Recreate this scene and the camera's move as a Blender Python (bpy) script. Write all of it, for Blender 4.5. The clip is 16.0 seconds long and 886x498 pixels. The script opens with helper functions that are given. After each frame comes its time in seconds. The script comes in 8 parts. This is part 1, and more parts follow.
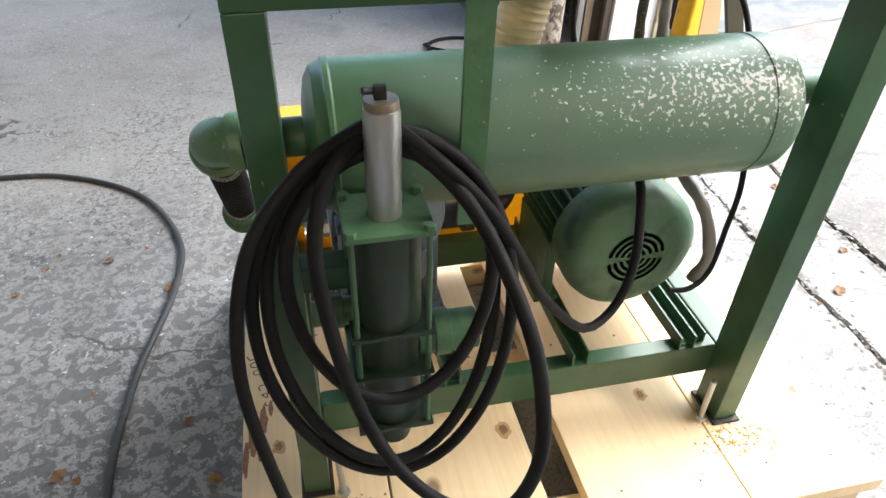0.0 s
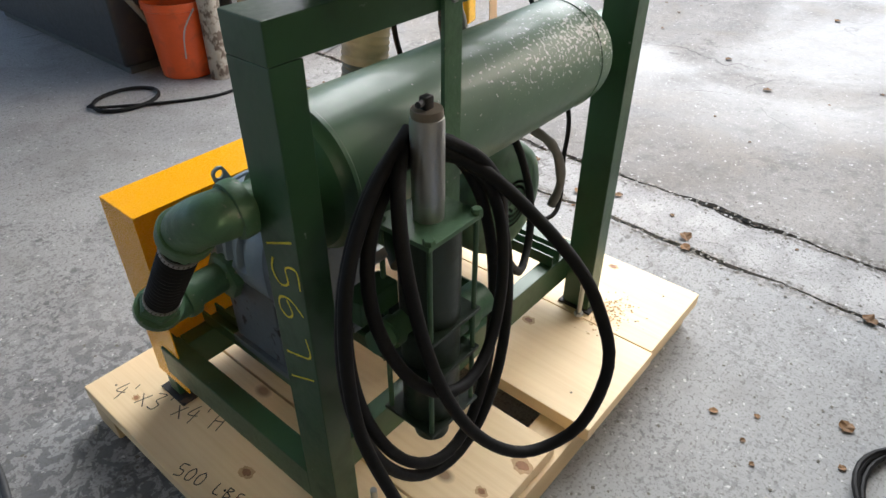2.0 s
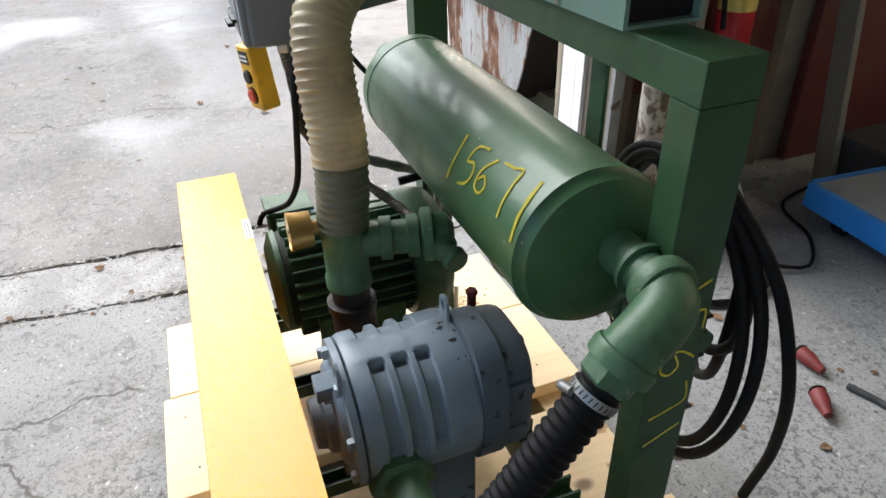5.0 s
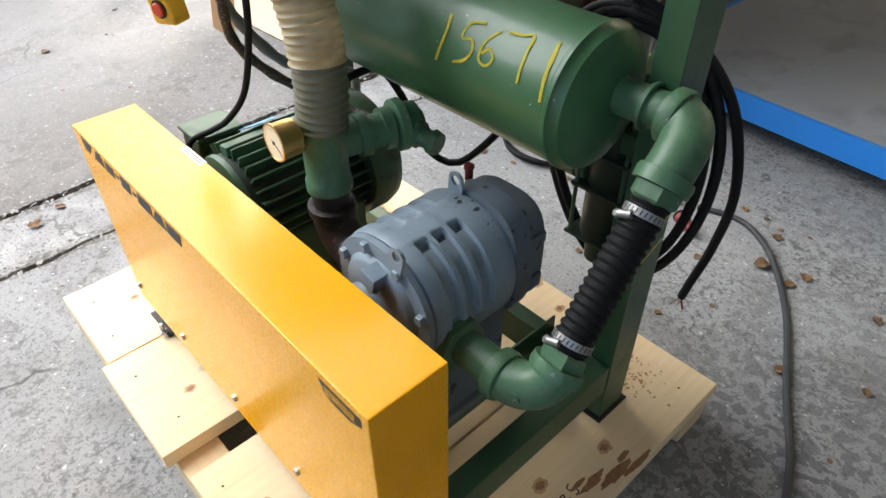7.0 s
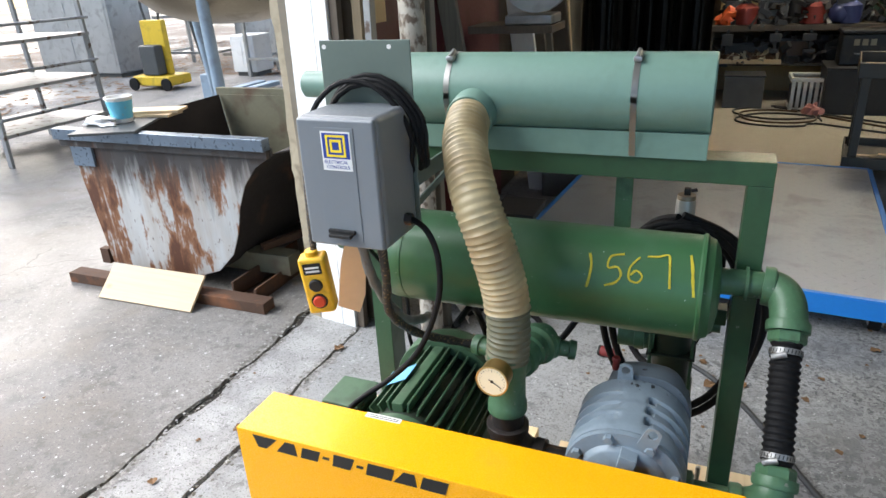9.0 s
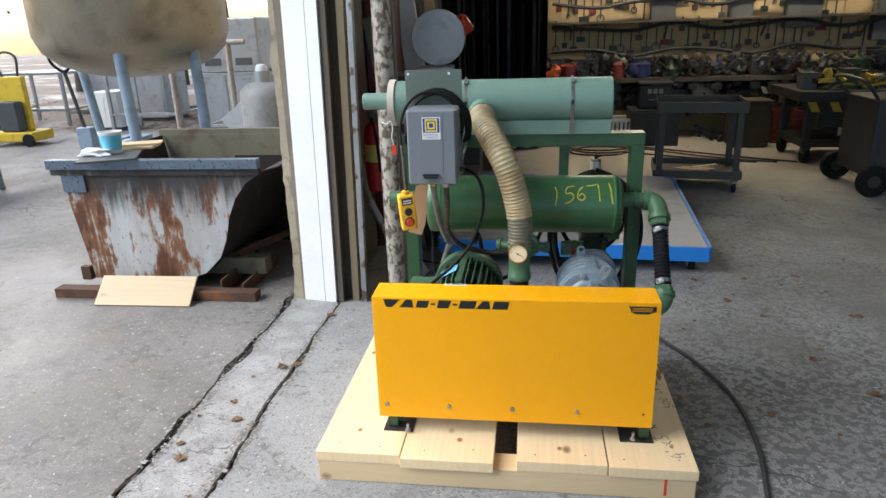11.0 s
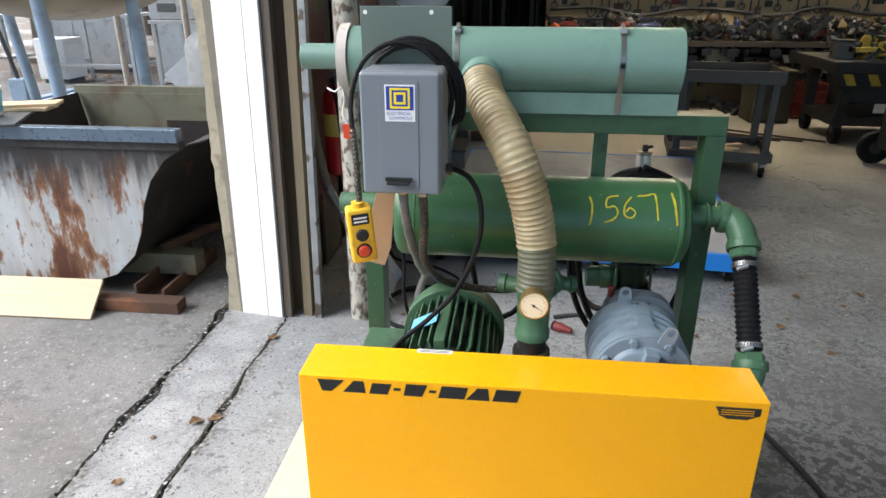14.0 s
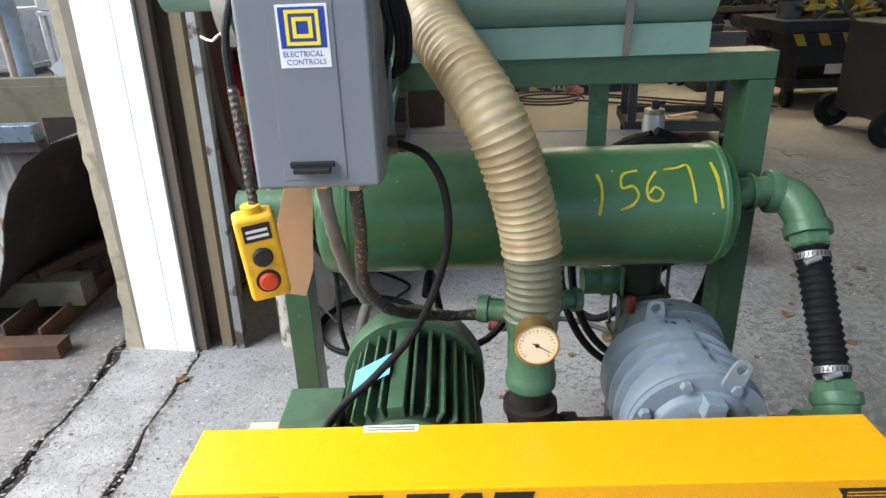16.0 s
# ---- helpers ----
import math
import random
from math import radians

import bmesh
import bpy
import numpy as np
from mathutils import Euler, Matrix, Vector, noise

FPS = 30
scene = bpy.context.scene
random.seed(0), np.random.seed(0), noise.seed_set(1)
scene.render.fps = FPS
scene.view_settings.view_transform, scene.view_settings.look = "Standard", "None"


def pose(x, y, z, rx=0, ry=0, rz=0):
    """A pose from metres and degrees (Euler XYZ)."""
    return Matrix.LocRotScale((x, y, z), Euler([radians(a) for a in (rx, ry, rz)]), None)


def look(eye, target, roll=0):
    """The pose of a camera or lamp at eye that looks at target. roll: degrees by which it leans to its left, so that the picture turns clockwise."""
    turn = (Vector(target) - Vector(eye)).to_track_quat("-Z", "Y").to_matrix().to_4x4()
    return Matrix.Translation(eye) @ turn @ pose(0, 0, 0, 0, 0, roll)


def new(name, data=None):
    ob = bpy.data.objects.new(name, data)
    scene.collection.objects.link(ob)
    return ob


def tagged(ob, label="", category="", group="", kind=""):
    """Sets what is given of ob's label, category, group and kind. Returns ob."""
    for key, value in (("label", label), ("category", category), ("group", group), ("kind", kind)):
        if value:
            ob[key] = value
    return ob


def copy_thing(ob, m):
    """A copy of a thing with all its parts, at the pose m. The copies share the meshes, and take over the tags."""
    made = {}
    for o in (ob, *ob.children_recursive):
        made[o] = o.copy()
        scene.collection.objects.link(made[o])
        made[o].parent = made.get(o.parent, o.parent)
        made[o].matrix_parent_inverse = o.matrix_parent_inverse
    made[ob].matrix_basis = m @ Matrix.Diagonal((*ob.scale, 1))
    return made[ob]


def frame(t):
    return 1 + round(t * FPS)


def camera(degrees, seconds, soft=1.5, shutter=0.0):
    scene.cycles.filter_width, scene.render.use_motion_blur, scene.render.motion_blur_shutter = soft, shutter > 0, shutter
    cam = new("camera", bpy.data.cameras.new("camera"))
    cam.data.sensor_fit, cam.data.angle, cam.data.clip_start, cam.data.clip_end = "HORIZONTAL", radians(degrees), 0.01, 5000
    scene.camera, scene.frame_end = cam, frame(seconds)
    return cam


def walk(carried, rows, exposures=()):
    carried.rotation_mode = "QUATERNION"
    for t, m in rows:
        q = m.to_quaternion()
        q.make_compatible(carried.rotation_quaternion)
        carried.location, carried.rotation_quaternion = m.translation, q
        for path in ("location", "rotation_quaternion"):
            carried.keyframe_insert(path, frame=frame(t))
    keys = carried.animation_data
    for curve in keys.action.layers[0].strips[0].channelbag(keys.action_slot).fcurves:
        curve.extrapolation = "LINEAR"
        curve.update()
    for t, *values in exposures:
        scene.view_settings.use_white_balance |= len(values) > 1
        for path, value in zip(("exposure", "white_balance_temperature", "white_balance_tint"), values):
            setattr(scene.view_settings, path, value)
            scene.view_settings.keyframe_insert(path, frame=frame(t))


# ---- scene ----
cam = camera(67.9, 16.0)
PATH = [
    (0, (1.031, 1.487, 1.229), (0.658, -0.056, 0.013), 1.7),
    (0.5, (1.197, 1.514, 1.227), (0.564, 0.062, 0.006), 1.2),
    (1, (1.295, 1.497, 1.226), (0.522, 0.137, -0.02), 2.0),
    (1.5, (1.337, 1.41, 1.225), (0.457, 0.148, -0.054), -0.6),
    (1.9, (1.428, 1.325, 1.235), (0.324, 0.252, -0.041), 0.1),
    (2, (1.477, 1.307, 1.239), (0.24, 0.257, 0.071), 0.0),
    (2.5, (1.676, 1.178, 1.303), (0.057, 0.372, 0.448), 1.0),
    (3, (1.66, 0.921, 1.29), (-0.065, 0.326, 0.471), -3.4),
    (3.5, (1.636, 0.675, 1.247), (-0.118, 0.484, 0.306), 0.3),
    (4, (1.594, 0.504, 1.226), (-0.085, 0.703, 0.157), 1.1),
    (4.2, (1.564, 0.456, 1.216), (-0.086, 0.746, 0.122), 0.5),
    (6.3, (1.603, -0.04, 1.277), (0.241, 0.958, 0.205), -4.2),
    (6.5, (1.567, -0.057, 1.256), (0.275, 0.949, 0.107), -4.4),
    (7, (1.474, -0.076, 1.228), (0.348, 0.96, -0.06), -0.4),
    (7.5, (1.403, -0.146, 1.214), (0.529, 1.002, -0.171), 3.4),
    (8, (1.313, -0.371, 1.303), (0.505, 1.045, 0.144), 0.2),
    (8.5, (1.174, -0.494, 1.349), (0.214, 0.999, 0.428), -4.3),
    (9, (0.989, -0.639, 1.408), (0.261, 1.052, 0.627), -3.0),
    (9.2, (1.005, -0.771, 1.454), (0.256, 0.922, 0.696), -4.3),
    (11.3, (0.677, -1.798, 1.426), (0.465, 0.086, 0.79), -1.1),
    (11.5, (0.681, -1.803, 1.42), (0.479, 0.06, 0.721), -0.8),
    (12, (0.688, -1.686, 1.367), (0.475, 0.19, 0.708), -0.2),
    (12.5, (0.76, -1.452, 1.348), (0.491, 0.369, 0.566), -3.4),
    (13, (0.751, -1.297, 1.327), (0.605, 0.536, 0.539), -2.3),
    (13.5, (0.642, -1.134, 1.332), (0.613, 0.721, 0.586), 1.3),
    (14, (0.603, -0.931, 1.338), (0.399, 0.912, 0.59), -0.0),
    (14.5, (0.626, -0.84, 1.345), (0.457, 0.998, 0.574), -0.8),
    (15, (0.618, -0.796, 1.346), (0.467, 1.048, 0.586), -1.8),
    (15.5, (0.602, -0.737, 1.321), (0.461, 1.075, 0.487), -3.4),
    (16, (0.546, -0.462, 1.188), (0.512, 1.381, 0.411), -2.1),
]
walk(cam, [(t, look(eye, target, roll)) for t, eye, target, roll in PATH], [(t, stops, 6250 - (150 if t > 8 else 0), 10) for t, stops in ((0.0, 2.35), (0.5, 2.25), (1.0, 2.0), (2.0, 1.5), (3.0, 1.15), (4.0, 1.45), (6.3, 1.58), (7.0, 1.60), (8.0, 1.55), (9.0, 1.66), (11.5, 1.26), (13.0, 1.33), (14.0, 1.56), (16.0, 1.72))])

# ---- world and light ----
world = bpy.data.worlds.new("overcast_sky")
scene.world = world
world.use_nodes = True
wn = world.node_tree
sky = wn.nodes.new("ShaderNodeTexSky")
sky.sky_type = "NISHITA"
sky.sun_disc = False
sky.sun_elevation, sky.sun_rotation = radians(34), radians(300)
sky.air_density, sky.dust_density, sky.ozone_density = 1.0, 3.0, 2.0
SKY = 0.120
wn.nodes["Background"].inputs["Strength"].default_value = SKY
wn.links.new(sky.outputs[0], wn.nodes["Background"].inputs["Color"])
sun_data = bpy.data.lights.new("sun", "SUN")
sun_data.energy, sun_data.angle, sun_data.color = 2.1, radians(50), (1.0, 0.97, 0.92)
sun = new("sun", sun_data)
sun.matrix_world = look((-6, -3.0, 5.6), (0, 0, 0))
scene.view_settings.exposure = 1.35


# ---- helpers for building ----
def root_of(ob):
    loc = Vector((0, 0, 0))
    while ob is not None:
        loc += ob.location
        ob = ob.parent
    return loc


def thing(name, at, label, category, group="", kind=""):
    """An empty at the thing's base."""
    ob = new(name)
    ob.empty_display_size = 0.05
    ob.location = at
    return tagged(ob, label, category, group, kind)


def part(name, bm, material, parent=None, label="", smooth=True, angle=38):
    """One mesh object out of a bmesh in world places, under a thing or a part."""
    me = bpy.data.meshes.new(name)
    if parent is not None:
        bmesh.ops.translate(bm, verts=bm.verts, vec=-root_of(parent))
    bm.normal_update()
    bm.to_mesh(me)
    bm.free()
    if smooth:
        me.shade_smooth()
        me.set_sharp_from_angle(angle=radians(angle))
    me.materials.append(material)
    ob = new(name, me)
    if smooth and 14 <= len(me.polygons) <= 160:
        areas = sorted(f.area for f in me.polygons)
        if areas[-1] > 12 * areas[len(areas) // 2]:
            # flat faces stay flat up to their rounded edges
            flat = ob.modifiers.new("flat_faces", "WEIGHTED_NORMAL")
            flat.keep_sharp, flat.weight = True, 80
    if parent is not None:
        ob.parent = parent
    if label:
        ob["label"] = label
    return ob


def solo(name, bm, material, at, label, category, group="", kind="", smooth=True):
    """A top-level thing made of one mesh, its origin at its base."""
    bmesh.ops.translate(bm, verts=bm.verts, vec=-Vector(at))
    ob = part(name, bm, material, None, "", smooth)
    ob.location = at
    return tagged(ob, label, category, group, kind)


def moved(ob, by):
    ob.location += Vector(by)
    return ob


def box(x0, x1, y0, y1, z0, z1, bev=0.003, seg=2, bm=None):
    out = bm or bmesh.new()
    m = Matrix.LocRotScale(((x0 + x1) / 2, (y0 + y1) / 2, (z0 + z1) / 2), None, (x1 - x0, y1 - y0, z1 - z0))
    got = bmesh.ops.create_cube(out, size=1.0, matrix=m)
    if bev:
        edges = list({e for v in got["verts"] for e in v.link_edges})
        bmesh.ops.bevel(out, geom=edges, offset=bev, segments=seg, affect="EDGES", profile=0.5)
    return out


def turned(bm, m):
    bmesh.ops.transform(bm, matrix=m, verts=bm.verts)
    return bm


def beam(a, b, w, h, bev=0.003, roll=0.0):
    """A bar of w x h from a to b."""
    a, b = Vector(a), Vector(b)
    n = (b - a).length
    bm = box(-w / 2, w / 2, -h / 2, h / 2, 0, n, bev, 1)
    q = (b - a).to_track_quat("Z", "Y").to_matrix().to_4x4()
    return turned(bm, Matrix.Translation(a) @ q @ Matrix.Rotation(radians(roll), 4, "Z"))


def frame_of(way):
    way = Vector(way).normalized()
    side = way.cross(Vector((0, 0, 1)))
    if side.length < 1e-3:
        side = Vector((1, 0, 0))
    side.normalize()
    return way, side, side.cross(way).normalized()


def lathe(origin, axis, profile, seg=32, bm=None, caps=True):
    """A turned body: profile of (height along the axis, radius)."""
    out = bm or bmesh.new()
    w, u, v = frame_of(axis)
    o = Vector(origin)
    rings = []
    for h, r in profile:
        rings.append([out.verts.new(o + w * h + (u * math.cos(2 * math.pi * k / seg) + v * math.sin(2 * math.pi * k / seg)) * max(r, 1e-4)) for k in range(seg)])
    for a, b in zip(rings, rings[1:]):
        for k in range(seg):
            out.faces.new((a[k], a[(k + 1) % seg], b[(k + 1) % seg], b[k]))
    if caps:
        out.faces.new(rings[0][::-1])
        out.faces.new(rings[-1])
    bmesh.ops.recalc_face_normals(out, faces=out.faces)
    return out


def rod(a, b, r, seg=16, bev=0.0, bm=None):
    a, b = Vector(a), Vector(b)
    n = (b - a).length
    prof = [(0, r), (n, r)] if not bev else [(0, r - bev), (bev, r), (n - bev, r), (n, r - bev)]
    return lathe(a, b - a, prof, seg, bm)


def spline(points, step=0.02, closed=False):
    """Points along a smooth line through the given ones."""
    p = [Vector(q) for q in points]
    n = len(p)
    out = []
    for i in range(n if closed else n - 1):
        g = (lambda k: p[k % n]) if closed else (lambda k: p[min(max(k, 0), n - 1)])
        p0, p1, p2, p3 = g(i - 1), g(i), g(i + 1), g(i + 2)
        m = max(2, int((p2 - p1).length / step))
        for k in range(m):
            t = k / m
            out.append(0.5 * (2 * p1 + (p2 - p0) * t + (2 * p0 - 5 * p1 + 4 * p2 - p3) * t * t + (3 * p1 - p0 - 3 * p2 + p3) * t ** 3))
    if not closed:
        out.append(p[-1])
    return out


def sweep(points, radius, seg=10, closed=False, bm=None):
    """A tube along points; radius: a number, or a function of the length so far."""
    out = bm or bmesh.new()
    p = [Vector(q) for q in points]
    n = len(p)
    rings, u, run = [], None, 0.0
    for i in range(n):
        a = p[(i - 1) % n] if closed or i else p[i]
        b = p[(i + 1) % n] if closed or i < n - 1 else p[i]
        way = (b - a).normalized()
        if u is None:
            _, u, _ = frame_of(way)
        u = (u - way * u.dot(way)).normalized()
        v = way.cross(u)
        if i:
            run += (p[i] - p[i - 1]).length
        r = radius(run) if callable(radius) else radius
        rings.append([out.verts.new(p[i] + (u * math.cos(2 * math.pi * k / seg) + v * math.sin(2 * math.pi * k / seg)) * r) for k in range(seg)])
    pairs = list(zip(rings, rings[1:]))
    for a, b in pairs:
        for k in range(seg):
            out.faces.new((a[k], a[(k + 1) % seg], b[(k + 1) % seg], b[k]))
    if closed:
        a, b = rings[-1], rings[0]
        best = min(range(seg), key=lambda s: (a[0].co - b[s].co).length)
        for k in range(seg):
            out.faces.new((a[k], a[(k + 1) % seg], b[(k + 1 + best) % seg], b[(k + best) % seg]))
    else:
        out.faces.new(rings[0][::-1])
        out.faces.new(rings[-1])
    bmesh.ops.recalc_face_normals(out, faces=out.faces)
    return out


def cable(points, r=0.006, seg=8, step=0.02, closed=False, bm=None):
    return sweep(spline(points, step, closed), r, seg, closed, bm)


def plate(outline, thick, m, bev=0.0):
    """A flat piece: outline of (x, y), thick upwards, then moved by m."""
    bm = bmesh.new()
    vs = [bm.verts.new((x, y, 0)) for x, y in outline]
    f = bm.faces.new(vs)
    got = bmesh.ops.extrude_face_region(bm, geom=[f])
    bmesh.ops.translate(bm, verts=[g for g in got["geom"] if isinstance(g, bmesh.types.BMVert)], vec=(0, 0, thick))
    bmesh.ops.recalc_face_normals(bm, faces=bm.faces)
    if bev:
        bmesh.ops.bevel(bm, geom=list(bm.edges), offset=bev, segments=1, affect="EDGES")
    return turned(bm, m)


def hexagon(origin, axis, r, h, bm=None):
    return lathe(origin, axis, [(0, r), (h * 0.8, r), (h, r * 0.86)], 6, bm)


def lettering(text, size, m, thick=0.0008, spacing=1.0, shear=0.0, stretch=1.0, bold=0.0):
    """Raised letters as a bmesh, lying in the xy plane of m."""
    cu = bpy.data.curves.new("letters", "FONT")
    cu.body, cu.size, cu.extrude, cu.space_character, cu.shear, cu.offset = text, size, thick, spacing, shear, bold
    cu.resolution_u = 3
    tmp = bpy.data.objects.new("letters", cu)
    scene.collection.objects.link(tmp)
    me = tmp.to_mesh()
    bm = bmesh.new()
    bm.from_mesh(me)
    tmp.to_mesh_clear()
    bpy.data.objects.remove(tmp)
    bpy.data.curves.remove(cu)
    return turned(bm, m @ Matrix.Diagonal((stretch, 1, 1, 1)))


def join(*bms):
    out = bms[0]
    for b in bms[1:]:
        me = bpy.data.meshes.new("tmp")
        b.to_mesh(me)
        b.free()
        out.from_mesh(me)
        bpy.data.meshes.remove(me)
    return out


# ---- materials ----
def surface(name, base, rough=0.5, metal=0.0, var=0.18, scale=3.0, fine=60.0, bump=0.15, stretch=(1, 1, 1), second=None, amount=0.5, edge=0.06,
            spot_scale=8.0, second_rough=None, spec=0.5, dirt=0.0, dirt_colour=(0.08, 0.065, 0.045), mask=None, coat=0.0, sub=0.0, trans=0.0, random=0.0, dust_haze=None):
    """A painted or raw surface with variation at two scales, and a second colour showing in spots (chips, rust,
    stains).
    mask: (centre, half size) in metres, where the spots are thick. The last argument: (centre, half size, colour,
    share), a grey film of dust with painted haze."""
    m = bpy.data.materials.new(name)
    m.use_nodes = True
    t = m.node_tree
    n, link = t.nodes, t.links.new
    p = n["Principled BSDF"]
    tc = n.new("ShaderNodeTexCoord")
    mp = n.new("ShaderNodeMapping")
    mp.inputs["Scale"].default_value = stretch
    link(tc.outputs["Object"], mp.inputs["Vector"])

    def tex(s, detail=4.0, dist=0.0):
        q = n.new("ShaderNodeTexNoise")
        q.inputs["Scale"].default_value, q.inputs["Detail"].default_value, q.inputs["Distortion"].default_value = s, detail, dist
        link(mp.outputs[0], q.inputs["Vector"])
        return q.outputs["Fac"]

    def calc(op, a, b, clamp=False):
        q = n.new("ShaderNodeMath")
        q.operation, q.use_clamp = op, clamp
        for sock, val in zip(q.inputs, (a, b)):
            if isinstance(val, (int, float)):
                sock.default_value = val
            else:
                link(val, sock)
        return q.outputs[0]

    def mix(fac, a, b, blend="MIX"):
        q = n.new("ShaderNodeMix")
        q.data_type, q.blend_type = "RGBA", blend
        for sock, val in ((q.inputs[0], fac), (q.inputs[6], a), (q.inputs[7], b)):
            if isinstance(val, (int, float)):
                sock.default_value = val
            elif isinstance(val, tuple):
                sock.default_value = (*val[:3], 1)
            else:
                link(val, sock)
        return q.outputs[2]

    def ramp(fac, lo, hi):
        q = n.new("ShaderNodeMapRange")
        q.inputs[1].default_value, q.inputs[2].default_value = lo, hi
        link(fac, q.inputs[0])
        return q.outputs[0]

    big, small = tex(scale), tex(fine, 6.0)
    tone = calc("ADD", calc("MULTIPLY", calc("SUBTRACT", big, 0.5), 2 * var), calc("MULTIPLY", calc("SUBTRACT", small, 0.5), var))
    if random:
        oi = n.new("ShaderNodeObjectInfo")
        tone = calc("ADD", tone, calc("MULTIPLY", calc("SUBTRACT", oi.outputs["Random"], 0.5), random))
    col = mix(1.0, base, n.new("ShaderNodeCombineColor").outputs[0], "MULTIPLY")
    cc = col.node.inputs[7].links[0].from_node
    k = calc("ADD", tone, 1.0)
    for i in range(3):
        link(k, cc.inputs[i])
    rgh = calc("ADD", rough, calc("MULTIPLY", calc("SUBTRACT", small, 0.5), 0.25), True)
    if dirt:
        d = calc("MULTIPLY", ramp(tex(scale * 2.3, 8.0, 0.6), 0.52, 0.72), dirt)
        col = mix(d, col, dirt_colour)
        rgh = calc("ADD", rgh, calc("MULTIPLY", d, 0.3), True)
    if second is not None:
        s = tex(spot_scale, 7.0, 0.25)
        lo = 0.78 - 0.5 * amount
        if mask is not None:
            q = n.new("ShaderNodeVectorMath")
            q.operation = "SUBTRACT"
            link(tc.outputs["Object"], q.inputs[0])
            q.inputs[1].default_value = mask[0]
            q2 = n.new("ShaderNodeVectorMath")
            q2.operation = "DIVIDE"
            link(q.outputs[0], q2.inputs[0])
            q2.inputs[1].default_value = mask[1]
            q3 = n.new("ShaderNodeVectorMath")
            q3.operation = "LENGTH"
            link(q2.outputs[0], q3.inputs[0])
            near = calc("SUBTRACT", 1.0, q3.outputs["Value"], True)
            s = calc("ADD", s, calc("MULTIPLY", calc("SUBTRACT", near, 1.0), 0.25))
        f = ramp(s, lo, lo + edge)
        col = mix(f, col, second)
        if second_rough is not None:
            q = n.new("ShaderNodeMix")
            link(f, q.inputs[0])
            link(rgh, q.inputs[2])
            q.inputs[3].default_value = second_rough
            rgh = q.outputs[0]
            link(calc("MULTIPLY", calc("SUBTRACT", 1.0, f), metal), p.inputs["Metallic"])
    if dust_haze is not None:
        off = n.new("ShaderNodeVectorMath")
        off.operation = "SUBTRACT"
        link(tc.outputs["Object"], off.inputs[0])
        off.inputs[1].default_value = dust_haze[0]
        size = n.new("ShaderNodeVectorMath")
        size.operation = "DIVIDE"
        link(off.outputs[0], size.inputs[0])
        size.inputs[1].default_value = dust_haze[1]
        far = n.new("ShaderNodeVectorMath")
        far.operation = "LENGTH"
        link(size.outputs[0], far.inputs[0])
        patchy = calc("ADD", far.outputs["Value"], calc("MULTIPLY", calc("SUBTRACT", tex(6.0, 7.0, 0.4), 0.5), 0.9))
        d = calc("MULTIPLY", ramp(patchy, 1.15, 0.45), dust_haze[3])
        col = mix(d, col, dust_haze[2])
        rgh = calc("ADD", rgh, calc("MULTIPLY", d, 0.35), True)
    link(col, p.inputs["Base Color"])
    link(rgh, p.inputs["Roughness"])
    if not p.inputs["Metallic"].links:
        p.inputs["Metallic"].default_value = metal
    p.inputs["Specular IOR Level"].default_value = spec
    p.inputs["Coat Weight"].default_value = coat
    p.inputs["Transmission Weight"].default_value = trans
    if sub:
        p.inputs["Subsurface Weight"].default_value = sub
        p.inputs["Subsurface Scale"].default_value = 0.02
    if bump:
        b = n.new("ShaderNodeBump")
        b.inputs["Strength"].default_value, b.inputs["Distance"].default_value = bump, 0.004
        link(calc("ADD", calc("MULTIPLY", small, 0.6), big), b.inputs["Height"])
        link(b.outputs[0], p.inputs["Normal"])
    return m


GREEN = surface("dark_green_enamel", (0.028, 0.079, 0.034), 0.40, var=0.22, scale=5, fine=90, bump=0.08, second=(0.30, 0.33, 0.29), amount=0.10, spot_scale=45, dirt=0.35, dirt_colour=(0.012, 0.022, 0.014), coat=0.1)
GREEN_PIPE = surface("green_fittings_enamel", (0.066, 0.146, 0.074), 0.44, var=0.28, scale=8, fine=120, bump=0.3, dirt=0.5, dirt_colour=(0.02, 0.028, 0.018), second=(0.22, 0.23, 0.19), amount=0.22, spot_scale=90)
GREEN_MOTOR = surface("motor_green_enamel", (0.052, 0.112, 0.058), 0.5, var=0.25, scale=6, fine=100, bump=0.2, dirt=0.6, dirt_colour=(0.02, 0.03, 0.02))
# motor green darkened to paint in the shade of the deep fin gaps
MOTOR_SHADE = surface("shade_dark_motor_enamel", (0.018, 0.030, 0.018), 0.7, var=0.4, scale=9, fine=90, bump=0.3, dirt=0.5, dirt_colour=(0.02, 0.017, 0.013))
# grey film on the tank's rear top also paints in a milky glare
RECEIVER = surface("receiver_green_enamel", (0.038, 0.114, 0.043), 0.40, var=0.22, scale=4, fine=70, bump=0.06, second=(0.68, 0.72, 0.72), amount=0.61, edge=0.05,
                   spot_scale=150, mask=((-0.24, 0.085, 0.185), (0.50, 0.12, 0.12)), coat=0.12, dirt=0.3, dirt_colour=(0.014, 0.04, 0.02), dust_haze=((-0.05, 0.16, 0.14), (0.56, 0.22, 0.16), (0.19, 0.25, 0.225), 0.36))
SILENCER = surface("pale_green_enamel", (0.150, 0.252, 0.205), 0.40, var=0.14, scale=4, fine=80, bump=0.05, dirt=0.25, dirt_colour=(0.06, 0.11, 0.09), coat=0.08)
SILENCER_END = surface("deep_green_enamel", (0.030, 0.085, 0.050), 0.40, var=0.15, scale=6, fine=80, bump=0.05, dirt=0.2)
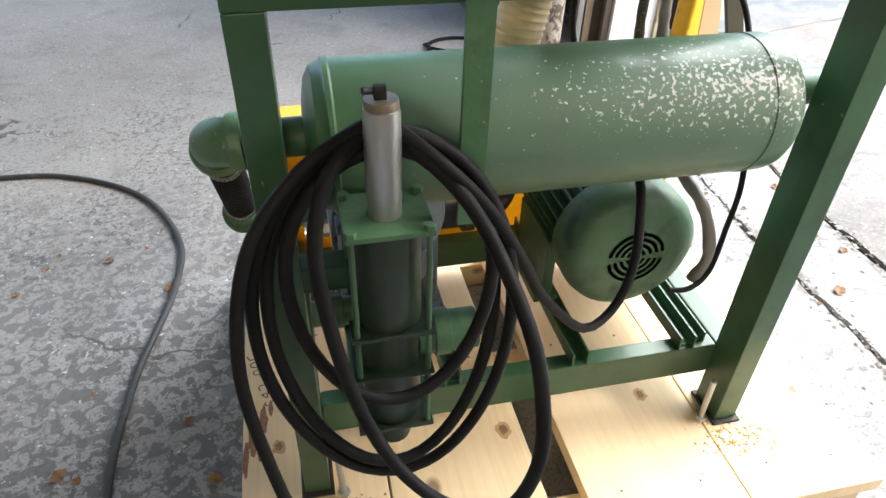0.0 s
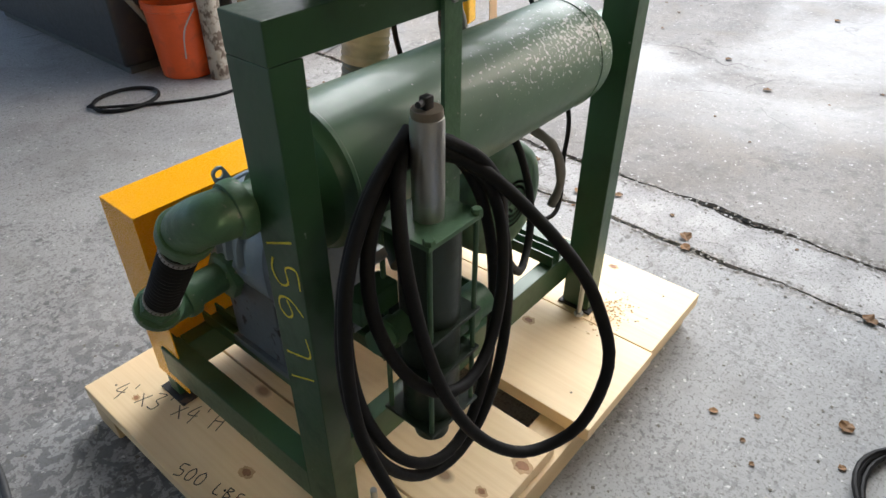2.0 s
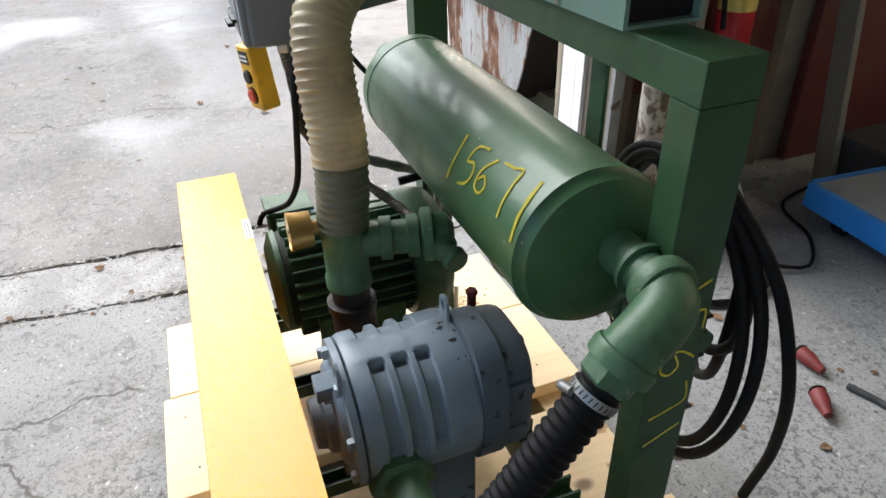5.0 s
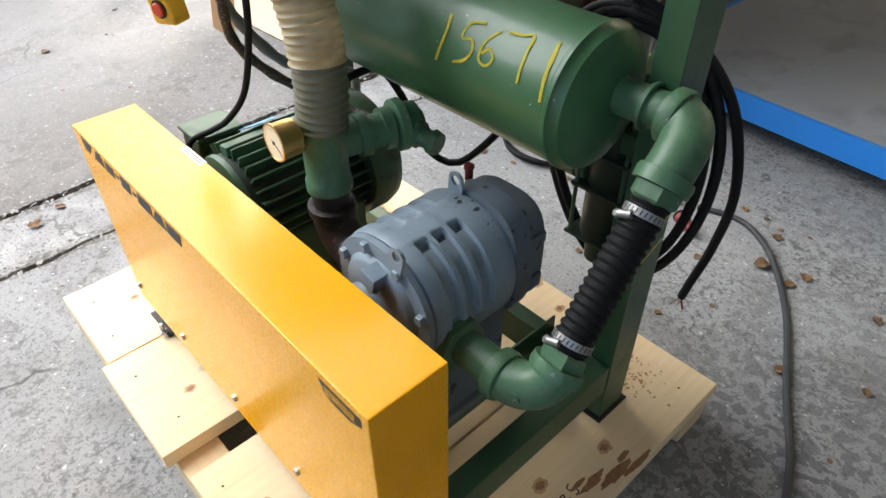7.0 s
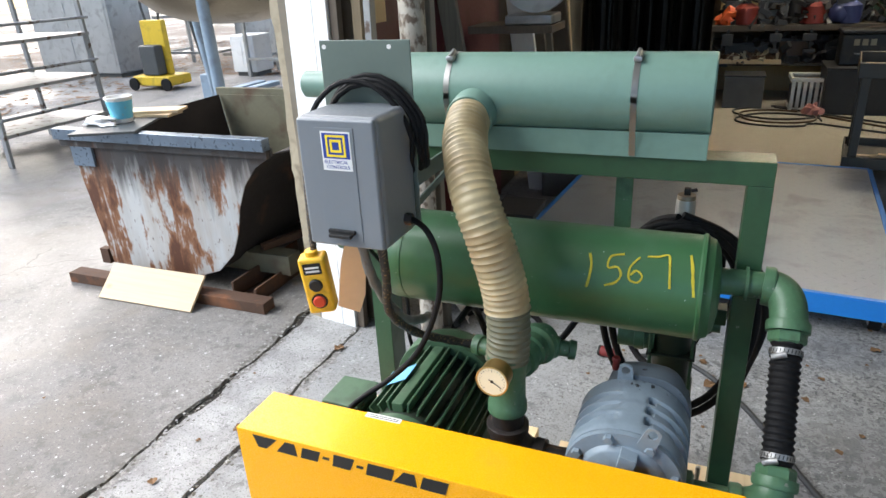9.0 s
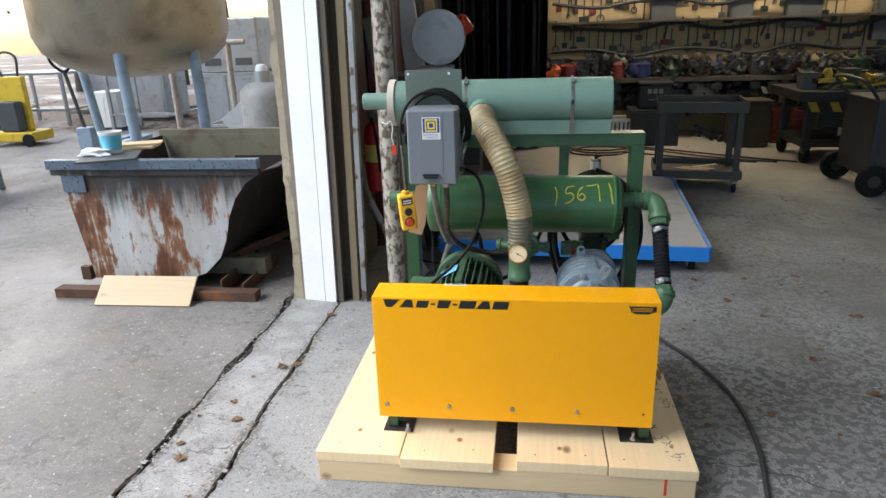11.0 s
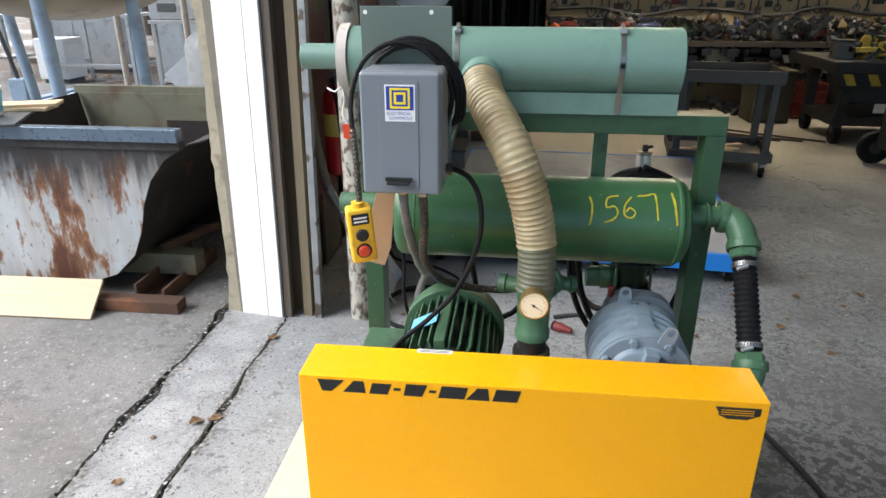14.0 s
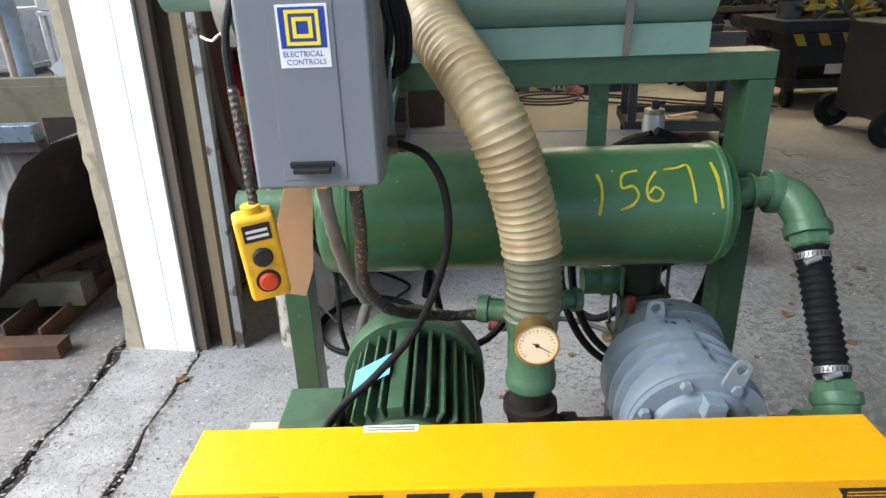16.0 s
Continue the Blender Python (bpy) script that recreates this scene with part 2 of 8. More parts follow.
YELLOW = surface("yellow_guard_paint", (0.95, 0.43, 0.002), 0.27, var=0.05, scale=3, fine=420, bump=0.004, second=(0.10, 0.06, 0.02), amount=0.04, edge=0.02, spot_scale=70, spec=0.34, coat=0.06, dirt=0.05, dirt_colour=(0.50, 0.22, 0.01))
YELLOW_PLASTIC = surface("yellow_plastic", (0.80, 0.46, 0.02), 0.42, var=0.08, scale=20, fine=150, bump=0.05, dirt=0.3)
BLACK_PAINT = surface("black_lettering", (0.012, 0.012, 0.012), 0.5, var=0.2, bump=0)
BLOWER = surface("blue_grey_enamel", (0.215, 0.270, 0.315), 0.40, var=0.18, scale=7, fine=110, bump=0.25, second=(0.012, 0.012, 0.014), amount=0.52, edge=0.02, spot_scale=60, mask=((0.015, 0.030, 0.342), (0.085, 0.034, 0.07)), dirt=0.3, dirt_colour=(0.05, 0.055, 0.06))
BLOWER_DARK = surface("dark_grey_enamel", (0.105, 0.130, 0.155), 0.5, var=0.2, scale=7, fine=110, bump=0.25, second=(0.012, 0.012, 0.014), amount=0.3, spot_scale=38)
BOX_GREY = surface("control_box_grey", (0.175, 0.195, 0.215), 0.4, var=0.06, scale=6, fine=140, bump=0.1, coat=0.1)
DARK_GREY = surface("dark_grey_steel", (0.07, 0.075, 0.075), 0.5, var=0.2, bump=0.1)
RUBBER = surface("black_rubber", (0.008, 0.008, 0.0085), 0.62, var=0.3, scale=9, fine=120, bump=0.12, dirt=0.2, dirt_colour=(0.03, 0.029, 0.027), spec=0.2)
CORD = surface("grey_cord", (0.028, 0.029, 0.030), 0.6, var=0.3, scale=9, fine=120, bump=0.1, dirt=0.5, dirt_colour=(0.10, 0.10, 0.095))
HOSE = surface("clear_yellowed_hose", (0.62, 0.51, 0.29), 0.40, var=0.25, scale=7, fine=60, bump=0.1, second=(0.36, 0.21, 0.075), amount=0.60, edge=0.28, spot_scale=9, trans=0.36, dirt=0.65, dirt_colour=(0.30, 0.25, 0.165))
HOSE_DARK = surface("grey_hose_end", (0.135, 0.135, 0.085), 0.45, var=0.3, scale=10, fine=60, bump=0.1, second=(0.30, 0.22, 0.09), amount=0.45, edge=0.25, spot_scale=12)
VALVE_GREEN = surface("very_dark_green_enamel", (0.016, 0.030, 0.018), 0.42, var=0.3, scale=7, fine=110, bump=0.12, dirt=0.6, dirt_colour=(0.022, 0.017, 0.012))
STEEL = surface("bright_steel", (0.50, 0.50, 0.48), 0.40, metal=0.9, var=0.06, scale=12, fine=120, bump=0.0)
ZINC = surface("zinc_plate", (0.42, 0.43, 0.44), 0.42, metal=1.0, var=0.15, scale=30, fine=200, bump=0.1)
CLAMP = surface("dull_clamp_steel", (0.33, 0.33, 0.32), 0.48, metal=0.85, var=0.3, scale=60, fine=250, bump=0.15, second=(0.08, 0.07, 0.05), amount=0.3, spot_scale=90)
BRAID = surface("braided_steel_sleeve", (0.05, 0.045, 0.04), 0.5, metal=0.4, var=0.3, scale=40, fine=200, bump=0.5, second=(0.22, 0.16, 0.085), amount=0.42, edge=0.05, spot_scale=260)
IRON = surface("dark_cast_iron", (0.026, 0.022, 0.020), 0.6, metal=0.2, var=0.3, scale=12, fine=120, bump=0.4, second=(0.13, 0.075, 0.045), amount=0.33, spot_scale=22)
COPPER = surface("brown_copper", (0.28, 0.23, 0.17), 0.45, metal=0.7, var=0.3, scale=30, bump=0.2)
BRASS = surface("gauge_brass", (0.55, 0.36, 0.13), 0.35, metal=0.9, var=0.2, scale=20, bump=0.1)
WHITE_DIAL = surface("cream_dial", (0.78, 0.70, 0.50), 0.5, var=0.08, scale=20, bump=0)
WHITE = surface("white_paint", (0.76, 0.76, 0.74), 0.5, var=0.06, scale=5, fine=90, bump=0.15, dirt=0.2, dirt_colour=(0.35, 0.32, 0.28))
BLUE_INK = surface("blue_print", (0.02, 0.05, 0.30), 0.4, var=0.05, bump=0)
YELLOW_INK = surface("yellow_print", (0.85, 0.65, 0.03), 0.4, var=0.05, bump=0)
DULL_RED = surface("dull_red_rubber", (0.16, 0.018, 0.016), 0.6, var=0.3, scale=30, bump=0.1)
RED = surface("red_plastic", (0.60, 0.06, 0.02), 0.4, var=0.1, bump=0)
ORANGE = surface("orange_plastic", (0.75, 0.11, 0.02), 0.42, var=0.15, scale=6, bump=0.05, dirt=0.3)
CRAYON = surface("yellow_paint_marker", (0.78, 0.68, 0.06), 0.6, var=0.2, scale=60, bump=0.1)
MARKER = surface("black_marker", (0.03, 0.022, 0.018), 0.6, var=0.2, bump=0)


def wood(name, base, dark, along, knots=0.0, rough=0.55, random=0.25):
    """Sawn timber with grain along one axis (0, 1, 2), and knots."""
    m = bpy.data.materials.new(name)
    m.use_nodes = True
    t = m.node_tree
    n, link = t.nodes, t.links.new
    p = n["Principled BSDF"]
    tc = n.new("ShaderNodeTexCoord")
    oi = n.new("ShaderNodeObjectInfo")
    add = n.new("ShaderNodeVectorMath")
    add.operation = "ADD"
    link(tc.outputs["Object"], add.inputs[0])
    mul = n.new("ShaderNodeVectorMath")
    mul.operation = "SCALE"
    link(oi.outputs["Random"], mul.inputs[3])
    mul.inputs[0].default_value = (7.3, 3.1, 5.7)
    link(mul.outputs[0], add.inputs[1])
    mp = n.new("ShaderNodeMapping")
    sc = [9.0, 9.0, 9.0]
    sc[along] = 0.7
    mp.inputs["Scale"].default_value = sc
    link(add.outputs[0], mp.inputs["Vector"])
    rings = n.new("ShaderNodeTexNoise")
    rings.inputs["Scale"].default_value, rings.inputs["Detail"].default_value, rings.inputs["Distortion"].default_value = 2.2, 5.0, 0.7
    link(mp.outputs[0], rings.inputs["Vector"])
    mp2 = n.new("ShaderNodeMapping")
    sc = [160.0, 160.0, 160.0]
    sc[along] = 5.0
    mp2.inputs["Scale"].default_value = sc
    link(add.outputs[0], mp2.inputs["Vector"])
    fibre = n.new("ShaderNodeTexNoise")
    fibre.inputs["Scale"].default_value = 1.0
    link(mp2.outputs[0], fibre.inputs["Vector"])
    wave = n.new("ShaderNodeTexWave")
    wave.inputs["Scale"].default_value, wave.inputs["Distortion"].default_value, wave.inputs["Detail"].default_value = 1.6, 6.0, 2.0
    wave.bands_direction = "X" if along else "Y"
    link(mp.outputs[0], wave.inputs["Vector"])
    blot = n.new("ShaderNodeTexNoise")
    blot.inputs["Scale"].default_value, blot.inputs["Detail"].default_value = 3.0, 5.0
    link(add.outputs[0], blot.inputs["Vector"])

    def mix(fac, a, b, k=1.0):
        q = n.new("ShaderNodeMix")
        q.data_type = "RGBA"
        s = n.new("ShaderNodeMath")
        s.operation, s.use_clamp = "MULTIPLY", True
        link(fac, s.inputs[0])
        s.inputs[1].default_value = k
        link(s.outputs[0], q.inputs[0])
        for sock, val in ((q.inputs[6], a), (q.inputs[7], b)):
            if isinstance(val, tuple):
                sock.default_value = (*val, 1)
            else:
                link(val, sock)
        return q.outputs[2]

    def span(fac, lo, hi):
        q = n.new("ShaderNodeMapRange")
        q.inputs[1].default_value, q.inputs[2].default_value = lo, hi
        link(fac, q.inputs[0])
        return q.outputs[0]

    col = mix(span(rings.outputs["Fac"], 0.42, 0.8), base, dark, 0.35)
    col = mix(span(wave.outputs["Fac"], 0.45, 1.0), col, dark, 0.12)
    col = mix(span(fibre.outputs["Fac"], 0.5, 0.8), col, dark, 0.25)
    col = mix(span(blot.outputs["Fac"], 0.55, 0.8), col, tuple(c * 0.72 for c in base), 0.6)
    if random:
        col = mix(oi.outputs["Random"], col, tuple(c * 0.8 for c in base), random)
    if knots:
        kn = n.new("ShaderNodeTexVoronoi")
        kn.inputs["Scale"].default_value = 3.2
        sc = [2.2, 2.2, 2.2]
        sc[along] = 1.5
        mp3 = n.new("ShaderNodeMapping")
        mp3.inputs["Scale"].default_value = sc
        link(add.outputs[0], mp3.inputs["Vector"])
        link(mp3.outputs[0], kn.inputs["Vector"])
        q = n.new("ShaderNodeMapRange")
        q.inputs[1].default_value, q.inputs[2].default_value, q.inputs[3].default_value, q.inputs[4].default_value = 0.06, 0.13, 1.0, 0.0
        link(kn.outputs["Distance"], q.inputs[0])
        col = mix(q.outputs[0], col, (0.16, 0.07, 0.03), knots)
    link(col, p.inputs["Base Color"])
    p.inputs["Roughness"].default_value = rough
    b = n.new("ShaderNodeBump")
    b.inputs["Strength"].default_value, b.inputs["Distance"].default_value = 0.25, 0.002
    link(fibre.outputs["Fac"], b.inputs["Height"])
    link(b.outputs[0], p.inputs["Normal"])
    return m


PINE_Y = wood("pine_boards", (0.88, 0.69, 0.42), (0.66, 0.44, 0.20), 1, 0.8)
PINE_X = wood("pine_skid", (0.72, 0.55, 0.32), (0.52, 0.35, 0.17), 0, 0.8)
PLY = wood("plywood_offcut", (0.66, 0.50, 0.30), (0.50, 0.34, 0.17), 0, 0.3)
OLD_WOOD = wood("weathered_wood", (0.12, 0.095, 0.07), (0.05, 0.038, 0.028), 2, 0.0, 0.8)
GREY_WOOD = wood("grey_weathered_wood", (0.22, 0.20, 0.16), (0.08, 0.065, 0.05), 2, 0.0, 0.8)


# ---- ground ----
def concrete():
    m = bpy.data.materials.new("worn_concrete")
    m.use_nodes = True
    t = m.node_tree
    n, link = t.nodes, t.links.new
    p = n["Principled BSDF"]
    tc = n.new("ShaderNodeTexCoord")
    sep = n.new("ShaderNodeSeparateXYZ")
    link(tc.outputs["Object"], sep.inputs[0])

    def tex(s, detail=6.0, dist=0.0, rough=0.55):
        q = n.new("ShaderNodeTexNoise")
        q.inputs["Scale"].default_value, q.inputs["Detail"].default_value, q.inputs["Distortion"].default_value, q.inputs["Roughness"].default_value = s, detail, dist, rough
        link(tc.outputs["Object"], q.inputs["Vector"])
        return q.outputs["Fac"]

    def span(fac, lo, hi, a=0.0, b=1.0):
        q = n.new("ShaderNodeMapRange")
        q.inputs[1].default_value, q.inputs[2].default_value, q.inputs[3].default_value, q.inputs[4].default_value = lo, hi, a, b
        link(fac, q.inputs[0])
        return q.outputs[0]

    def calc(op, a, b):
        q = n.new("ShaderNodeMath")
        q.operation = op
        for sock, val in zip(q.inputs, (a, b)):
            if isinstance(val, (int, float)):
                sock.default_value = val
            else:
                link(val, sock)
        return q.outputs[0]

    def mix(fac, a, b):
        q = n.new("ShaderNodeMix")
        q.data_type = "RGBA"
        for sock, val in ((q.inputs[0], fac), (q.inputs[6], a), (q.inputs[7], b)):
            if isinstance(val, (int, float)):
                sock.default_value = val
            elif isinstance(val, tuple):
                sock.default_value = (*val, 1)
            else:
                link(val, sock)
        return q.outputs[2]

    x, y = sep.outputs[0], sep.outputs[1]
    col = mix(span(tex(0.9), 0.35, 0.7), (0.34, 0.342, 0.335), (0.245, 0.247, 0.245))
    # smoother brownish slab outside the joints
    swung = calc("SUBTRACT", x, calc("MULTIPLY", calc("MINIMUM", y, 0.0), 0.11))
    out = span(swung, -0.625, -0.645)
    col = mix(out, col, mix(span(tex(1.4, 7.0, 0.4), 0.35, 0.68), (0.275, 0.258, 0.236), (0.165, 0.155, 0.142)))
    col = mix(calc("MULTIPLY", span(tex(5.0, 8.0, 0.5), 0.5, 0.68), 0.55), col, (0.20, 0.195, 0.185))
    col = mix(calc("MULTIPLY", calc("MULTIPLY", span(tex(13.0, 9.0, 0.7, 0.68), 0.50, 0.60), span(tex(2.2, 6.0, 0.4), 0.38, 0.60)), calc("MULTIPLY", out, 0.62)), col, (0.095, 0.088, 0.078))
    col = mix(calc("MULTIPLY", calc("MULTIPLY", span(tex(34.0, 8.0, 0.4, 0.7), 0.57, 0.62), out), 0.45), col, (0.42, 0.40, 0.37))
    # grey floor paint, worn through in flakes, on the slab inside the door
    wob = calc("ADD", x, calc("MULTIPLY", calc("SUBTRACT", tex(1.3), 0.5), 0.9))
    inside = calc("MULTIPLY", span(wob, -0.6, 1.4, 0.30, 1.0), span(y, -1.8, -0.7, 0.3, 1.0))
    chips = calc("MULTIPLY", span(tex(23.0, 9.0, 0.5, 0.7), 0.565, 0.585), span(tex(1.7, 5.0), 0.42, 0.62))
    flakes = calc("MULTIPLY", span(tex(58.0, 9.0, 0.2, 0.66), 0.535, 0.565), inside)
    col = mix(calc("MULTIPLY", flakes, span(tex(3.4, 6.0), 0.42, 0.62, 0.08, 0.95)), col, (0.095, 0.096, 0.098))
    col = mix(calc("MULTIPLY", chips, calc("MULTIPLY", inside, 0.9)), col, (0.075, 0.074, 0.073))
    worn = calc("MULTIPLY", span(tex(30.0, 5.0, 0.6, 0.55), 0.500, 0.525), calc("MULTIPLY", span(wob, 0.8, 1.25), span(tex(1.6, 6.0, 0.3), 0.22, 0.42)))
    worn = calc("MULTIPLY", worn, calc("MULTIPLY", calc("MULTIPLY", span(y, -0.9, 0.2), span(y, 1.4, 0.8, 0.35, 0.78)), span(x, 3.2, 2.2, 0.1, 1.0)))
    col = mix(worn, col, (0.088, 0.089, 0.093))
    # darker patches beyond x 1.1, fading out towards low y
    dark_patch = calc("MULTIPLY", span(tex(1.9, 7.0, 0.6), 0.42, 0.62), calc("MULTIPLY", span(wob, 1.1, 1.9), span(y, -0.6, 0.5)))
    col = mix(calc("MULTIPLY", dark_patch, 0.55), col, (0.15, 0.145, 0.14))
    deep = calc("MULTIPLY", span(y, 3.6, 4.6), span(x, 0.4, 0.9))
    col = mix(calc("MULTIPLY", deep, 0.75), col, (0.46, 0.41, 0.32))
    # bluish worn asphalt past the joint outside
    line = calc("ADD", calc("ADD", calc("MULTIPLY", x, 0.242), calc("MULTIPLY", y, -1.0)), calc("MULTIPLY", calc("SUBTRACT", tex(2.0, 6.0), 0.5), 0.08))
    past = calc("MULTIPLY", span(line, 1.29, 1.31), span(x, -0.7, -0.72))
    col = mix(past, col, mix(span(tex(4.0, 8.0, 0.5), 0.4, 0.65), (0.115, 0.130, 0.140), (0.25, 0.265, 0.27)))
    col = mix(calc("MULTIPLY", calc("MULTIPLY", span(line, 1.282, 1.290), span(line, 1.310, 1.300)), span(x, -0.7, -0.72)), col, (0.05, 0.045, 0.04))
    # rotten leaves trodden into the ground past the slab
    far = calc("MULTIPLY", span(calc("ADD", calc("SUBTRACT", y, calc("MULTIPLY", x, 0.25)), calc("MULTIPLY", calc("SUBTRACT", tex(0.8, 6.0), 0.5), 1.6)), 9.6, 10.4), span(x, -0.8, -1.0))
    col = mix(far, col, mix(span(tex(9.0, 8.0, 0.6), 0.35, 0.68), (0.115, 0.075, 0.045), (0.21, 0.165, 0.12)))
    # pale broken strip between the two joints, with rubble and dirt along them
    lean = calc("SUBTRACT", x, calc("MULTIPLY", calc("MINIMUM", y, 0.0), 0.075))
    strip = calc("MULTIPLY", span(lean, -0.335, -0.355), calc("SUBTRACT", 1.0, out))
    col = mix(calc("MULTIPLY", strip, 0.6), col, mix(span(tex(7.0, 8.0, 0.4), 0.38, 0.62), (0.45, 0.44, 0.42), (0.27, 0.26, 0.245)))
    pits = calc("MULTIPLY", span(tex(24.0, 9.0, 0.9, 0.72), 0.555, 0.585), span(tex(4.0, 5.0, 0.3), 0.42, 0.58))
    col = mix(calc("MULTIPLY", pits, span(lean, 0.35, -0.25, 0.0, 0.75)), col, (0.11, 0.105, 0.098))
    rough_edge = calc("ADD", calc("MULTIPLY", tex(26.0, 8.0, 0.5, 0.7), 0.10), -0.035)
    for gap in (calc("ABSOLUTE", calc("ADD", lean, 0.345), 0.0), calc("ABSOLUTE", calc("ADD", swung, 0.635), 0.0)):
        crumble = calc("MULTIPLY", span(calc("SUBTRACT", gap, rough_edge), 0.022, 0.008), span(tex(3.0, 6.0, 0.5), 0.40, 0.58))
        col = mix(calc("MULTIPLY", crumble, 0.7), col, mix(span(tex(48.0, 5.0), 0.45, 0.60), (0.085, 0.072, 0.055), (0.34, 0.32, 0.29)))
    # brown wet stains along the joint
    stain = calc("MULTIPLY", span(tex(1.7, 8.0, 0.8), 0.52, 0.66), span(x, -0.5, -0.9))
    col = mix(calc("MULTIPLY", stain, 0.5), col, (0.21, 0.18, 0.14))
    col = mix(calc("MULTIPLY", span(tex(75.0, 3.0), 0.58, 0.64), 0.60), col, (0.13, 0.125, 0.115))
    col = mix(calc("MULTIPLY", span(tex(150.0, 2.0), 0.56, 0.62), 0.5), col, (0.12, 0.118, 0.112))
    col = mix(calc("MULTIPLY", span(tex(52.0, 3.0), 0.66, 0.70), 0.75), col, (0.60, 0.59, 0.57))
    # damp patches in the yard
    damp = calc("MULTIPLY", span(tex(0.55, 5.0, 0.6), 0.50, 0.60), span(x, -0.9, -1.8))
    col = mix(calc("MULTIPLY", damp, 0.42), col, (0.13, 0.13, 0.128))
    link(calc("SUBTRACT", calc("ADD", 0.62, calc("MULTIPLY", tex(3.0), 0.3)), calc("MULTIPLY", damp, 0.38)), p.inputs["Roughness"])
    # hairline cracks
    bent = n.new("ShaderNodeVectorMath")
    bent.operation = "ADD"
    wobble = n.new("ShaderNodeTexNoise")
    wobble.inputs["Scale"].default_value, wobble.inputs["Detail"].default_value = 3.0, 8.0
    link(tc.outputs["Object"], wobble.inputs["Vector"])
    link(tc.outputs["Object"], bent.inputs[0])
    scl = n.new("ShaderNodeVectorMath")
    scl.operation = "SCALE"
    link(wobble.outputs["Color"], scl.inputs[0])
    scl.inputs[3].default_value = 0.35
    link(scl.outputs[0], bent.inputs[1])
    cell = n.new("ShaderNodeTexVoronoi")
    cell.feature = "DISTANCE_TO_EDGE"
    cell.inputs["Scale"].default_value = 0.85
    link(bent.outputs[0], cell.inputs["Vector"])
    hair = calc("MULTIPLY", span(cell.outputs["Distance"], 0.0015, 0.0045, 1.0, 0.0), span(tex(1.1, 3.0), 0.53, 0.58))
    col = mix(calc("MULTIPLY", hair, 0.85), col, (0.06, 0.055, 0.05))
    link(col, p.inputs["Base Color"])
    b = n.new("ShaderNodeBump")
    b.inputs["Strength"].default_value, b.inputs["Distance"].default_value = 0.35, 0.004
    link(calc("ADD", tex(60.0), tex(9.0)), b.inputs["Height"])
    link(b.outputs[0], p.inputs["Normal"])
    return m


CONCRETE = concrete()
SOIL = surface("dirt_in_joints", (0.035, 0.03, 0.024), 0.95, var=0.4, scale=20, fine=90, bump=0.5)


def jag(s, seed, size):
    return size * (noise.noise((s * 2.1, seed, 0)) + 0.6 * noise.noise((s * 7.3, seed, 3)) + 0.35 * noise.noise((s * 23.0, seed, 7)))


def build_ground():
    """Three slabs with broken edges, and the dirt in the joints between them."""
    steps = [-60.0, -20.0, -8.0] + [-6 + 0.03 * k for k in range(401)] + [8.0, 20.0, 60.0]
    bm = bmesh.new()

    def strip(left, right):
        prev = None
        for s in steps:
            row = [bm.verts.new((left(s), s, 0)), bm.verts.new((right(s), s, 0))]
            low = [bm.verts.new((left(s) , s, -0.03)), bm.verts.new((right(s), s, -0.03))]
            if prev:
                bm.faces.new((prev[0][0], prev[0][1], row[1], row[0]))
                bm.faces.new((prev[1][0], prev[0][0], row[0], low[0]))
                bm.faces.new((prev[0][1], prev[1][1], low[1], row[1]))
            prev = (row, low)

    def e1(s): return -0.345 + 0.075 * min(0.0, s) + jag(s, 1.7, 0.022)
    def g1(s): return 0.0042 + 0.016 * max(0.0, noise.noise((s * 3.0, 9.1, 0)) + 0.25) + abs(jag(s, 4.4, 0.003))
    def e2(s): return -0.635 + 0.11 * min(0.0, s) + jag(s, 6.2, 0.03)
    def g2(s): return 0.0050 + 0.020 * max(0.0, noise.noise((s * 3.0, 2.1, 5)) + 0.3) + abs(jag(s, 8.4, 0.003))
    strip(lambda s: -60.0, lambda s: e2(s) - g2(s))
    strip(lambda s: e2(s) + g2(s), lambda s: e1(s) - g1(s))
    strip(lambda s: e1(s) + g1(s), lambda s: 60.0)
    bmesh.ops.recalc_face_normals(bm, faces=bm.faces)
    g = part("ground", bm, CONCRETE)
    tagged(g, "cracked grey concrete slabs with worn paint and stains", "ground", kind="structure")
    soil = bmesh.new()
    vs = [soil.verts.new(q) for q in ((-60, -60, -0.016), (60, -60, -0.016), (60, 60, -0.016), (-60, 60, -0.016))]
    soil.faces.new(vs)
    tagged(part("ground_soil", soil, SOIL), "dark dirt in the joints of the slabs", "soil", kind="structure")


build_ground()

# ---- building ----
PLASTER = surface("dark_shop_wall", (0.24, 0.21, 0.16), 0.85, var=0.3, scale=1.2, fine=25, bump=0.4, dirt=0.5)
# for the wall and ceiling out of view: pale so they bounce daylight inwards
PALE_WALL = surface("pale_bounce_wall", (0.58, 0.56, 0.51), 0.85, var=0.2, scale=1.2, fine=25, bump=0.4, dirt=0.4)
CEIL = surface("pale_bounce_ceiling", (0.62, 0.60, 0.55), 0.9, var=0.3, scale=1, fine=20, bump=0.3)
BRICK = surface("rough_old_masonry", (0.36, 0.31, 0.22), 0.9, var=0.3, scale=6, fine=45, bump=0.9, dirt=0.5)
JAMB = surface("white_jamb_paint", (0.87, 0.87, 0.86), 0.55, var=0.05, scale=3, fine=60, bump=0.2, second=(0.30, 0.25, 0.18), amount=0.13, spot_scale=14, dirt=0.12, dirt_colour=(0.45, 0.43, 0.38))
# door head is out of view; its height is set by the light let in
DOOR_H = 3.6
XI, XO = -0.362, -0.56


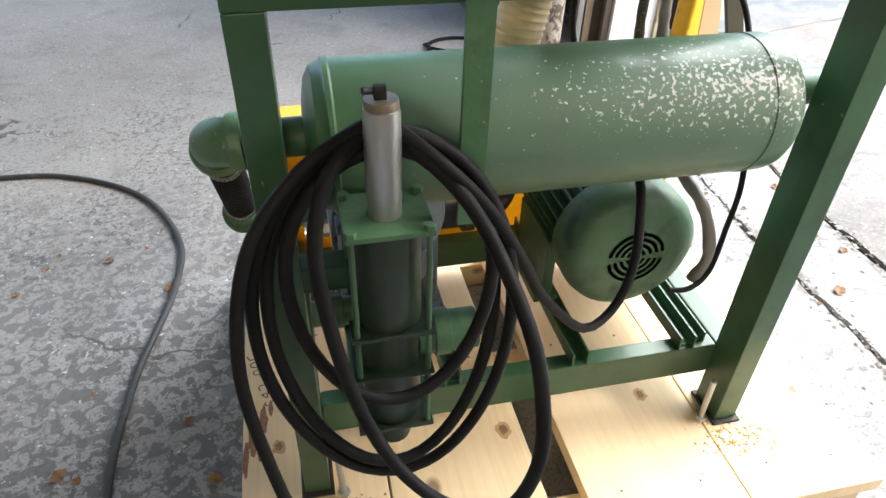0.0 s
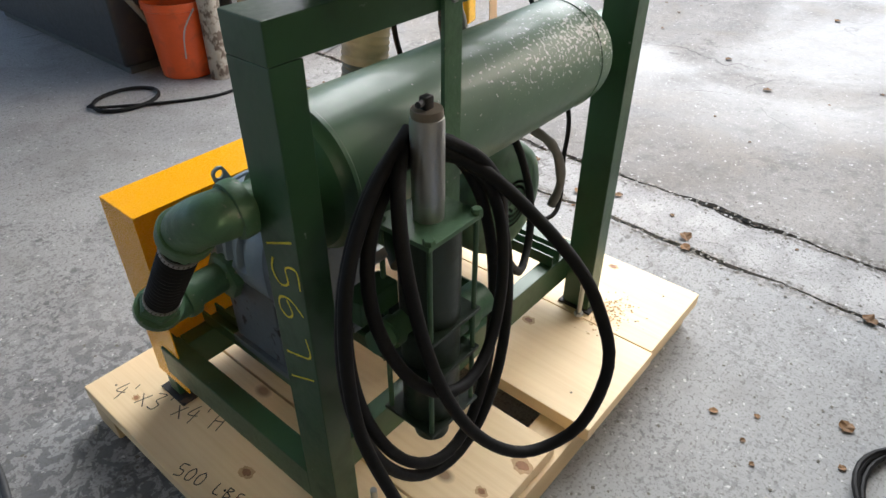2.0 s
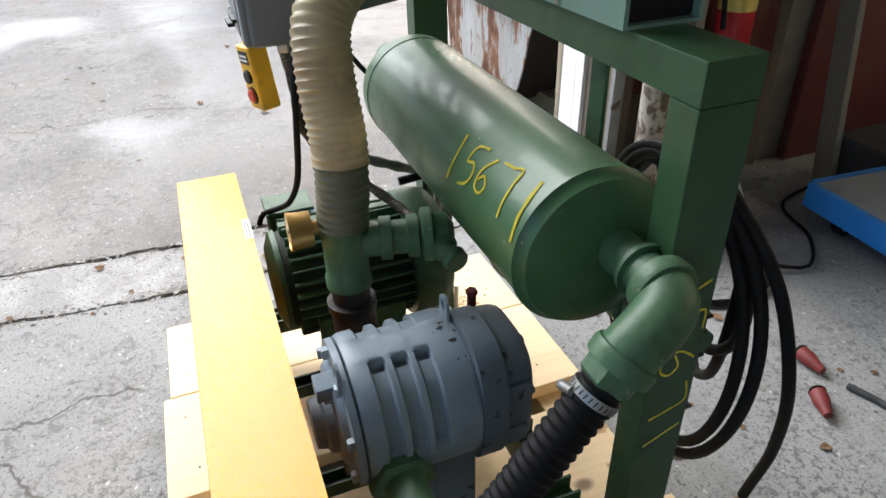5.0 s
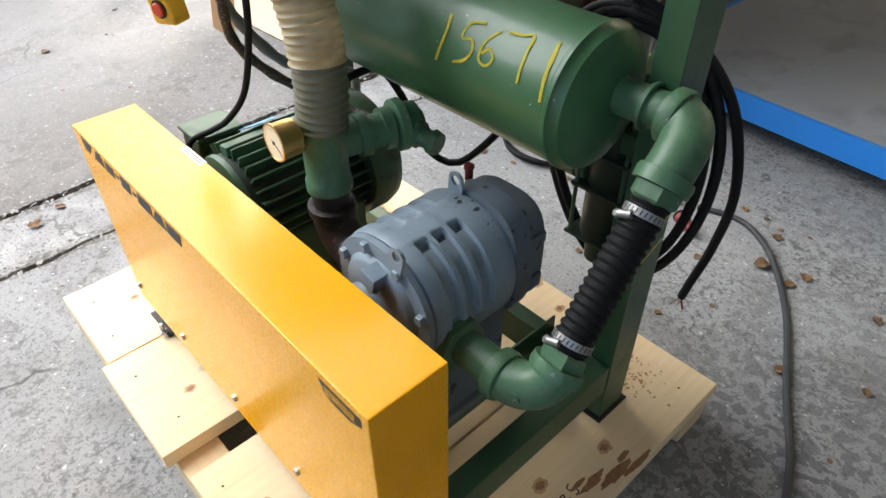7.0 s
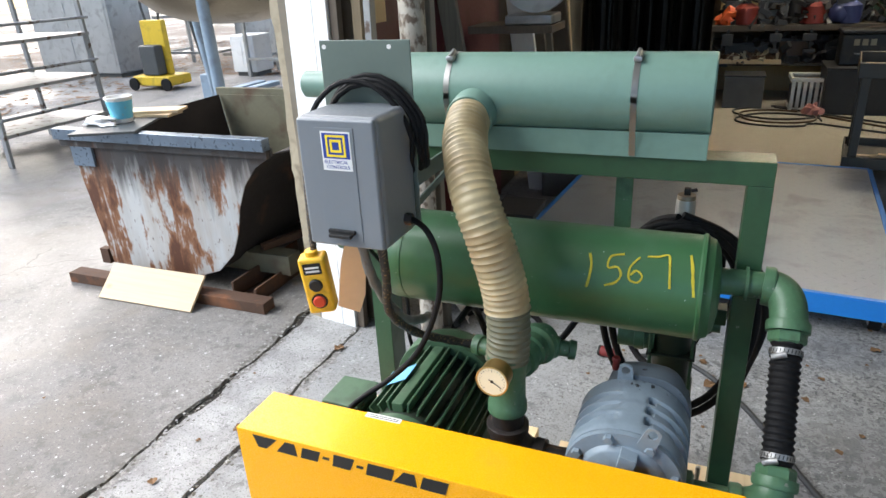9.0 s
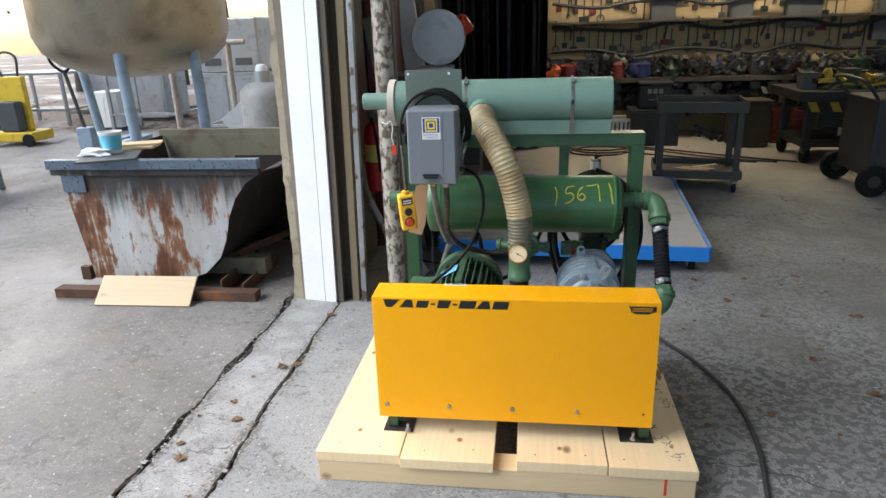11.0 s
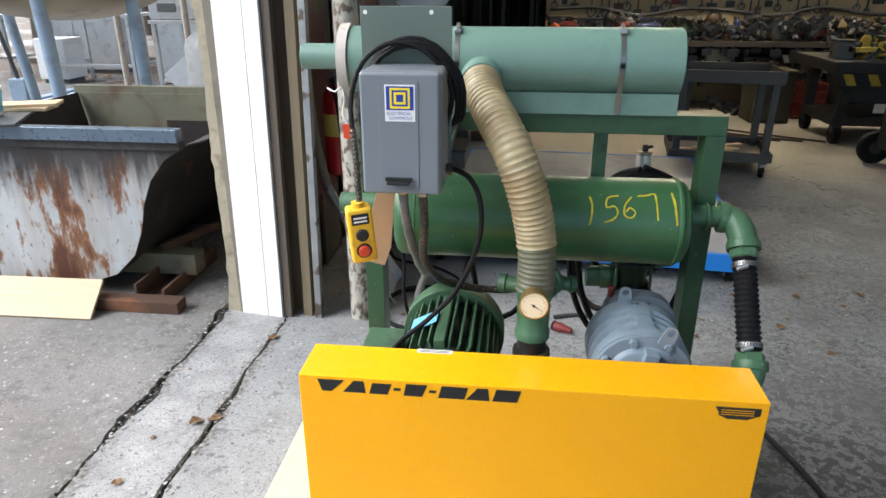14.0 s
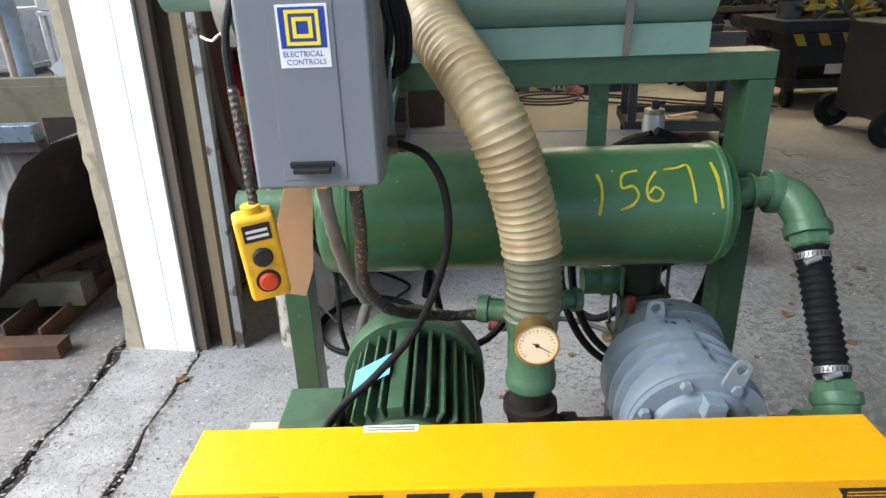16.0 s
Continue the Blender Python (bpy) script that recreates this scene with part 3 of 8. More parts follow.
def setting(name, bm, material, label, category, smooth=False):
    return tagged(part(name, bm, material, None, "", smooth), label, category, kind="structure")


setting("wall_west_north", box(XO, XI, 1.533, 9.6, -0.02, 5.0, 0), PLASTER, "dark plastered shop wall beside the wide door", "wall")
setting("wall_west_south", box(XO - 0.19, XI - 0.19, -5.2, -1.606, -0.02, 5.0, 0), PLASTER, "dark plastered shop wall beside the wide door", "wall")
setting("wall_west_lintel", box(XO - 0.19, XI, -1.606, 1.533, DOOR_H, 5.0, 0), PLASTER, "unseen shop wall over the wide door", "wall")
setting("wall_north", box(XO, 9.2, 9.6, 9.8, -0.02, 5.0, 0), PLASTER, "dark shop wall behind the benches", "wall")
setting("wall_east", box(9.2, 9.4, -5.2, 9.8, -0.02, 5.0, 0), PALE_WALL, "unseen shop wall, pale to bounce light", "wall")
# south side is unseen, left open as an added source of sky light
setting("wall_south_lintel", box(XO, 9.2, -5.2, -5.0, 4.3, 5.0, 0), PLASTER, "unseen shop wall over the added open side", "wall")
setting("ceiling", box(XO, 9.4, -5.2, 9.8, 5.0, 5.1, 0), CEIL, "unseen shop ceiling, pale to bounce light", "ceiling")


def ragged_panel(x0, x1, y0, y1, z1, seed, axis_edge=True):
    """A rough masonry edge with a broken outline on its outer side."""
    bm = bmesh.new()
    prev = None
    for k in range(int(z1 / 0.04) + 1):
        z = min(z1, k * 0.04)
        w = jag(z, seed, 0.02)
        row = [bm.verts.new(q) for q in ((x0 + w, y0, z), (x1, y0, z), (x1, y1, z), (x0 + w, y1, z))]
        if prev:
            for i in range(4):
                bm.faces.new((prev[i], prev[(i + 1) % 4], row[(i + 1) % 4], row[i]))
        prev = row
    bmesh.ops.recalc_face_normals(bm, faces=bm.faces)
    return bm


def jamb(name, y0, y1):
    """White boards lining the wall's end, with a rough masonry edge outside and dark trim inside."""
    s = 1 if y1 > y0 else -1
    root = thing(name, (XI, y0, 0), "white painted door jamb with chipped masonry edge", "door jamb", kind="structure")
    lo, hi = min(y0, y1), max(y0, y1)
    XE = -0.535 if y0 > 0 else -0.575
    dx, skew = (-0.017, -0.16) if y0 > 0 else (-0.205, 0.0)
    slope = Matrix(((1, 0, 0.02 if y0 > 0 else 0.0, dx), (skew, 1, 0, skew * 0.345), (0, 0, 1, 0), (0, 0, 0, 1)))
    part("jamb_board", turned(box(XE, -0.412, lo, hi, 0.0, DOOR_H, 0.003), slope), JAMB, root)
    part("jamb_board", turned(box(-0.4105, -0.345, lo, hi, 0.0, DOOR_H, 0.003), slope), JAMB, root)
    part("masonry_edge", turned(ragged_panel(-0.60, XE - 0.0005, lo + 0.006, hi + 0.02, DOOR_H, 3.3 + y0), slope), BRICK, root, "broken yellowish masonry edge")
    part("trim_board", turned(box(-0.342, -0.305, lo + 0.014 * s, hi + 0.02 * s, 0.0, DOOR_H, 0.004), slope), OLD_WOOD, root, "chipped dark trim board")
    part("door_track", turned(box(-0.262, -0.222, lo + 0.05 * s, hi + 0.07 * s, 0.0, DOOR_H, 0.003), slope), PLANK_TAN, root, "tan weathered door strip")
    part("door_rail", turned(box(-0.205, -0.175, lo + 0.04 * s, hi + 0.05 * s, 0.0, DOOR_H, 0.004), slope), GALV, root, "worn galvanised door rail")
    part("dark_panel", turned(box(-0.22, -0.345, lo + 0.10 * s, hi + 0.11 * s, 0.0, DOOR_H, 0.002), slope), OLD_WOOD, root, "dark board behind the rail")


GALV = surface("worn_galvanised", (0.30, 0.31, 0.31), 0.5, metal=0.6, var=0.3, scale=8, fine=60, bump=0.3, second=(0.12, 0.09, 0.07), amount=0.4, spot_scale=12)
PLANK_TAN = wood("tan_weathered_wood", (0.21, 0.165, 0.10), (0.10, 0.07, 0.04), 2, 0.0, 0.8)
jamb("door_1", 1.500, 1.532)
jamb("door_2", -1.570, -1.605)

# ---- pallet ----
pallet = thing("pallet", (0.61, 0.46, 0), "new pine pallet with handwritten size and weight on one plank", "pallet")
for x0, x1, y0, y1 in ((0.0, 0.283, 0.0, 0.930), (0.286, 0.588, -0.016, 0.935), (0.662, 0.946, 0.002, 0.90), (0.950, 1.22, -0.002, 0.92)):
    part("plank", box(x0, x1, y0, y1, 0.077, 0.114, 0.003), PINE_Y, pallet)
for y0, y1 in ((0.003, 0.092), (0.42, 0.50), (0.815, 0.91)):
    part("skid", box(0.004, 1.216, y0, y1, 0.0, 0.077, 0.004), PINE_X, pallet)
part("stamp_bar", box(1.12, 1.128, 0.0015, 0.0035, 0.015, 0.075, 0), RED, pallet, "small red mill stamp")
GLYPHS = {"4": [[(0.5, 1), (0.05, 0.4), (0.8, 0.42)], [(0.62, 0.75), (0.5, -0.1)]], "'": [[(0.25, 1.1), (0.2, 0.8)]], "x": [[(0.05, 0.7), (0.75, 0.0)], [(0.75, 0.75), (0.0, 0.05)]],
          "3": [[(0.05, 0.95), (0.7, 1.0), (0.3, 0.55), (0.7, 0.35), (0.5, 0.02), (0.0, 0.08)]], "H": [[(0.1, 1), (0.0, 0)], [(0.75, 1.05), (0.65, 0)], [(0.05, 0.5), (0.7, 0.55)]],
          "5": [[(0.75, 1), (0.15, 0.95), (0.1, 0.55), (0.6, 0.5), (0.6, 0.1), (0.0, 0.0)]], "0": [[(0.4, 1), (0.05, 0.6), (0.15, 0.05), (0.6, 0.1), (0.7, 0.7), (0.38, 1)]],
          "L": [[(0.1, 0.8), (0.05, 0.05), (0.6, 0.0)]], "B": [[(0.1, 0.8), (0.05, 0.0)], [(0.1, 0.8), (0.6, 0.7), (0.15, 0.45), (0.6, 0.25), (0.05, 0.0)]], "S": [[(0.6, 0.75), (0.15, 0.7), (0.2, 0.4), (0.55, 0.3), (0.4, 0.0), (0.0, 0.05)]]}


def pen(pts, z, w):
    """A pen stroke lying on a plank."""
    bm = bmesh.new()
    prev = None
    p = spline([(x, y, z) for x, y in pts], 0.003) if len(pts) > 2 else [Vector((*pts[0], z)), Vector((*pts[1], z))]
    for i, q in enumerate(p):
        d = (p[min(i + 1, len(p) - 1)] - p[max(i - 1, 0)]).normalized()
        side = Vector((-d.y, d.x, 0)) * w
        row = [bm.verts.new(q + side), bm.verts.new(q - side)]
        if prev:
            bm.faces.new((prev[0], prev[1], row[1], row[0]))
        prev = row
    return bm


for txt, a, b, high in (("4'x3'x4'H", (1.195, 0.07), (1.095, 0.345), 0.046), ("500 LBS", (1.215, 0.36), (1.170, 0.525), 0.030)):
    a, b = Vector(a), Vector(b)
    step = (b - a) / len(txt)
    way = step.normalized()
    up = Vector((-way.y, way.x))
    for k, ch in enumerate(txt):
        for st in GLYPHS.get(ch, ()):
            part("pen_stroke", pen([a + step * k + way * (u * step.length * 0.95) + up * (v * high) for u, v in st], 0.1144, 0.0013), MARKER, pallet, "black handwriting", smooth=False)
KNOT = surface("pine_knot", (0.30, 0.14, 0.06), 0.6, var=0.5, scale=60, fine=160, bump=0.1)
KNOT_RING = surface("pine_knot_ring", (0.52, 0.33, 0.16), 0.6, var=0.3, scale=60, fine=160, bump=0.1)


def blot(x, y, z, rx, ry, seed):
    bm = bmesh.new()
    bm.faces.new([bm.verts.new((x + rx * k * math.cos(a), y + ry * k * math.sin(a), z)) for a, k in [(2 * math.pi * i / 18, 0.8 + 0.4 * (0.5 + noise.noise((seed, i * 0.7, 0)))) for i in range(18)]])
    return bm


for k, (x, y, r) in enumerate(((0.38, 0.64, 0.012), (0.70, 0.67, 0.014), (0.75, 0.877, 0.016), (1.118, 0.468, 0.012), (0.85, 0.85, 0.009), (0.04, 0.695, 0.010), (1.15, 0.62, 0.011), (0.12, 0.13, 0.008), (0.47, 0.10, 0.009), (0.80, 0.08, 0.008), (1.16, 0.12, 0.007))):
    kn = part("knot", blot(x, y, 0.1143, r * 1.15, r * 1.5, k * 3.1), KNOT_RING, pallet, "brown knot", smooth=False)
    part("knot_core", blot(x, y, 0.1145, r * 0.65, r * 0.9, k * 1.7), KNOT, kn, smooth=False)
for k, (x, y, rx, ry) in enumerate(((1.165, 0.575, 0.008, 0.035), (1.185, 0.62, 0.010, 0.045), (1.150, 0.55, 0.005, 0.020), (1.200, 0.67, 0.006, 0.040), (1.172, 0.66, 0.006, 0.018))):
    part("bark_patch", blot(x + 0.014, y - 0.03, 0.1143 + 0.0001 * k, rx, ry, 5.5 + k), KNOT, pallet, "torn bark along the plank's edge", smooth=False)
nail = [(0.07, 0.05), (0.21, 0.04), (0.36, 0.03), (0.52, 0.05), (0.72, 0.04), (0.88, 0.05), (1.0, 0.04), (1.17, 0.05)]
for k, (x, y) in enumerate(nail):
    for yy in (y, y + 0.41 + 0.01 * (k % 3), 0.86 - 0.01 * (k % 2)):
        part("nail_hole", rod((x, yy, 0.1135), (x, yy, 0.1146), 0.0026, 8), IRON, pallet)
moved(pallet, (0, 0.022, 0))

# ---- steel stand ----
stand = thing("equipment_stand", (0.655, 0.71, 0.114), "dark green welded tube stand bolted to the pallet", "machine stand")
YB0, YB1 = 0.676, 0.750
for x0, x1 in ((0.208, 0.256), (1.053, 1.099)):
    part("post", box(x0, x1, YB0, YB1, 0.120, 1.000, 0.0022, 2), GREEN, stand)
    part("foot_plate", box(x0 - 0.007, x1 + 0.007, YB0 - 0.008, YB1 + 0.010, 0.114, 0.120, 0.001), IRON, stand, "rusty steel foot plate")
part("top_beam", box(0.208, 1.099, YB0, YB1, 1.0002, 1.0475, 0.0022, 2), GREEN, stand)
part("rear_beam", box(0.2565, 1.0525, 0.645, 0.681, 0.196, 0.275, 0.004), GREEN, stand)
for x0, x1 in ((0.210, 0.255), (1.054, 1.098)):
    part("side_beam", box(x0, x1, 0.206, YB0 - 0.0005, 0.200, 0.275, 0.004), GREEN, stand)
    part("front_foot", box(x0 + 0.002, x1 - 0.008, 0.166, 0.2055, 0.1185, 0.270, 0.004), GREEN, stand)
    part("foot_plate", box(x0 - 0.012 if x0 < 0.6 else x0 - 0.060, x1 + 0.045 if x0 < 0.6 else x1 + 0.004, 0.145, 0.235, 0.114, 0.118, 0.001), IRON, stand, "rusty steel foot plate")
part("front_beam", box(0.2555, 1.0535, 0.206, 0.244, 0.200, 0.275, 0.004), GREEN, stand)
part("strap_bar", box(0.798, 0.834, 0.7505, 0.7575, 0.70, 1.035, 0.001), GREEN_PIPE, stand, "bright green flat bar")
part("bolt", hexagon((0.816, 0.7575, 1.015), (0, 1, 0), 0.007, 0.005), ZINC, stand)
for xa, xb in ((0.306, 0.341), (0.535, 0.570), (0.790, 0.823), (0.956, 0.992)):
    # upright channels that carry the motor and the blower
    part("channel_rail", join(box(xa, xa + 0.004, 0.207, 0.679, 0.2755, 0.304, 0), box(xb - 0.004, xb, 0.207, 0.679, 0.2755, 0.304, 0), box(xa + 0.004, xb - 0.004, 0.207, 0.672, 0.2755, 0.2795, 0)), GREEN, stand, smooth=False)
part("angle_rail", join(box(0.279, 0.283, 0.207, 0.668, 0.2755, 0.300, 0), box(0.283, 0.304, 0.207, 0.668, 0.2755, 0.2795, 0)), GREEN, stand, smooth=False)
for (x, y) in ((0.285, 0.742), (1.03, 0.765)):
    part("anchor_bolt", join(rod((x, y, 0.120), (x + 0.004, y + 0.002, 0.240), 0.006, 10), hexagon((x, y, 0.122), (0, 0, 1), 0.012, 0.010)), ZINC, stand, "bright zinc anchor bolt")
for (x, y) in ((0.285, 0.14), (1.035, 0.15)):
    part("anchor_bolt", join(rod((x, y, 0.120), (x, y, 0.15), 0.005, 10), hexagon((x, y, 0.122), (0, 0, 1), 0.010, 0.008)), ZINC, stand)

# ---- belt guard ----
GX0, GX1, GY0, GY1, GZ0, GZ1 = 0.191, 1.097, 0.156, 0.278, 0.172, 0.614
guard = thing("belt_guard", (0.645, 0.21, GZ0), "bright yellow sheet metal belt guard with black lettering", "machine guard")


def guard_shell():
    bm = box(GX0, GX1, GY0, GY1, GZ0, GZ1, 0)
    gone = [f for f in bm.faces if f.normal.y > 0.9 or f.normal.z < -0.9]
    bmesh.ops.delete(bm, geom=gone, context="FACES")
    bmesh.ops.bevel(bm, geom=[e for e in bm.edges if len(e.link_faces) == 2], offset=0.003, segments=2, affect="EDGES", profile=0.5)
    bmesh.ops.solidify(bm, geom=list(bm.faces), thickness=0.0025)
    return bm


part("shell", guard_shell(), YELLOW, guard)
# word mark as plain slanted black shapes
x, high = 0.226, 0.027
for a, b, c, d, low, top in ((0.014, 0.034, 0.056, -0.004, 0, 1), (-0.004, 0.046, 0.034, 0.012, 0, 1), (0, 0.040, 0.042, 0, 0.0, 0.9), (0, 0.015, 0.015, 0, 0.38, 0.60), (0.002, 0.042, 0.046, 0, 0, 1),
                             (0, 0.015, 0.015, 0, 0.38, 0.60), (0, 0.056, 0.056, 0, 0, 1), (-0.004, 0.046, 0.034, 0.012, 0, 1), (-0.002, 0.050, 0.050, -0.002, 0, 1)):
    z0, z1 = high * low, high * top
    part("word_mark", plate([(0.925 * a + 0.28 * z0, z0), (0.925 * b + 0.28 * z0, z0), (0.925 * c + 0.28 * z1, z1), (0.925 * d + 0.28 * z1, z1)], 0.0006, pose(x, GY0 - 0.0002, 0.580, 90, 0, 0)), BLACK_PAINT, guard, smooth=False)
    x += 0.925 * max(b, c) + 0.0072
part("badge", plate([(-0.042, 0.012), (0.042, 0.012), (0.042, -0.004), (0.02, -0.014), (-0.018, -0.014), (-0.034, -0.006), (-0.034, 0.0)], 0.0006, pose(1.040, GY0 - 0.0002, 0.589, 90, 0, 0)), BLACK_PAINT, guard, "worn black badge")
for k in range(3):
    part("badge_line", box(1.010, 1.070, GY0 - 0.0012, GY0 - 0.0009, 0.584 + 0.005 * k, 0.5855 + 0.005 * k, 0), YELLOW, guard)
part("label", box(0.415, 0.49, 0.265, 0.279, 0.6142, 0.6147, 0), WHITE, guard, "small white label")
for k in range(2):
    part("label_line", box(0.42, 0.485, 0.268 + 0.005 * k, 0.270 + 0.005 * k, 0.6147, 0.6149, 0), BLACK_PAINT, guard)
for x in (0.221, 0.433, 0.644, 0.854):
    part("bolt", hexagon((x, GY0, 0.221), (0, -1, 0), 0.008, 0.006), ZINC, guard)
part("bolt_hole", rod((1.066, GY0 + 0.001, 0.221), (1.066, GY0 - 0.0006, 0.221), 0.004, 10), BLACK_PAINT, guard)

# ---- receiver tank ----
RY, RZ, RR = 0.652, 0.793, 0.106
tank = thing("receiver_tank", (0.64, RY, RZ - RR), "horizontal dark green steel tank with a chalked number and chipped paint", "tank")
part("shell", lathe((0.285, RY, RZ), (1, 0, 0), [(0.025, 0.03), (0.026, 0.06), (0.029, 0.084), (0.034, 0.098), (0.042, 0.1035), (0.052, RR), (0.080, RR), (0.081, RR + 0.0015), (0.085, RR + 0.0015), (0.086, RR), (0.705, RR), (0.708, RR + 0.003), (0.714, RR + 0.003), (0.717, RR - 0.002), (0.730, 0.099), (0.740, 0.080), (0.745, 0.05), (0.747, 0.02)], 56), RECEIVER, tank)
NY, NZ = RY + 0.016, RZ + 0.012
part("nozzle", rod((1.020, NY, NZ), (1.115, NY, NZ), 0.027, 24), GREEN_PIPE, tank)
part("nozzle", rod((0.165, RY, RZ + 0.02), (0.325, RY, RZ + 0.02), 0.028, 24), GREEN_PIPE, tank)
part("clamp_ring", lathe((1.075, NY, NZ), (1, 0, 0), [(0, 0.026), (0, 0.034), (0.006, 0.034), (0.006, 0.026)], 28, caps=False), GREEN_PIPE, tank)


def on_tank(pts, r=0.0025):
    """A painted stroke that lies on the tank's side: points of (x, angle up from the front)."""
    return [(x, RY - (RR + 0.0014) * math.cos(1.2 * a + 0.1), RZ + (RR + 0.0014) * math.sin(1.2 * a + 0.1)) for x, a in pts]


def stroke(pts, w=0.0028):
    s = spline(on_tank(pts), 0.004)
    bm = bmesh.new()
    prev = None
    for i, p in enumerate(s):
        a, b = s[max(i - 1, 0)], s[min(i + 1, len(s) - 1)]
        nrm = Vector((0, p.y - RY, p.z - RZ)).normalized()
        side = (b - a).normalized().cross(nrm)
        ww = w * (0.75 + 0.5 * abs(noise.noise((p.x * 60, p.z * 60, i * 0.2))))
        row = [bm.verts.new(p + side * ww), bm.verts.new(p - side * ww)]
        if prev:
            bm.faces.new((prev[0], prev[1], row[1], row[0]))
        prev = row
    bmesh.ops.solidify(bm, geom=list(bm.faces), thickness=0.0006)
    return bm


for pts in ([(0.783, 0.62), (0.789, 0.45), (0.788, 0.25), (0.784, 0.08)],
            [(0.850, 0.66), (0.825, 0.60), (0.822, 0.42), (0.840, 0.44), (0.848, 0.32), (0.838, 0.20), (0.818, 0.14)],
            [(0.880, 0.64), (0.864, 0.46), (0.864, 0.28), (0.880, 0.24), (0.888, 0.34), (0.876, 0.42), (0.866, 0.34)],
            [(0.893, 0.66), (0.915, 0.68), (0.932, 0.72), (0.936, 0.55), (0.938, 0.36), (0.940, 0.20)],
            [(0.972, 0.76), (0.977, 0.55), (0.980, 0.34), (0.984, 0.12)]):
    part("number_stroke", stroke(pts, 0.0024 if len(pts) > 4 else 0.003), CRAYON, tank, "yellow paint marker stroke")

def flat_stroke(pts, w=0.0020):
    """A painted stroke on the outer side of the post: points of (y, z)."""
    p = spline([(1.0998, y, z) for y, z in pts], 0.004)
    bm = bmesh.new()
    prev = None
    for i, q in enumerate(p):
        d = (p[min(i + 1, len(p) - 1)] - p[max(i - 1, 0)]).normalized()
        side = Vector((0, d.z, -d.y)) * w * (0.7 + 0.6 * abs(noise.noise((q.y * 70, q.z * 70, 3))))
        row = [bm.verts.new(q + side), bm.verts.new(q - side)]
        if prev:
            bm.faces.new((prev[0], prev[1], row[1], row[0]))
        prev = row
    bm.normal_update()
    for f in bm.faces:
        if f.normal.x < 0:
            f.normal_flip()
    return bm


PM, PZ = 0.716, 0.080
for pts in ([(PM - 0.028, 0.680), (PM + 0.026, 0.704)],
            [(PM + 0.028, 0.630), (PM + 0.026, 0.660), (PM + 0.004, 0.655), (PM + 0.004, 0.630), (PM - 0.014, 0.622), (PM - 0.026, 0.640), (PM - 0.020, 0.662)],
            [(PM + 0.026, 0.585), (PM + 0.002, 0.602), (PM - 0.020, 0.596), (PM - 0.024, 0.576), (PM - 0.010, 0.566), (PM + 0.002, 0.578), (PM - 0.006, 0.598)],
            [(PM + 0.022, 0.545), (PM + 0.026, 0.512), (PM + 0.0, 0.500), (PM - 0.028, 0.492)],
            [(PM - 0.028, 0.442), (PM + 0.026, 0.466)]):
    part("number_stroke", flat_stroke([(y, z + PZ) for y, z in pts]), CRAYON, stand, "yellow paint marker stroke", smooth=False)

moved(stand, (0.004, 0.010, 0))

# ---- silencer on top ----
TAPE = surface("pale_dirty_tape", (0.50, 0.45, 0.40), 0.6, var=0.2, scale=18, fine=90, bump=0.2, dirt=0.5, dirt_colour=(0.22, 0.17, 0.13))
SY, SZ, SR = 0.729, 1.164, 0.079
sil = thing("silencer", (0.58, SY, 1.0475), "pale green cylindrical silencer strapped to a steel saddle", "silencer")
part("shell", lathe((0.17, SY, SZ), (1, 0, 0), [(0, 0.02), (0, SR - 0.003), (0.003, SR), (0.797, SR), (0.800, SR - 0.003), (0.800, SR - 0.005)], 56, caps=False), SILENCER, sil)
part("end_disc", lathe((0.962, SY, SZ), (1, 0, 0), [(0, SR - 0.002), (0.0065, SR - 0.002), (0.0075, SR - 0.004)], 48), SILENCER_END, sil, "dark green end disc")
part("end_ring", lathe((0.160, SY, SZ), (1, 0, 0), [(0, 0.03), (0, SR + 0.006), (0.024, SR + 0.006), (0.024, SR - 0.002)], 48, caps=False), TAPE, sil, "end cap wrapped in pale dirty tape")
part("inlet_pipe", rod((0.055, SY, SZ + 0.006), (0.165, SY, SZ + 0.006), 0.031, 28, 0.002), SILENCER, sil)


def saddle():
    prof = [(-0.052, 0.0), (0.052, 0.0), (0.052, 0.05), (0.046, 0.05), (0.046, 0.004), (-0.046, 0.004), (-0.046, 0.05), (-0.052, 0.05)]
    m = Matrix(((0, 0, 1, 0.262), (1, 0, 0, SY), (0, 1, 0, 1.0478), (0, 0, 0, 1)))
    return plate(prof, 0.705, m)


part("saddle", saddle(), SILENCER, sil, smooth=False)
# added black box that makes the open channel look shaded inside
part("rubber_pad", box(0.27, 0.957, SY - 0.045, SY + 0.045, 1.0525, 1.092, 0.002), RUBBER, sil, "added black filler for the shade inside the saddle")
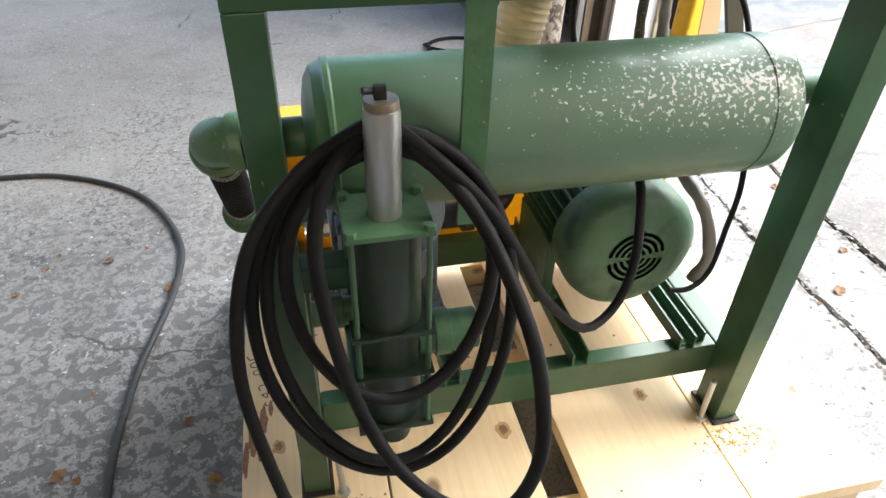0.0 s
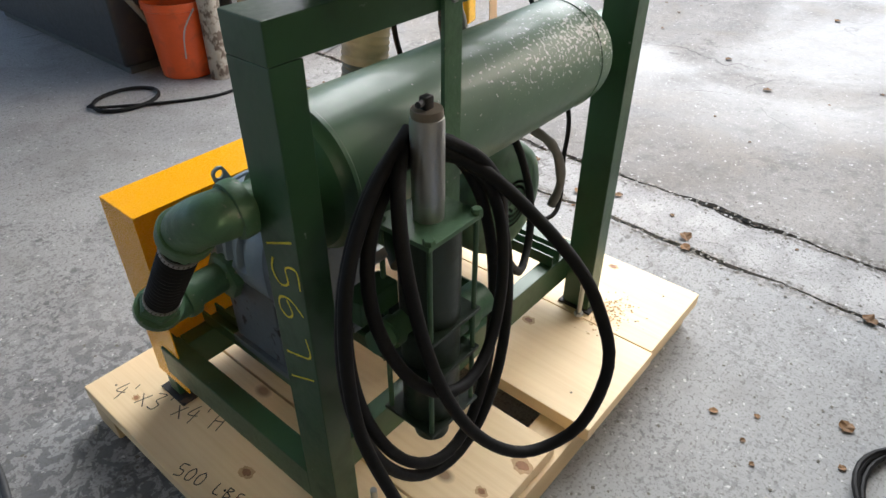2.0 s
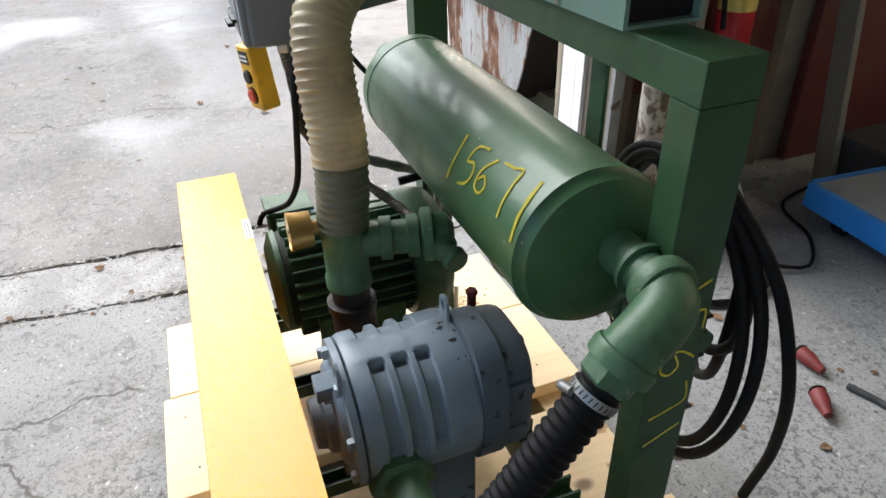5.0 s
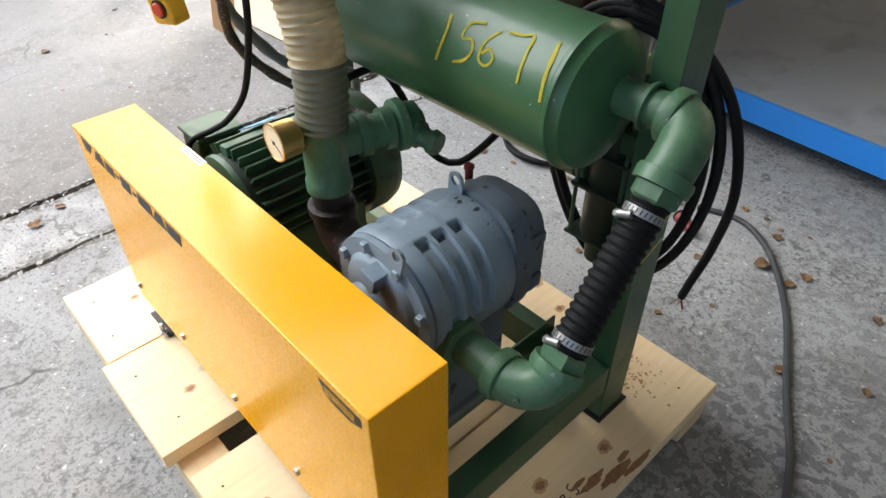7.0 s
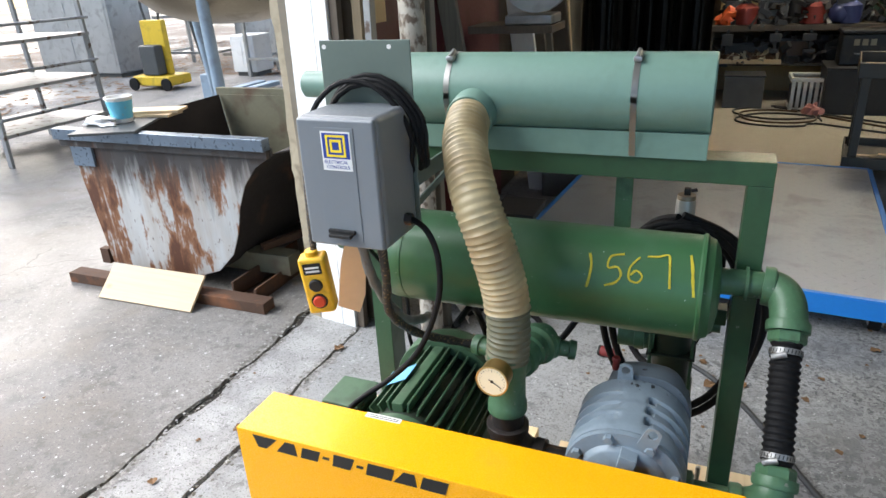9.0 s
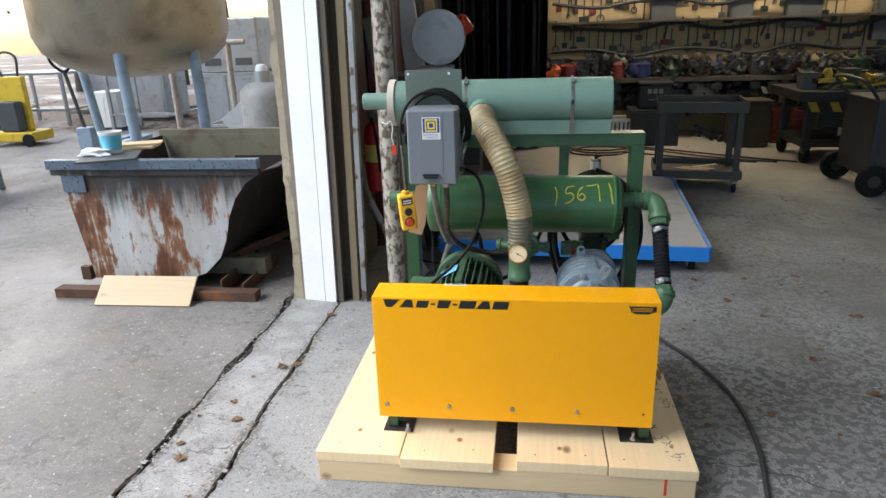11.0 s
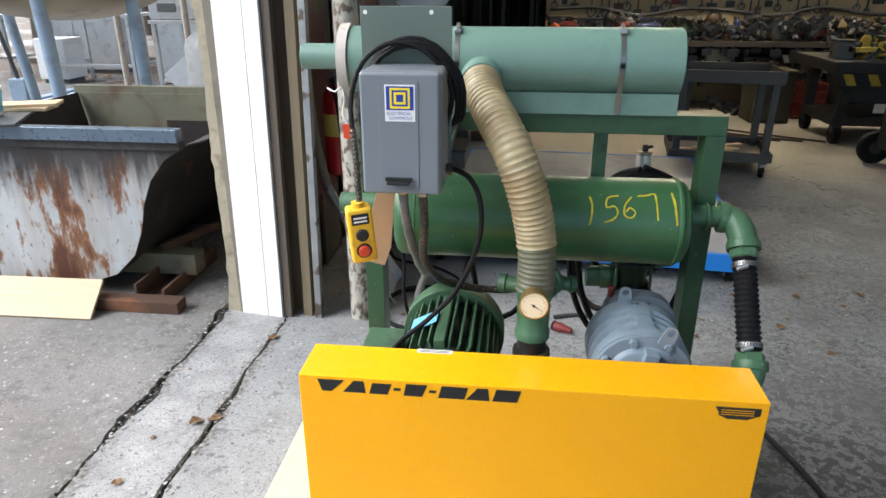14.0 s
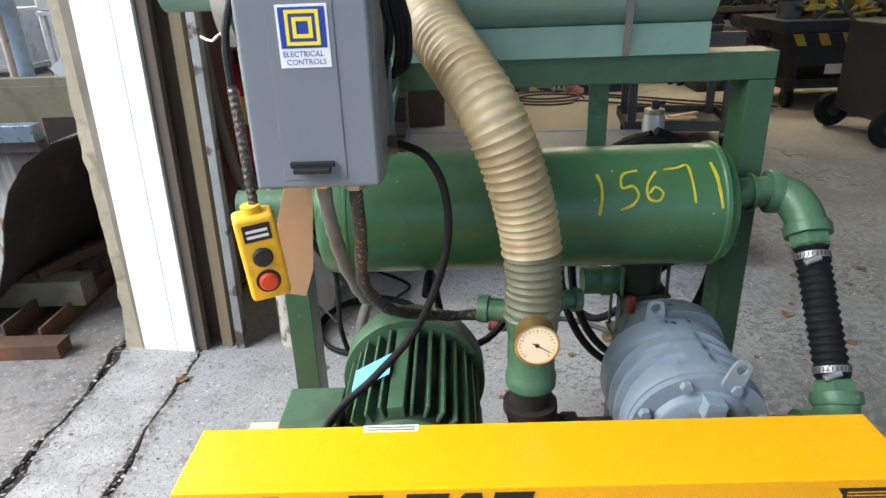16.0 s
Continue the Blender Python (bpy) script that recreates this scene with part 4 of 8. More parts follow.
for x in (0.447, 0.828):
    ring = [(SY - 0.0535, 1.050)] + [(SY - (SR + 0.0015) * math.sin(radians(a)), SZ + (SR + 0.0015) * math.cos(radians(a))) for a in range(118, -119, -8)] + [(SY + 0.0535, 1.050)]
    bm = bmesh.new()
    prev = None
    for yy, zz in ring:
        row = [bm.verts.new((x - 0.006, yy, zz)), bm.verts.new((x + 0.006, yy, zz))]
        if prev:
            bm.faces.new((prev[0], prev[1], row[1], row[0]))
        prev = row
    bmesh.ops.solidify(bm, geom=list(bm.faces), thickness=0.001)
    strap = part("band", bm, STEEL, sil, "bright metal band clamp")
    part("screw_housing", join(box(x - 0.008, x + 0.008, SY - 0.052, SY - 0.030, SZ + SR - 0.012, SZ + SR - 0.002, 0.002), rod((x, SY - 0.048, SZ + SR - 0.004), (x, SY - 0.020, SZ + SR + 0.006), 0.005, 10)), ZINC, strap)

moved(sil, (0.012, 0, 0))

# ---- suction hose between silencer and tee ----
hose_line = spline([(0.66, 0.413, 0.705), (0.662, 0.419, 0.77), (0.653, 0.423, 0.85), (0.630, 0.420, 0.938), (0.600, 0.432, 1.010), (0.566, 0.482, 1.062), (0.538, 0.545, 1.097), (0.521, 0.615, 1.124), (0.518, 0.675, 1.136)], 0.0032)
hose = thing("suction_hose", (0.66, 0.412, 0.705), "yellowed clear corrugated plastic suction hose", "hose")
cut = 34
part("hose_wall", sweep(hose_line[cut - 1:], lambda s: 0.0420 + 0.0032 * (0.5 + 0.5 * math.cos(2 * math.pi * s / 0.0125)) ** 2, 28), HOSE, hose)
part("spigot", lathe((0.5205, 0.618, 1.1245), (-0.05, 1, 0.2), [(0, 0.036), (0, 0.0478), (0.003, 0.0492), (0.090, 0.0492)], 32), SILENCER, hose, "pale green pipe stub of the silencer")
part("hose_cuff", sweep(hose_line[:cut], lambda s: 0.0405 + 0.0028 * (0.5 + 0.5 * math.cos(2 * math.pi * s / 0.0125)) ** 2, 28), HOSE_DARK, hose, "dull grey hose end")


# ---- motor starter box ----
starter = thing("motor_starter", (0.364, 0.38, 0.925), "grey steel motor starter box with a square blue and yellow emblem", "control box")
part("body", box(0.284, 0.446, 0.312, 0.449, 0.925, 1.170, 0.012, 4), BOX_GREY, starter)
cover = part("cover", box(0.287, 0.443, 0.305, 0.320, 0.928, 1.167, 0.006, 3), BOX_GREY, starter)
part("recess", box(0.324, 0.402, 0.3035, 0.3055, 0.940, 1.152, 0.001), BOX_GREY, cover)
part("reset_lever", join(box(0.334, 0.388, 0.296, 0.3036, 0.957, 0.964, 0.001), box(0.338, 0.384, 0.288, 0.300, 0.951, 0.958, 0.002)), BLACK_PAINT, cover, "black reset lever")
label = part("label", box(0.337, 0.396, 0.3026, 0.3034, 1.076, 1.146, 0), WHITE, cover, "white paper label")
part("emblem_ground", box(0.340, 0.393, 0.3020, 0.3026, 1.098, 1.143, 0), BLUE_INK, label)


def square_ring(x0, x1, z0, z1, w, y0, y1):
    bm = bmesh.new()
    for q in ((x0, x1, z0, z0 + w), (x0, x1, z1 - w, z1), (x0, x0 + w, z0 + w, z1 - w), (x1 - w, x1, z0 + w, z1 - w)):
        box(q[0], q[1], y0, y1, q[2], q[3], 0, bm=bm)
    return bm


part("emblem_ring", square_ring(0.347, 0.386, 1.101, 1.140, 0.004, 0.3014, 0.3020), YELLOW_INK, label, smooth=False)
part("emblem_ring", square_ring(0.355, 0.378, 1.109, 1.132, 0.0045, 0.3014, 0.3020), YELLOW_INK, label, smooth=False)
part("print", lettering("ELECTRICAL", 0.0088, pose(0.3405, 0.3024, 1.0885, 90, 0, 0), 0.0002, 1.0, 0, 0.98), BLUE_INK, label)
part("print", lettering("CONTROLS", 0.0088, pose(0.344, 0.3024, 1.0795, 90, 0, 0), 0.0002, 1.0, 0, 1.0), BLUE_INK, label)
part("conduit_nut", hexagon((0.356, 0.375, 0.925), (0, 0, -1), 0.015, 0.016), BRASS, starter)
part("conduit_nut", hexagon((0.399, 0.375, 0.925), (0, 0, -1), 0.016, 0.020), ZINC, starter)
part("cable_gland", hexagon((0.446, 0.395, 0.960), (1, 0, 0), 0.012, 0.014), IRON, starter)
backplate = thing("mounting_plate", (0.357, 0.451, 0.93), "grey-green mounting plate behind the starter box", "plate")
SAGE = surface("sage_enamel", (0.115, 0.150, 0.128), 0.45, var=0.12, scale=5, fine=90, bump=0.06)
part("sheet", box(0.262, 0.452, 0.4495, 0.4535, 0.93, 1.282, 0.002), SAGE, backplate)
# white discs paint the light that shows through the mounting holes
for x in (0.273, 0.410):
    part("slot", rod((x, 0.4496, 1.270), (x, 0.4488, 1.270), 0.0045, 10), WHITE, backplate, "white disc for the light through a mounting hole")
for x in (0.270, 0.444):
    part("bracket", join(box(x - 0.003, x + 0.003, 0.4536, 0.6755, 1.005, 1.040, 0.001), box(x - 0.003, x + 0.022 if x < 0.35 else x + 0.003, 0.4536, 0.458, 0.97, 1.06, 0.001)), SAGE, backplate)
    part("bracket", beam((x, 0.456, 0.97), (x, 0.672, 1.0), 0.005, 0.016, 0.001), SAGE, backplate)

# cord wound over the top of the plate, down to the pendant
pendant = thing("pendant_control", (0.288, 0.335, 0.770), "yellow pendant push-button control hanging on its cord", "pendant control")
tilt = pose(0.288, 0.335, 0.833, 3, -5, 20)
part("body", turned(box(-0.027, 0.027, -0.020, 0.020, -0.064, 0.060, 0.007, 3), tilt), YELLOW_PLASTIC, pendant)
part("collar", turned(rod((0, 0, 0.058), (0, 0, 0.070), 0.013, 16), tilt), YELLOW_PLASTIC, pendant)
part("name_plate", turned(box(-0.018, 0.018, -0.0212, -0.0198, 0.026, 0.050, 0.001), tilt), BLACK_PAINT, pendant)
for k in range(2):
    part("name_line", turned(box(-0.014, 0.014, -0.0216, -0.0211, 0.031 + 0.008 * k, 0.035 + 0.008 * k, 0), tilt), WHITE, pendant)
part("button", turned(lathe((0, -0.0195, 0.002), (0, -1, 0), [(0, 0.0135), (0.004, 0.0135), (0.006, 0.011)], 24), tilt), BLACK_PAINT, pendant, "black start button")
part("button_ring", turned(lathe((0, -0.0195, -0.034), (0, -1, 0), [(0, 0.0165), (0.0025, 0.0165)], 24), tilt), BLACK_PAINT, pendant)
part("button", turned(lathe((0, -0.0205, -0.034), (0, -1, 0), [(0, 0.0125), (0.005, 0.0125), (0.007, 0.010)], 24), tilt), RED, pendant, "red stop button")
part("cord", cable([(0.287, 0.335, 0.902), (0.282, 0.345, 0.98), (0.272, 0.365, 1.06), (0.269, 0.385, 1.115), (0.29, 0.405, 1.175), (0.34, 0.415, 1.212), (0.40, 0.418, 1.208), (0.452, 0.42, 1.165), (0.474, 0.425, 1.11), (0.462, 0.44, 1.06), (0.456, 0.462, 1.03)], 0.0052), RUBBER, pendant)
part("cord_spiral", sweep(spline([(0.287, 0.335, 0.900), (0.282, 0.345, 0.98), (0.2735, 0.363, 1.05)], 0.002), lambda s: 0.0066 + 0.0006 * math.sin(2 * math.pi * s / 0.009), 12), BRAID, pendant, "wire mesh grip on the cord")
wound = thing("cord_coil", (0.37, 0.43, 1.05), "black cord wound over the top of the starter box", "cord")
for k in range(3):
    d = 0.007 * k
    part("strand", cable([(0.256 - 0.002 * k, 0.459, 1.04), (0.262 - d * 0.3, 0.44, 1.07), (0.272 - d * 0.5, 0.425 + d, 1.13), (0.31, 0.424 + d, 1.185 + d), (0.365, 0.422 + d, 1.207 + d), (0.42, 0.424 + d, 1.192 + d), (0.458 + d, 0.426 + d, 1.145), (0.466 + d, 0.432, 1.09), (0.459 + d, 0.452, 1.055), (0.452, 0.463 + d, 1.04)], 0.0052), RUBBER, wound)

for ob in (starter, backplate, wound):
    moved(ob, (0.014, 0.024, 0.014))
moved(pendant, (-0.003, 0.022, 0.013))

# ---- tee, gauge and relief valve ----
fit = thing("pipe_tee", (0.66, 0.412, 0.575), "dark green pipe tee under the hose with a relief valve", "pipe fitting")
part("tee_body", lathe((0.66, 0.412, 0.588), (0, 0, 1), [(0, 0.034), (0, 0.0395), (0.018, 0.0395), (0.022, 0.0365), (0.095, 0.0365), (0.099, 0.0395), (0.130, 0.0395), (0.132, 0.034)], 36), GREEN_PIPE, fit)
part("branch", lathe((0.66, 0.44, 0.665), (0.25, 1, 0), [(0, 0.03), (0.03, 0.03), (0.031, 0.037), (0.050, 0.037), (0.051, 0.029), (0.075, 0.029), (0.076, 0.036), (0.094, 0.036)], 28), GREEN_PIPE, fit)
part("relief_valve", lathe((0.683, 0.535, 0.665), (0.25, 1, 0), [(0, 0.034), (0.004, 0.045), (0.018, 0.046), (0.024, 0.036), (0.045, 0.034), (0.050, 0.026), (0.056, 0.018)], 28), GREEN_PIPE, fit)
part("valve_arm", lathe((0.692, 0.555, 0.66), (1, 0.2, -0.15), [(0, 0.026), (0.036, 0.024), (0.040, 0.018), (0.058, 0.017), (0.060, 0.022), (0.074, 0.020)], 20), GREEN_PIPE, fit)
part("side_plug", lathe((0.632, 0.44, 0.70), (-1, 0.25, 0), [(0, 0.018), (0.035, 0.018), (0.036, 0.022), (0.052, 0.021)], 18), GREEN_PIPE, fit)
nip = thing("iron_pipe_elbow", (0.66, 0.412, 0.485), "dark unpainted iron pipe elbow feeding the blower", "pipe fitting")
part("nipple", lathe((0.66, 0.412, 0.552), (0, 0, 1), [(0, 0.033), (0.036, 0.033)], 28), IRON, nip, "rusty threaded nipple")
part("collar", lathe((0.66, 0.412, 0.535), (0, 0, 1), [(0, 0.040), (0.003, 0.043), (0.018, 0.043), (0.020, 0.038)], 28), IRON, nip)
arc = [(0.66 + 0.062 - 0.062 * math.cos(a), 0.412, 0.538 - 0.062 * math.sin(a)) for a in [math.pi / 2 * k / 8 for k in range(9)]]
part("bend", sweep(arc, 0.0385, 24), IRON, nip)
part("pipe", lathe((0.715, 0.412, 0.476), (1, 0, 0), [(0, 0.043), (0.022, 0.043), (0.024, 0.034), (0.085, 0.034)], 28), IRON, nip)

gauge = thing("vacuum_gauge", (0.652, 0.345, 0.695), "round brass vacuum gauge with a cream dial", "gauge")
part("case", lathe((0.652, 0.372, 0.695), (-0.02, -1, 0.02), [(0, 0.012), (0.008, 0.012), (0.010, 0.029), (0.038, 0.030), (0.042, 0.0315), (0.046, 0.0315), (0.047, 0.029), (0.044, 0.028)], 40), BRASS, gauge)
gface = pose(0.652 - 0.0009, 0.372 - 0.0448, 0.695 + 0.0009, 90, 0, 0)
part("dial", turned(lathe((0, 0, 0), (0, 0, 1), [(0, 0.0285), (0.0006, 0.0285)], 36), gface), WHITE_DIAL, gauge)
for k in range(21):
    a = radians(-135 + 13.5 * k)
    r0 = 0.0205 if k % 5 == 0 else 0.0228
    part("tick", turned(plate([(-0.0004, r0), (0.0004, r0), (0.0004, 0.0252), (-0.0004, 0.0252)], 0.0002, pose(0, 0, 0.0006) @ Matrix.Rotation(-a, 4, "Z")), gface), BLACK_PAINT, gauge, smooth=False)
part("needle", turned(plate([(-0.0010, -0.007), (0.0010, -0.007), (0.0004, 0.021), (-0.0004, 0.021)], 0.0004, pose(0, 0, 0.0012) @ Matrix.Rotation(radians(-122), 4, "Z")), gface), BLACK_PAINT, gauge, smooth=False)
part("hub", turned(lathe((0, 0, 0.0006), (0, 0, 1), [(0, 0.003), (0.0014, 0.003)], 12), gface), BLACK_PAINT, gauge)
part("stem", rod((0.652, 0.371, 0.695), (0.655, 0.385, 0.69), 0.009, 12), BRASS, gauge)

moved(gauge, (0.006, 0, 0.010))

# ---- blower ----
BX, BZ = 0.891, 0.545
blower = thing("blower", (BX, 0.46, 0.304), "blue-grey cast iron rotary blower with chipped paint", "blower")


def oval(origin, depth, rx, rz, cuts, bm=None, seg=48, n=2.4):
    """A cast body of rounded-square section along y; cuts: (share of depth, share of size)."""
    out = bm or bmesh.new()
    rings = []
    for h, k in cuts:
        ring = []
        for i in range(seg):
            a = 2 * math.pi * i / seg
            c, s = math.cos(a), math.sin(a)
            x, z = abs(c) ** (2 / n) * math.copysign(1, c), abs(s) ** (2 / n) * math.copysign(1, s)
            ring.append(out.verts.new((origin[0] + rx * k * x, origin[1] + depth * h, origin[2] + rz * k * z)))
        rings.append(ring)
    for a, b in zip(rings, rings[1:]):
        for i in range(seg):
            out.faces.new((a[i], a[(i + 1) % seg], b[(i + 1) % seg], b[i]))
    out.faces.new(rings[0][::-1])
    out.faces.new(rings[-1])
    bmesh.ops.recalc_face_normals(out, faces=out.faces)
    return out




def housing():
    """Cast drum with three grooves over each flank, a plain band along the top and open notches beside it."""
    bm = bmesh.new()
    cuts = [(0.342, 0.86, 0), (0.345, 0.97, 0), (0.352, 1.0, 0)]
    for y in (0.371, 0.403, 0.435):
        cuts += [(y, 1.0, 0), (y + 0.004, 1.0, 1), (y + 0.021, 1.0, 1), (y + 0.024, 1.0, 0)]
    cuts += [(0.500, 1.0, 0), (0.507, 0.975, 0)]
    seg = 160
    rings = []
    for y, k, deep in cuts:
        ring = []
        for i in range(seg):
            a = 360 * i / seg
            c, s = math.cos(radians(a)), math.sin(radians(a))
            x, z = abs(c) ** (2 / 2.2) * math.copysign(1, c), abs(s) ** (2 / 2.2) * math.copysign(1, s)
            b = a - 360 if a > 270 else a
            side = min(1, max(0, min(b + 6, 77 - b) / 3)) + min(1, max(0, min(b - 95, 196 - b) / 9))
            notch = min(1, max(0, min(b - 68, 77 - b) / 2.0))
            fade = min(1, max(0.6, (85 - b) / 60)) if b < 86 else min(1, max(0.5, (b - 90) / 50))
            r = k * (1 - deep * (0.100 * side * fade + 0.10 * notch))
            ring.append(bm.verts.new((BX + 0.108 * r * x, y, BZ + 0.104 * r * z)))
        rings.append(ring)
    for a, b in zip(rings, rings[1:]):
        for i in range(seg):
            bm.faces.new((a[i], a[(i + 1) % seg], b[(i + 1) % seg], b[i]))
    bm.faces.new(rings[0][::-1])
    bm.faces.new(rings[-1])
    bmesh.ops.recalc_face_normals(bm, faces=bm.faces)
    return bm


def holed(outline, hole, r, thick, m):
    """A thin plate, its outline given from the centre of its hole outwards, with a round hole through it."""
    bm = bmesh.new()
    n = 40
    rows = []
    for y in (0, thick):
        outer, inner = [], []
        for i in range(n):
            a = 2 * math.pi * i / n
            d = Vector((math.cos(a), math.sin(a)))
            far = min(((q.x - p.x) * (p.y - hole.y) - (q.y - p.y) * (p.x - hole.x)) / den for p, q in zip(outline, outline[1:] + outline[:1])
                      for den in ((q.x - p.x) * d.y - (q.y - p.y) * d.x,) if abs(den) > 1e-9 and ((q.x - p.x) * (p.y - hole.y) - (q.y - p.y) * (p.x - hole.x)) / den > 0)
            outer.append(bm.verts.new((hole.x + far * d.x, y, hole.y + far * d.y)))
            inner.append(bm.verts.new((hole.x + r * d.x, y, hole.y + r * d.y)))
        rows.append((outer, inner))
    (o0, i0), (o1, i1) = rows
    for k in range(n):
        j = (k + 1) % n
        for f in ((o0[k], o0[j], i0[j], i0[k]), (o1[k], i1[k], i1[j], o1[j]), (o0[k], o1[k], o1[j], o0[j]), (i0[k], i0[j], i1[j], i1[k])):
            bm.faces.new(f)
    bmesh.ops.recalc_face_normals(bm, faces=bm.faces)
    bmesh.ops.transform(bm, matrix=m, verts=bm.verts)
    return bm


part("housing", housing(), BLOWER, blower)
part("gear_cover", oval((BX + 0.018, 0.5075, BZ), 0.040, 0.088, 0.112, [(0, 0.97), (0.03, 1.0), (0.92, 1.0), (1, 0.98)], n=2.6), BLOWER_DARK, blower, "darker gear cover")
part("gear_case", oval((BX + 0.014, 0.5480, BZ - 0.004), 0.044, 0.082, 0.104, [(0, 1.0), (0.70, 0.98), (0.92, 0.94), (1, 0.86)], n=3.2), BLOWER_DARK, blower)
part("case_boss", box(BX + 0.074, BX + 0.098, 0.5485, 0.584, BZ + 0.028, BZ + 0.050, 0.004), BLOWER_DARK, blower)
part("case_boss", box(BX + 0.074, BX + 0.100, 0.5485, 0.580, BZ - 0.060, BZ - 0.030, 0.004), BLOWER_DARK, blower)
for k in range(6):
    a = radians(10 + 60 * k)
    part("cover_bolt", hexagon((BX + 0.014 + 0.062 * math.cos(a), 0.5905, BZ - 0.004 + 0.080 * math.sin(a)), (0, 1, 0), 0.008, 0.008), BLOWER_DARK, blower)
part("front_cover", oval((BX, 0.320, BZ), 0.0215, 0.106, 0.103, [(0, 0.66), (0.15, 0.70), (0.45, 0.76), (0.50, 0.99), (0.95, 1.0), (1, 0.98)], n=2.1), BLOWER, blower)
part("bearing_cap", lathe((BX - 0.02, 0.321, BZ - 0.03), (0, -1, 0), [(0, 0.050), (0.012, 0.048), (0.016, 0.040), (0.030, 0.036)], 28), BLOWER, blower)
part("vent_block", turned(box(-0.015, 0.015, -0.024, 0.010, -0.014, 0.014, 0.002), pose(0.899, 0.324, 0.606, 0, 12, 0)), BLOWER, blower)
part("plug", join(hexagon((0.898, 0.322, 0.586), (0, -1, 0.1), 0.011, 0.012), rod((0.898, 0.310, 0.587), (0.898, 0.304, 0.588), 0.006, 12)), ZINC, blower)
for k in range(8):
    a = radians(17 + 45 * k)
    part("bolt", hexagon((BX + 0.094 * math.cos(a), 0.3335, BZ + 0.092 * math.sin(a)), (0, -1, 0), 0.0095, 0.012), BLOWER, blower)
for x, y, z, rot, high in ((0.868, 0.500, 0.668, 0, 0.040), (0.938, 0.3250, 0.661, 20, 0.036)):
    shape = [Vector(p) for p in ((-0.016, -high), (0.016, -high), (0.0145, -0.004), (0.012, 0.009), (0.005, 0.0135), (-0.005, 0.0135), (-0.012, 0.009), (-0.0145, -0.004))]
    part("lifting_lug", holed(shape, Vector((0, 0)), 0.0085, 0.005, pose(x, y, z, 0, rot, 0)), BLOWER, blower)
for x in (0.804, 0.975):
    part("foot", join(box(x - 0.022, x + 0.020, 0.345, 0.520, 0.3045, 0.322, 0.003), box(x - 0.010, x + 0.010, 0.350, 0.500, 0.321, 0.500, 0.003)), BLOWER_DARK, blower)
part("port_flange", hexagon((0.992, 0.385, 0.497), (1, 0, 0), 0.046, 0.020), GREEN_PIPE, blower)
part("oil_plug", join(rod((0.842, 0.556, 0.632), (0.842, 0.556, 0.658), 0.007, 12), hexagon((0.842, 0.556, 0.652), (0, 0, 1), 0.009, 0.008)), DULL_RED, blower, "small dull red oil filler plug")
moved(blower, (0.008, 0, -0.003))

# ---- discharge elbows and hose ----


def bend(p0, way0, p1, way1, n=14):
    """Points of a smooth bend from p0, leaving along way0, to p1, arriving along way1."""
    p0, p1, a, b = Vector(p0), Vector(p1), Vector(way0), Vector(way1)
    out = []
    for k in range(n + 1):
        t = k / n
        out.append((2 * t ** 3 - 3 * t * t + 1) * p0 + (t ** 3 - 2 * t * t + t) * a + (-2 * t ** 3 + 3 * t * t) * p1 + (t ** 3 - t * t) * b)
    return out


HB, HT = Vector((1.155, 0.440, 0.553)), Vector((1.155, 0.580, 0.735))
HD = (HT - HB).normalized()


def elbow(name, pts, at, label, nut_at, nut_way):
    e = thing(name, at, label, "pipe fitting", "discharge elbows")
    part("bend", sweep(pts, 0.0335, 28), GREEN_PIPE, e)
    for p, q in ((pts[0], pts[1]), (pts[-1], pts[-2])):
        w = (Vector(q) - Vector(p)).normalized()
        part("collar", lathe(Vector(p) - w * 0.004, w, [(0, 0.030), (0, 0.0385), (0.014, 0.0395), (0.020, 0.0375), (0.021, 0.032)], 30), GREEN_PIPE, e)
    part("nut", hexagon(nut_at, nut_way, 0.034, 0.022), GREEN_PIPE, e)
    m = pts[len(pts) // 2]
    part("cast_mark", turned(lathe((0, 0, 0), (0, 0, 1), [(0, 0.005), (0, 0.010), (0.002, 0.010), (0.002, 0.005)], 16, caps=False), look(Vector(m) + Vector((0.0, -0.0335, 0.0)), Vector(m) + Vector((0, 1, 0)))), GREEN_PIPE, e)
    return e


lower = elbow("lower_elbow", bend((1.085, 0.386, 0.496), (0.13, 0, 0), HB - HD * 0.020, HD * 0.13), (1.14, 0.39, 0.46), "green cast pipe elbow at the blower outlet", HB - HD * 0.018, HD)
part("nipple", rod((1.012, 0.385, 0.497), (1.084, 0.386, 0.496), 0.029, 26), GREEN_PIPE, lower, "pale green pipe nipple")
upper = elbow("upper_elbow", bend(HT + HD * 0.022, HD * 0.13, (1.112, NY, NZ), (-0.13, 0, 0)), (1.15, 0.58, 0.76), "green cast pipe elbow at the tank inlet", HT + HD * 0.018, -HD)
dhose = thing("discharge_hose", tuple(HB), "short black ribbed rubber hose with two clamps", "hose")
line = [HB + (HT - HB) * (k / 130) for k in range(131)]
part("hose_wall", sweep(line, lambda s: 0.0245 + 0.0035 * (0.5 + 0.5 * math.cos(2 * math.pi * s / 0.0125)), 24), RUBBER, dhose)
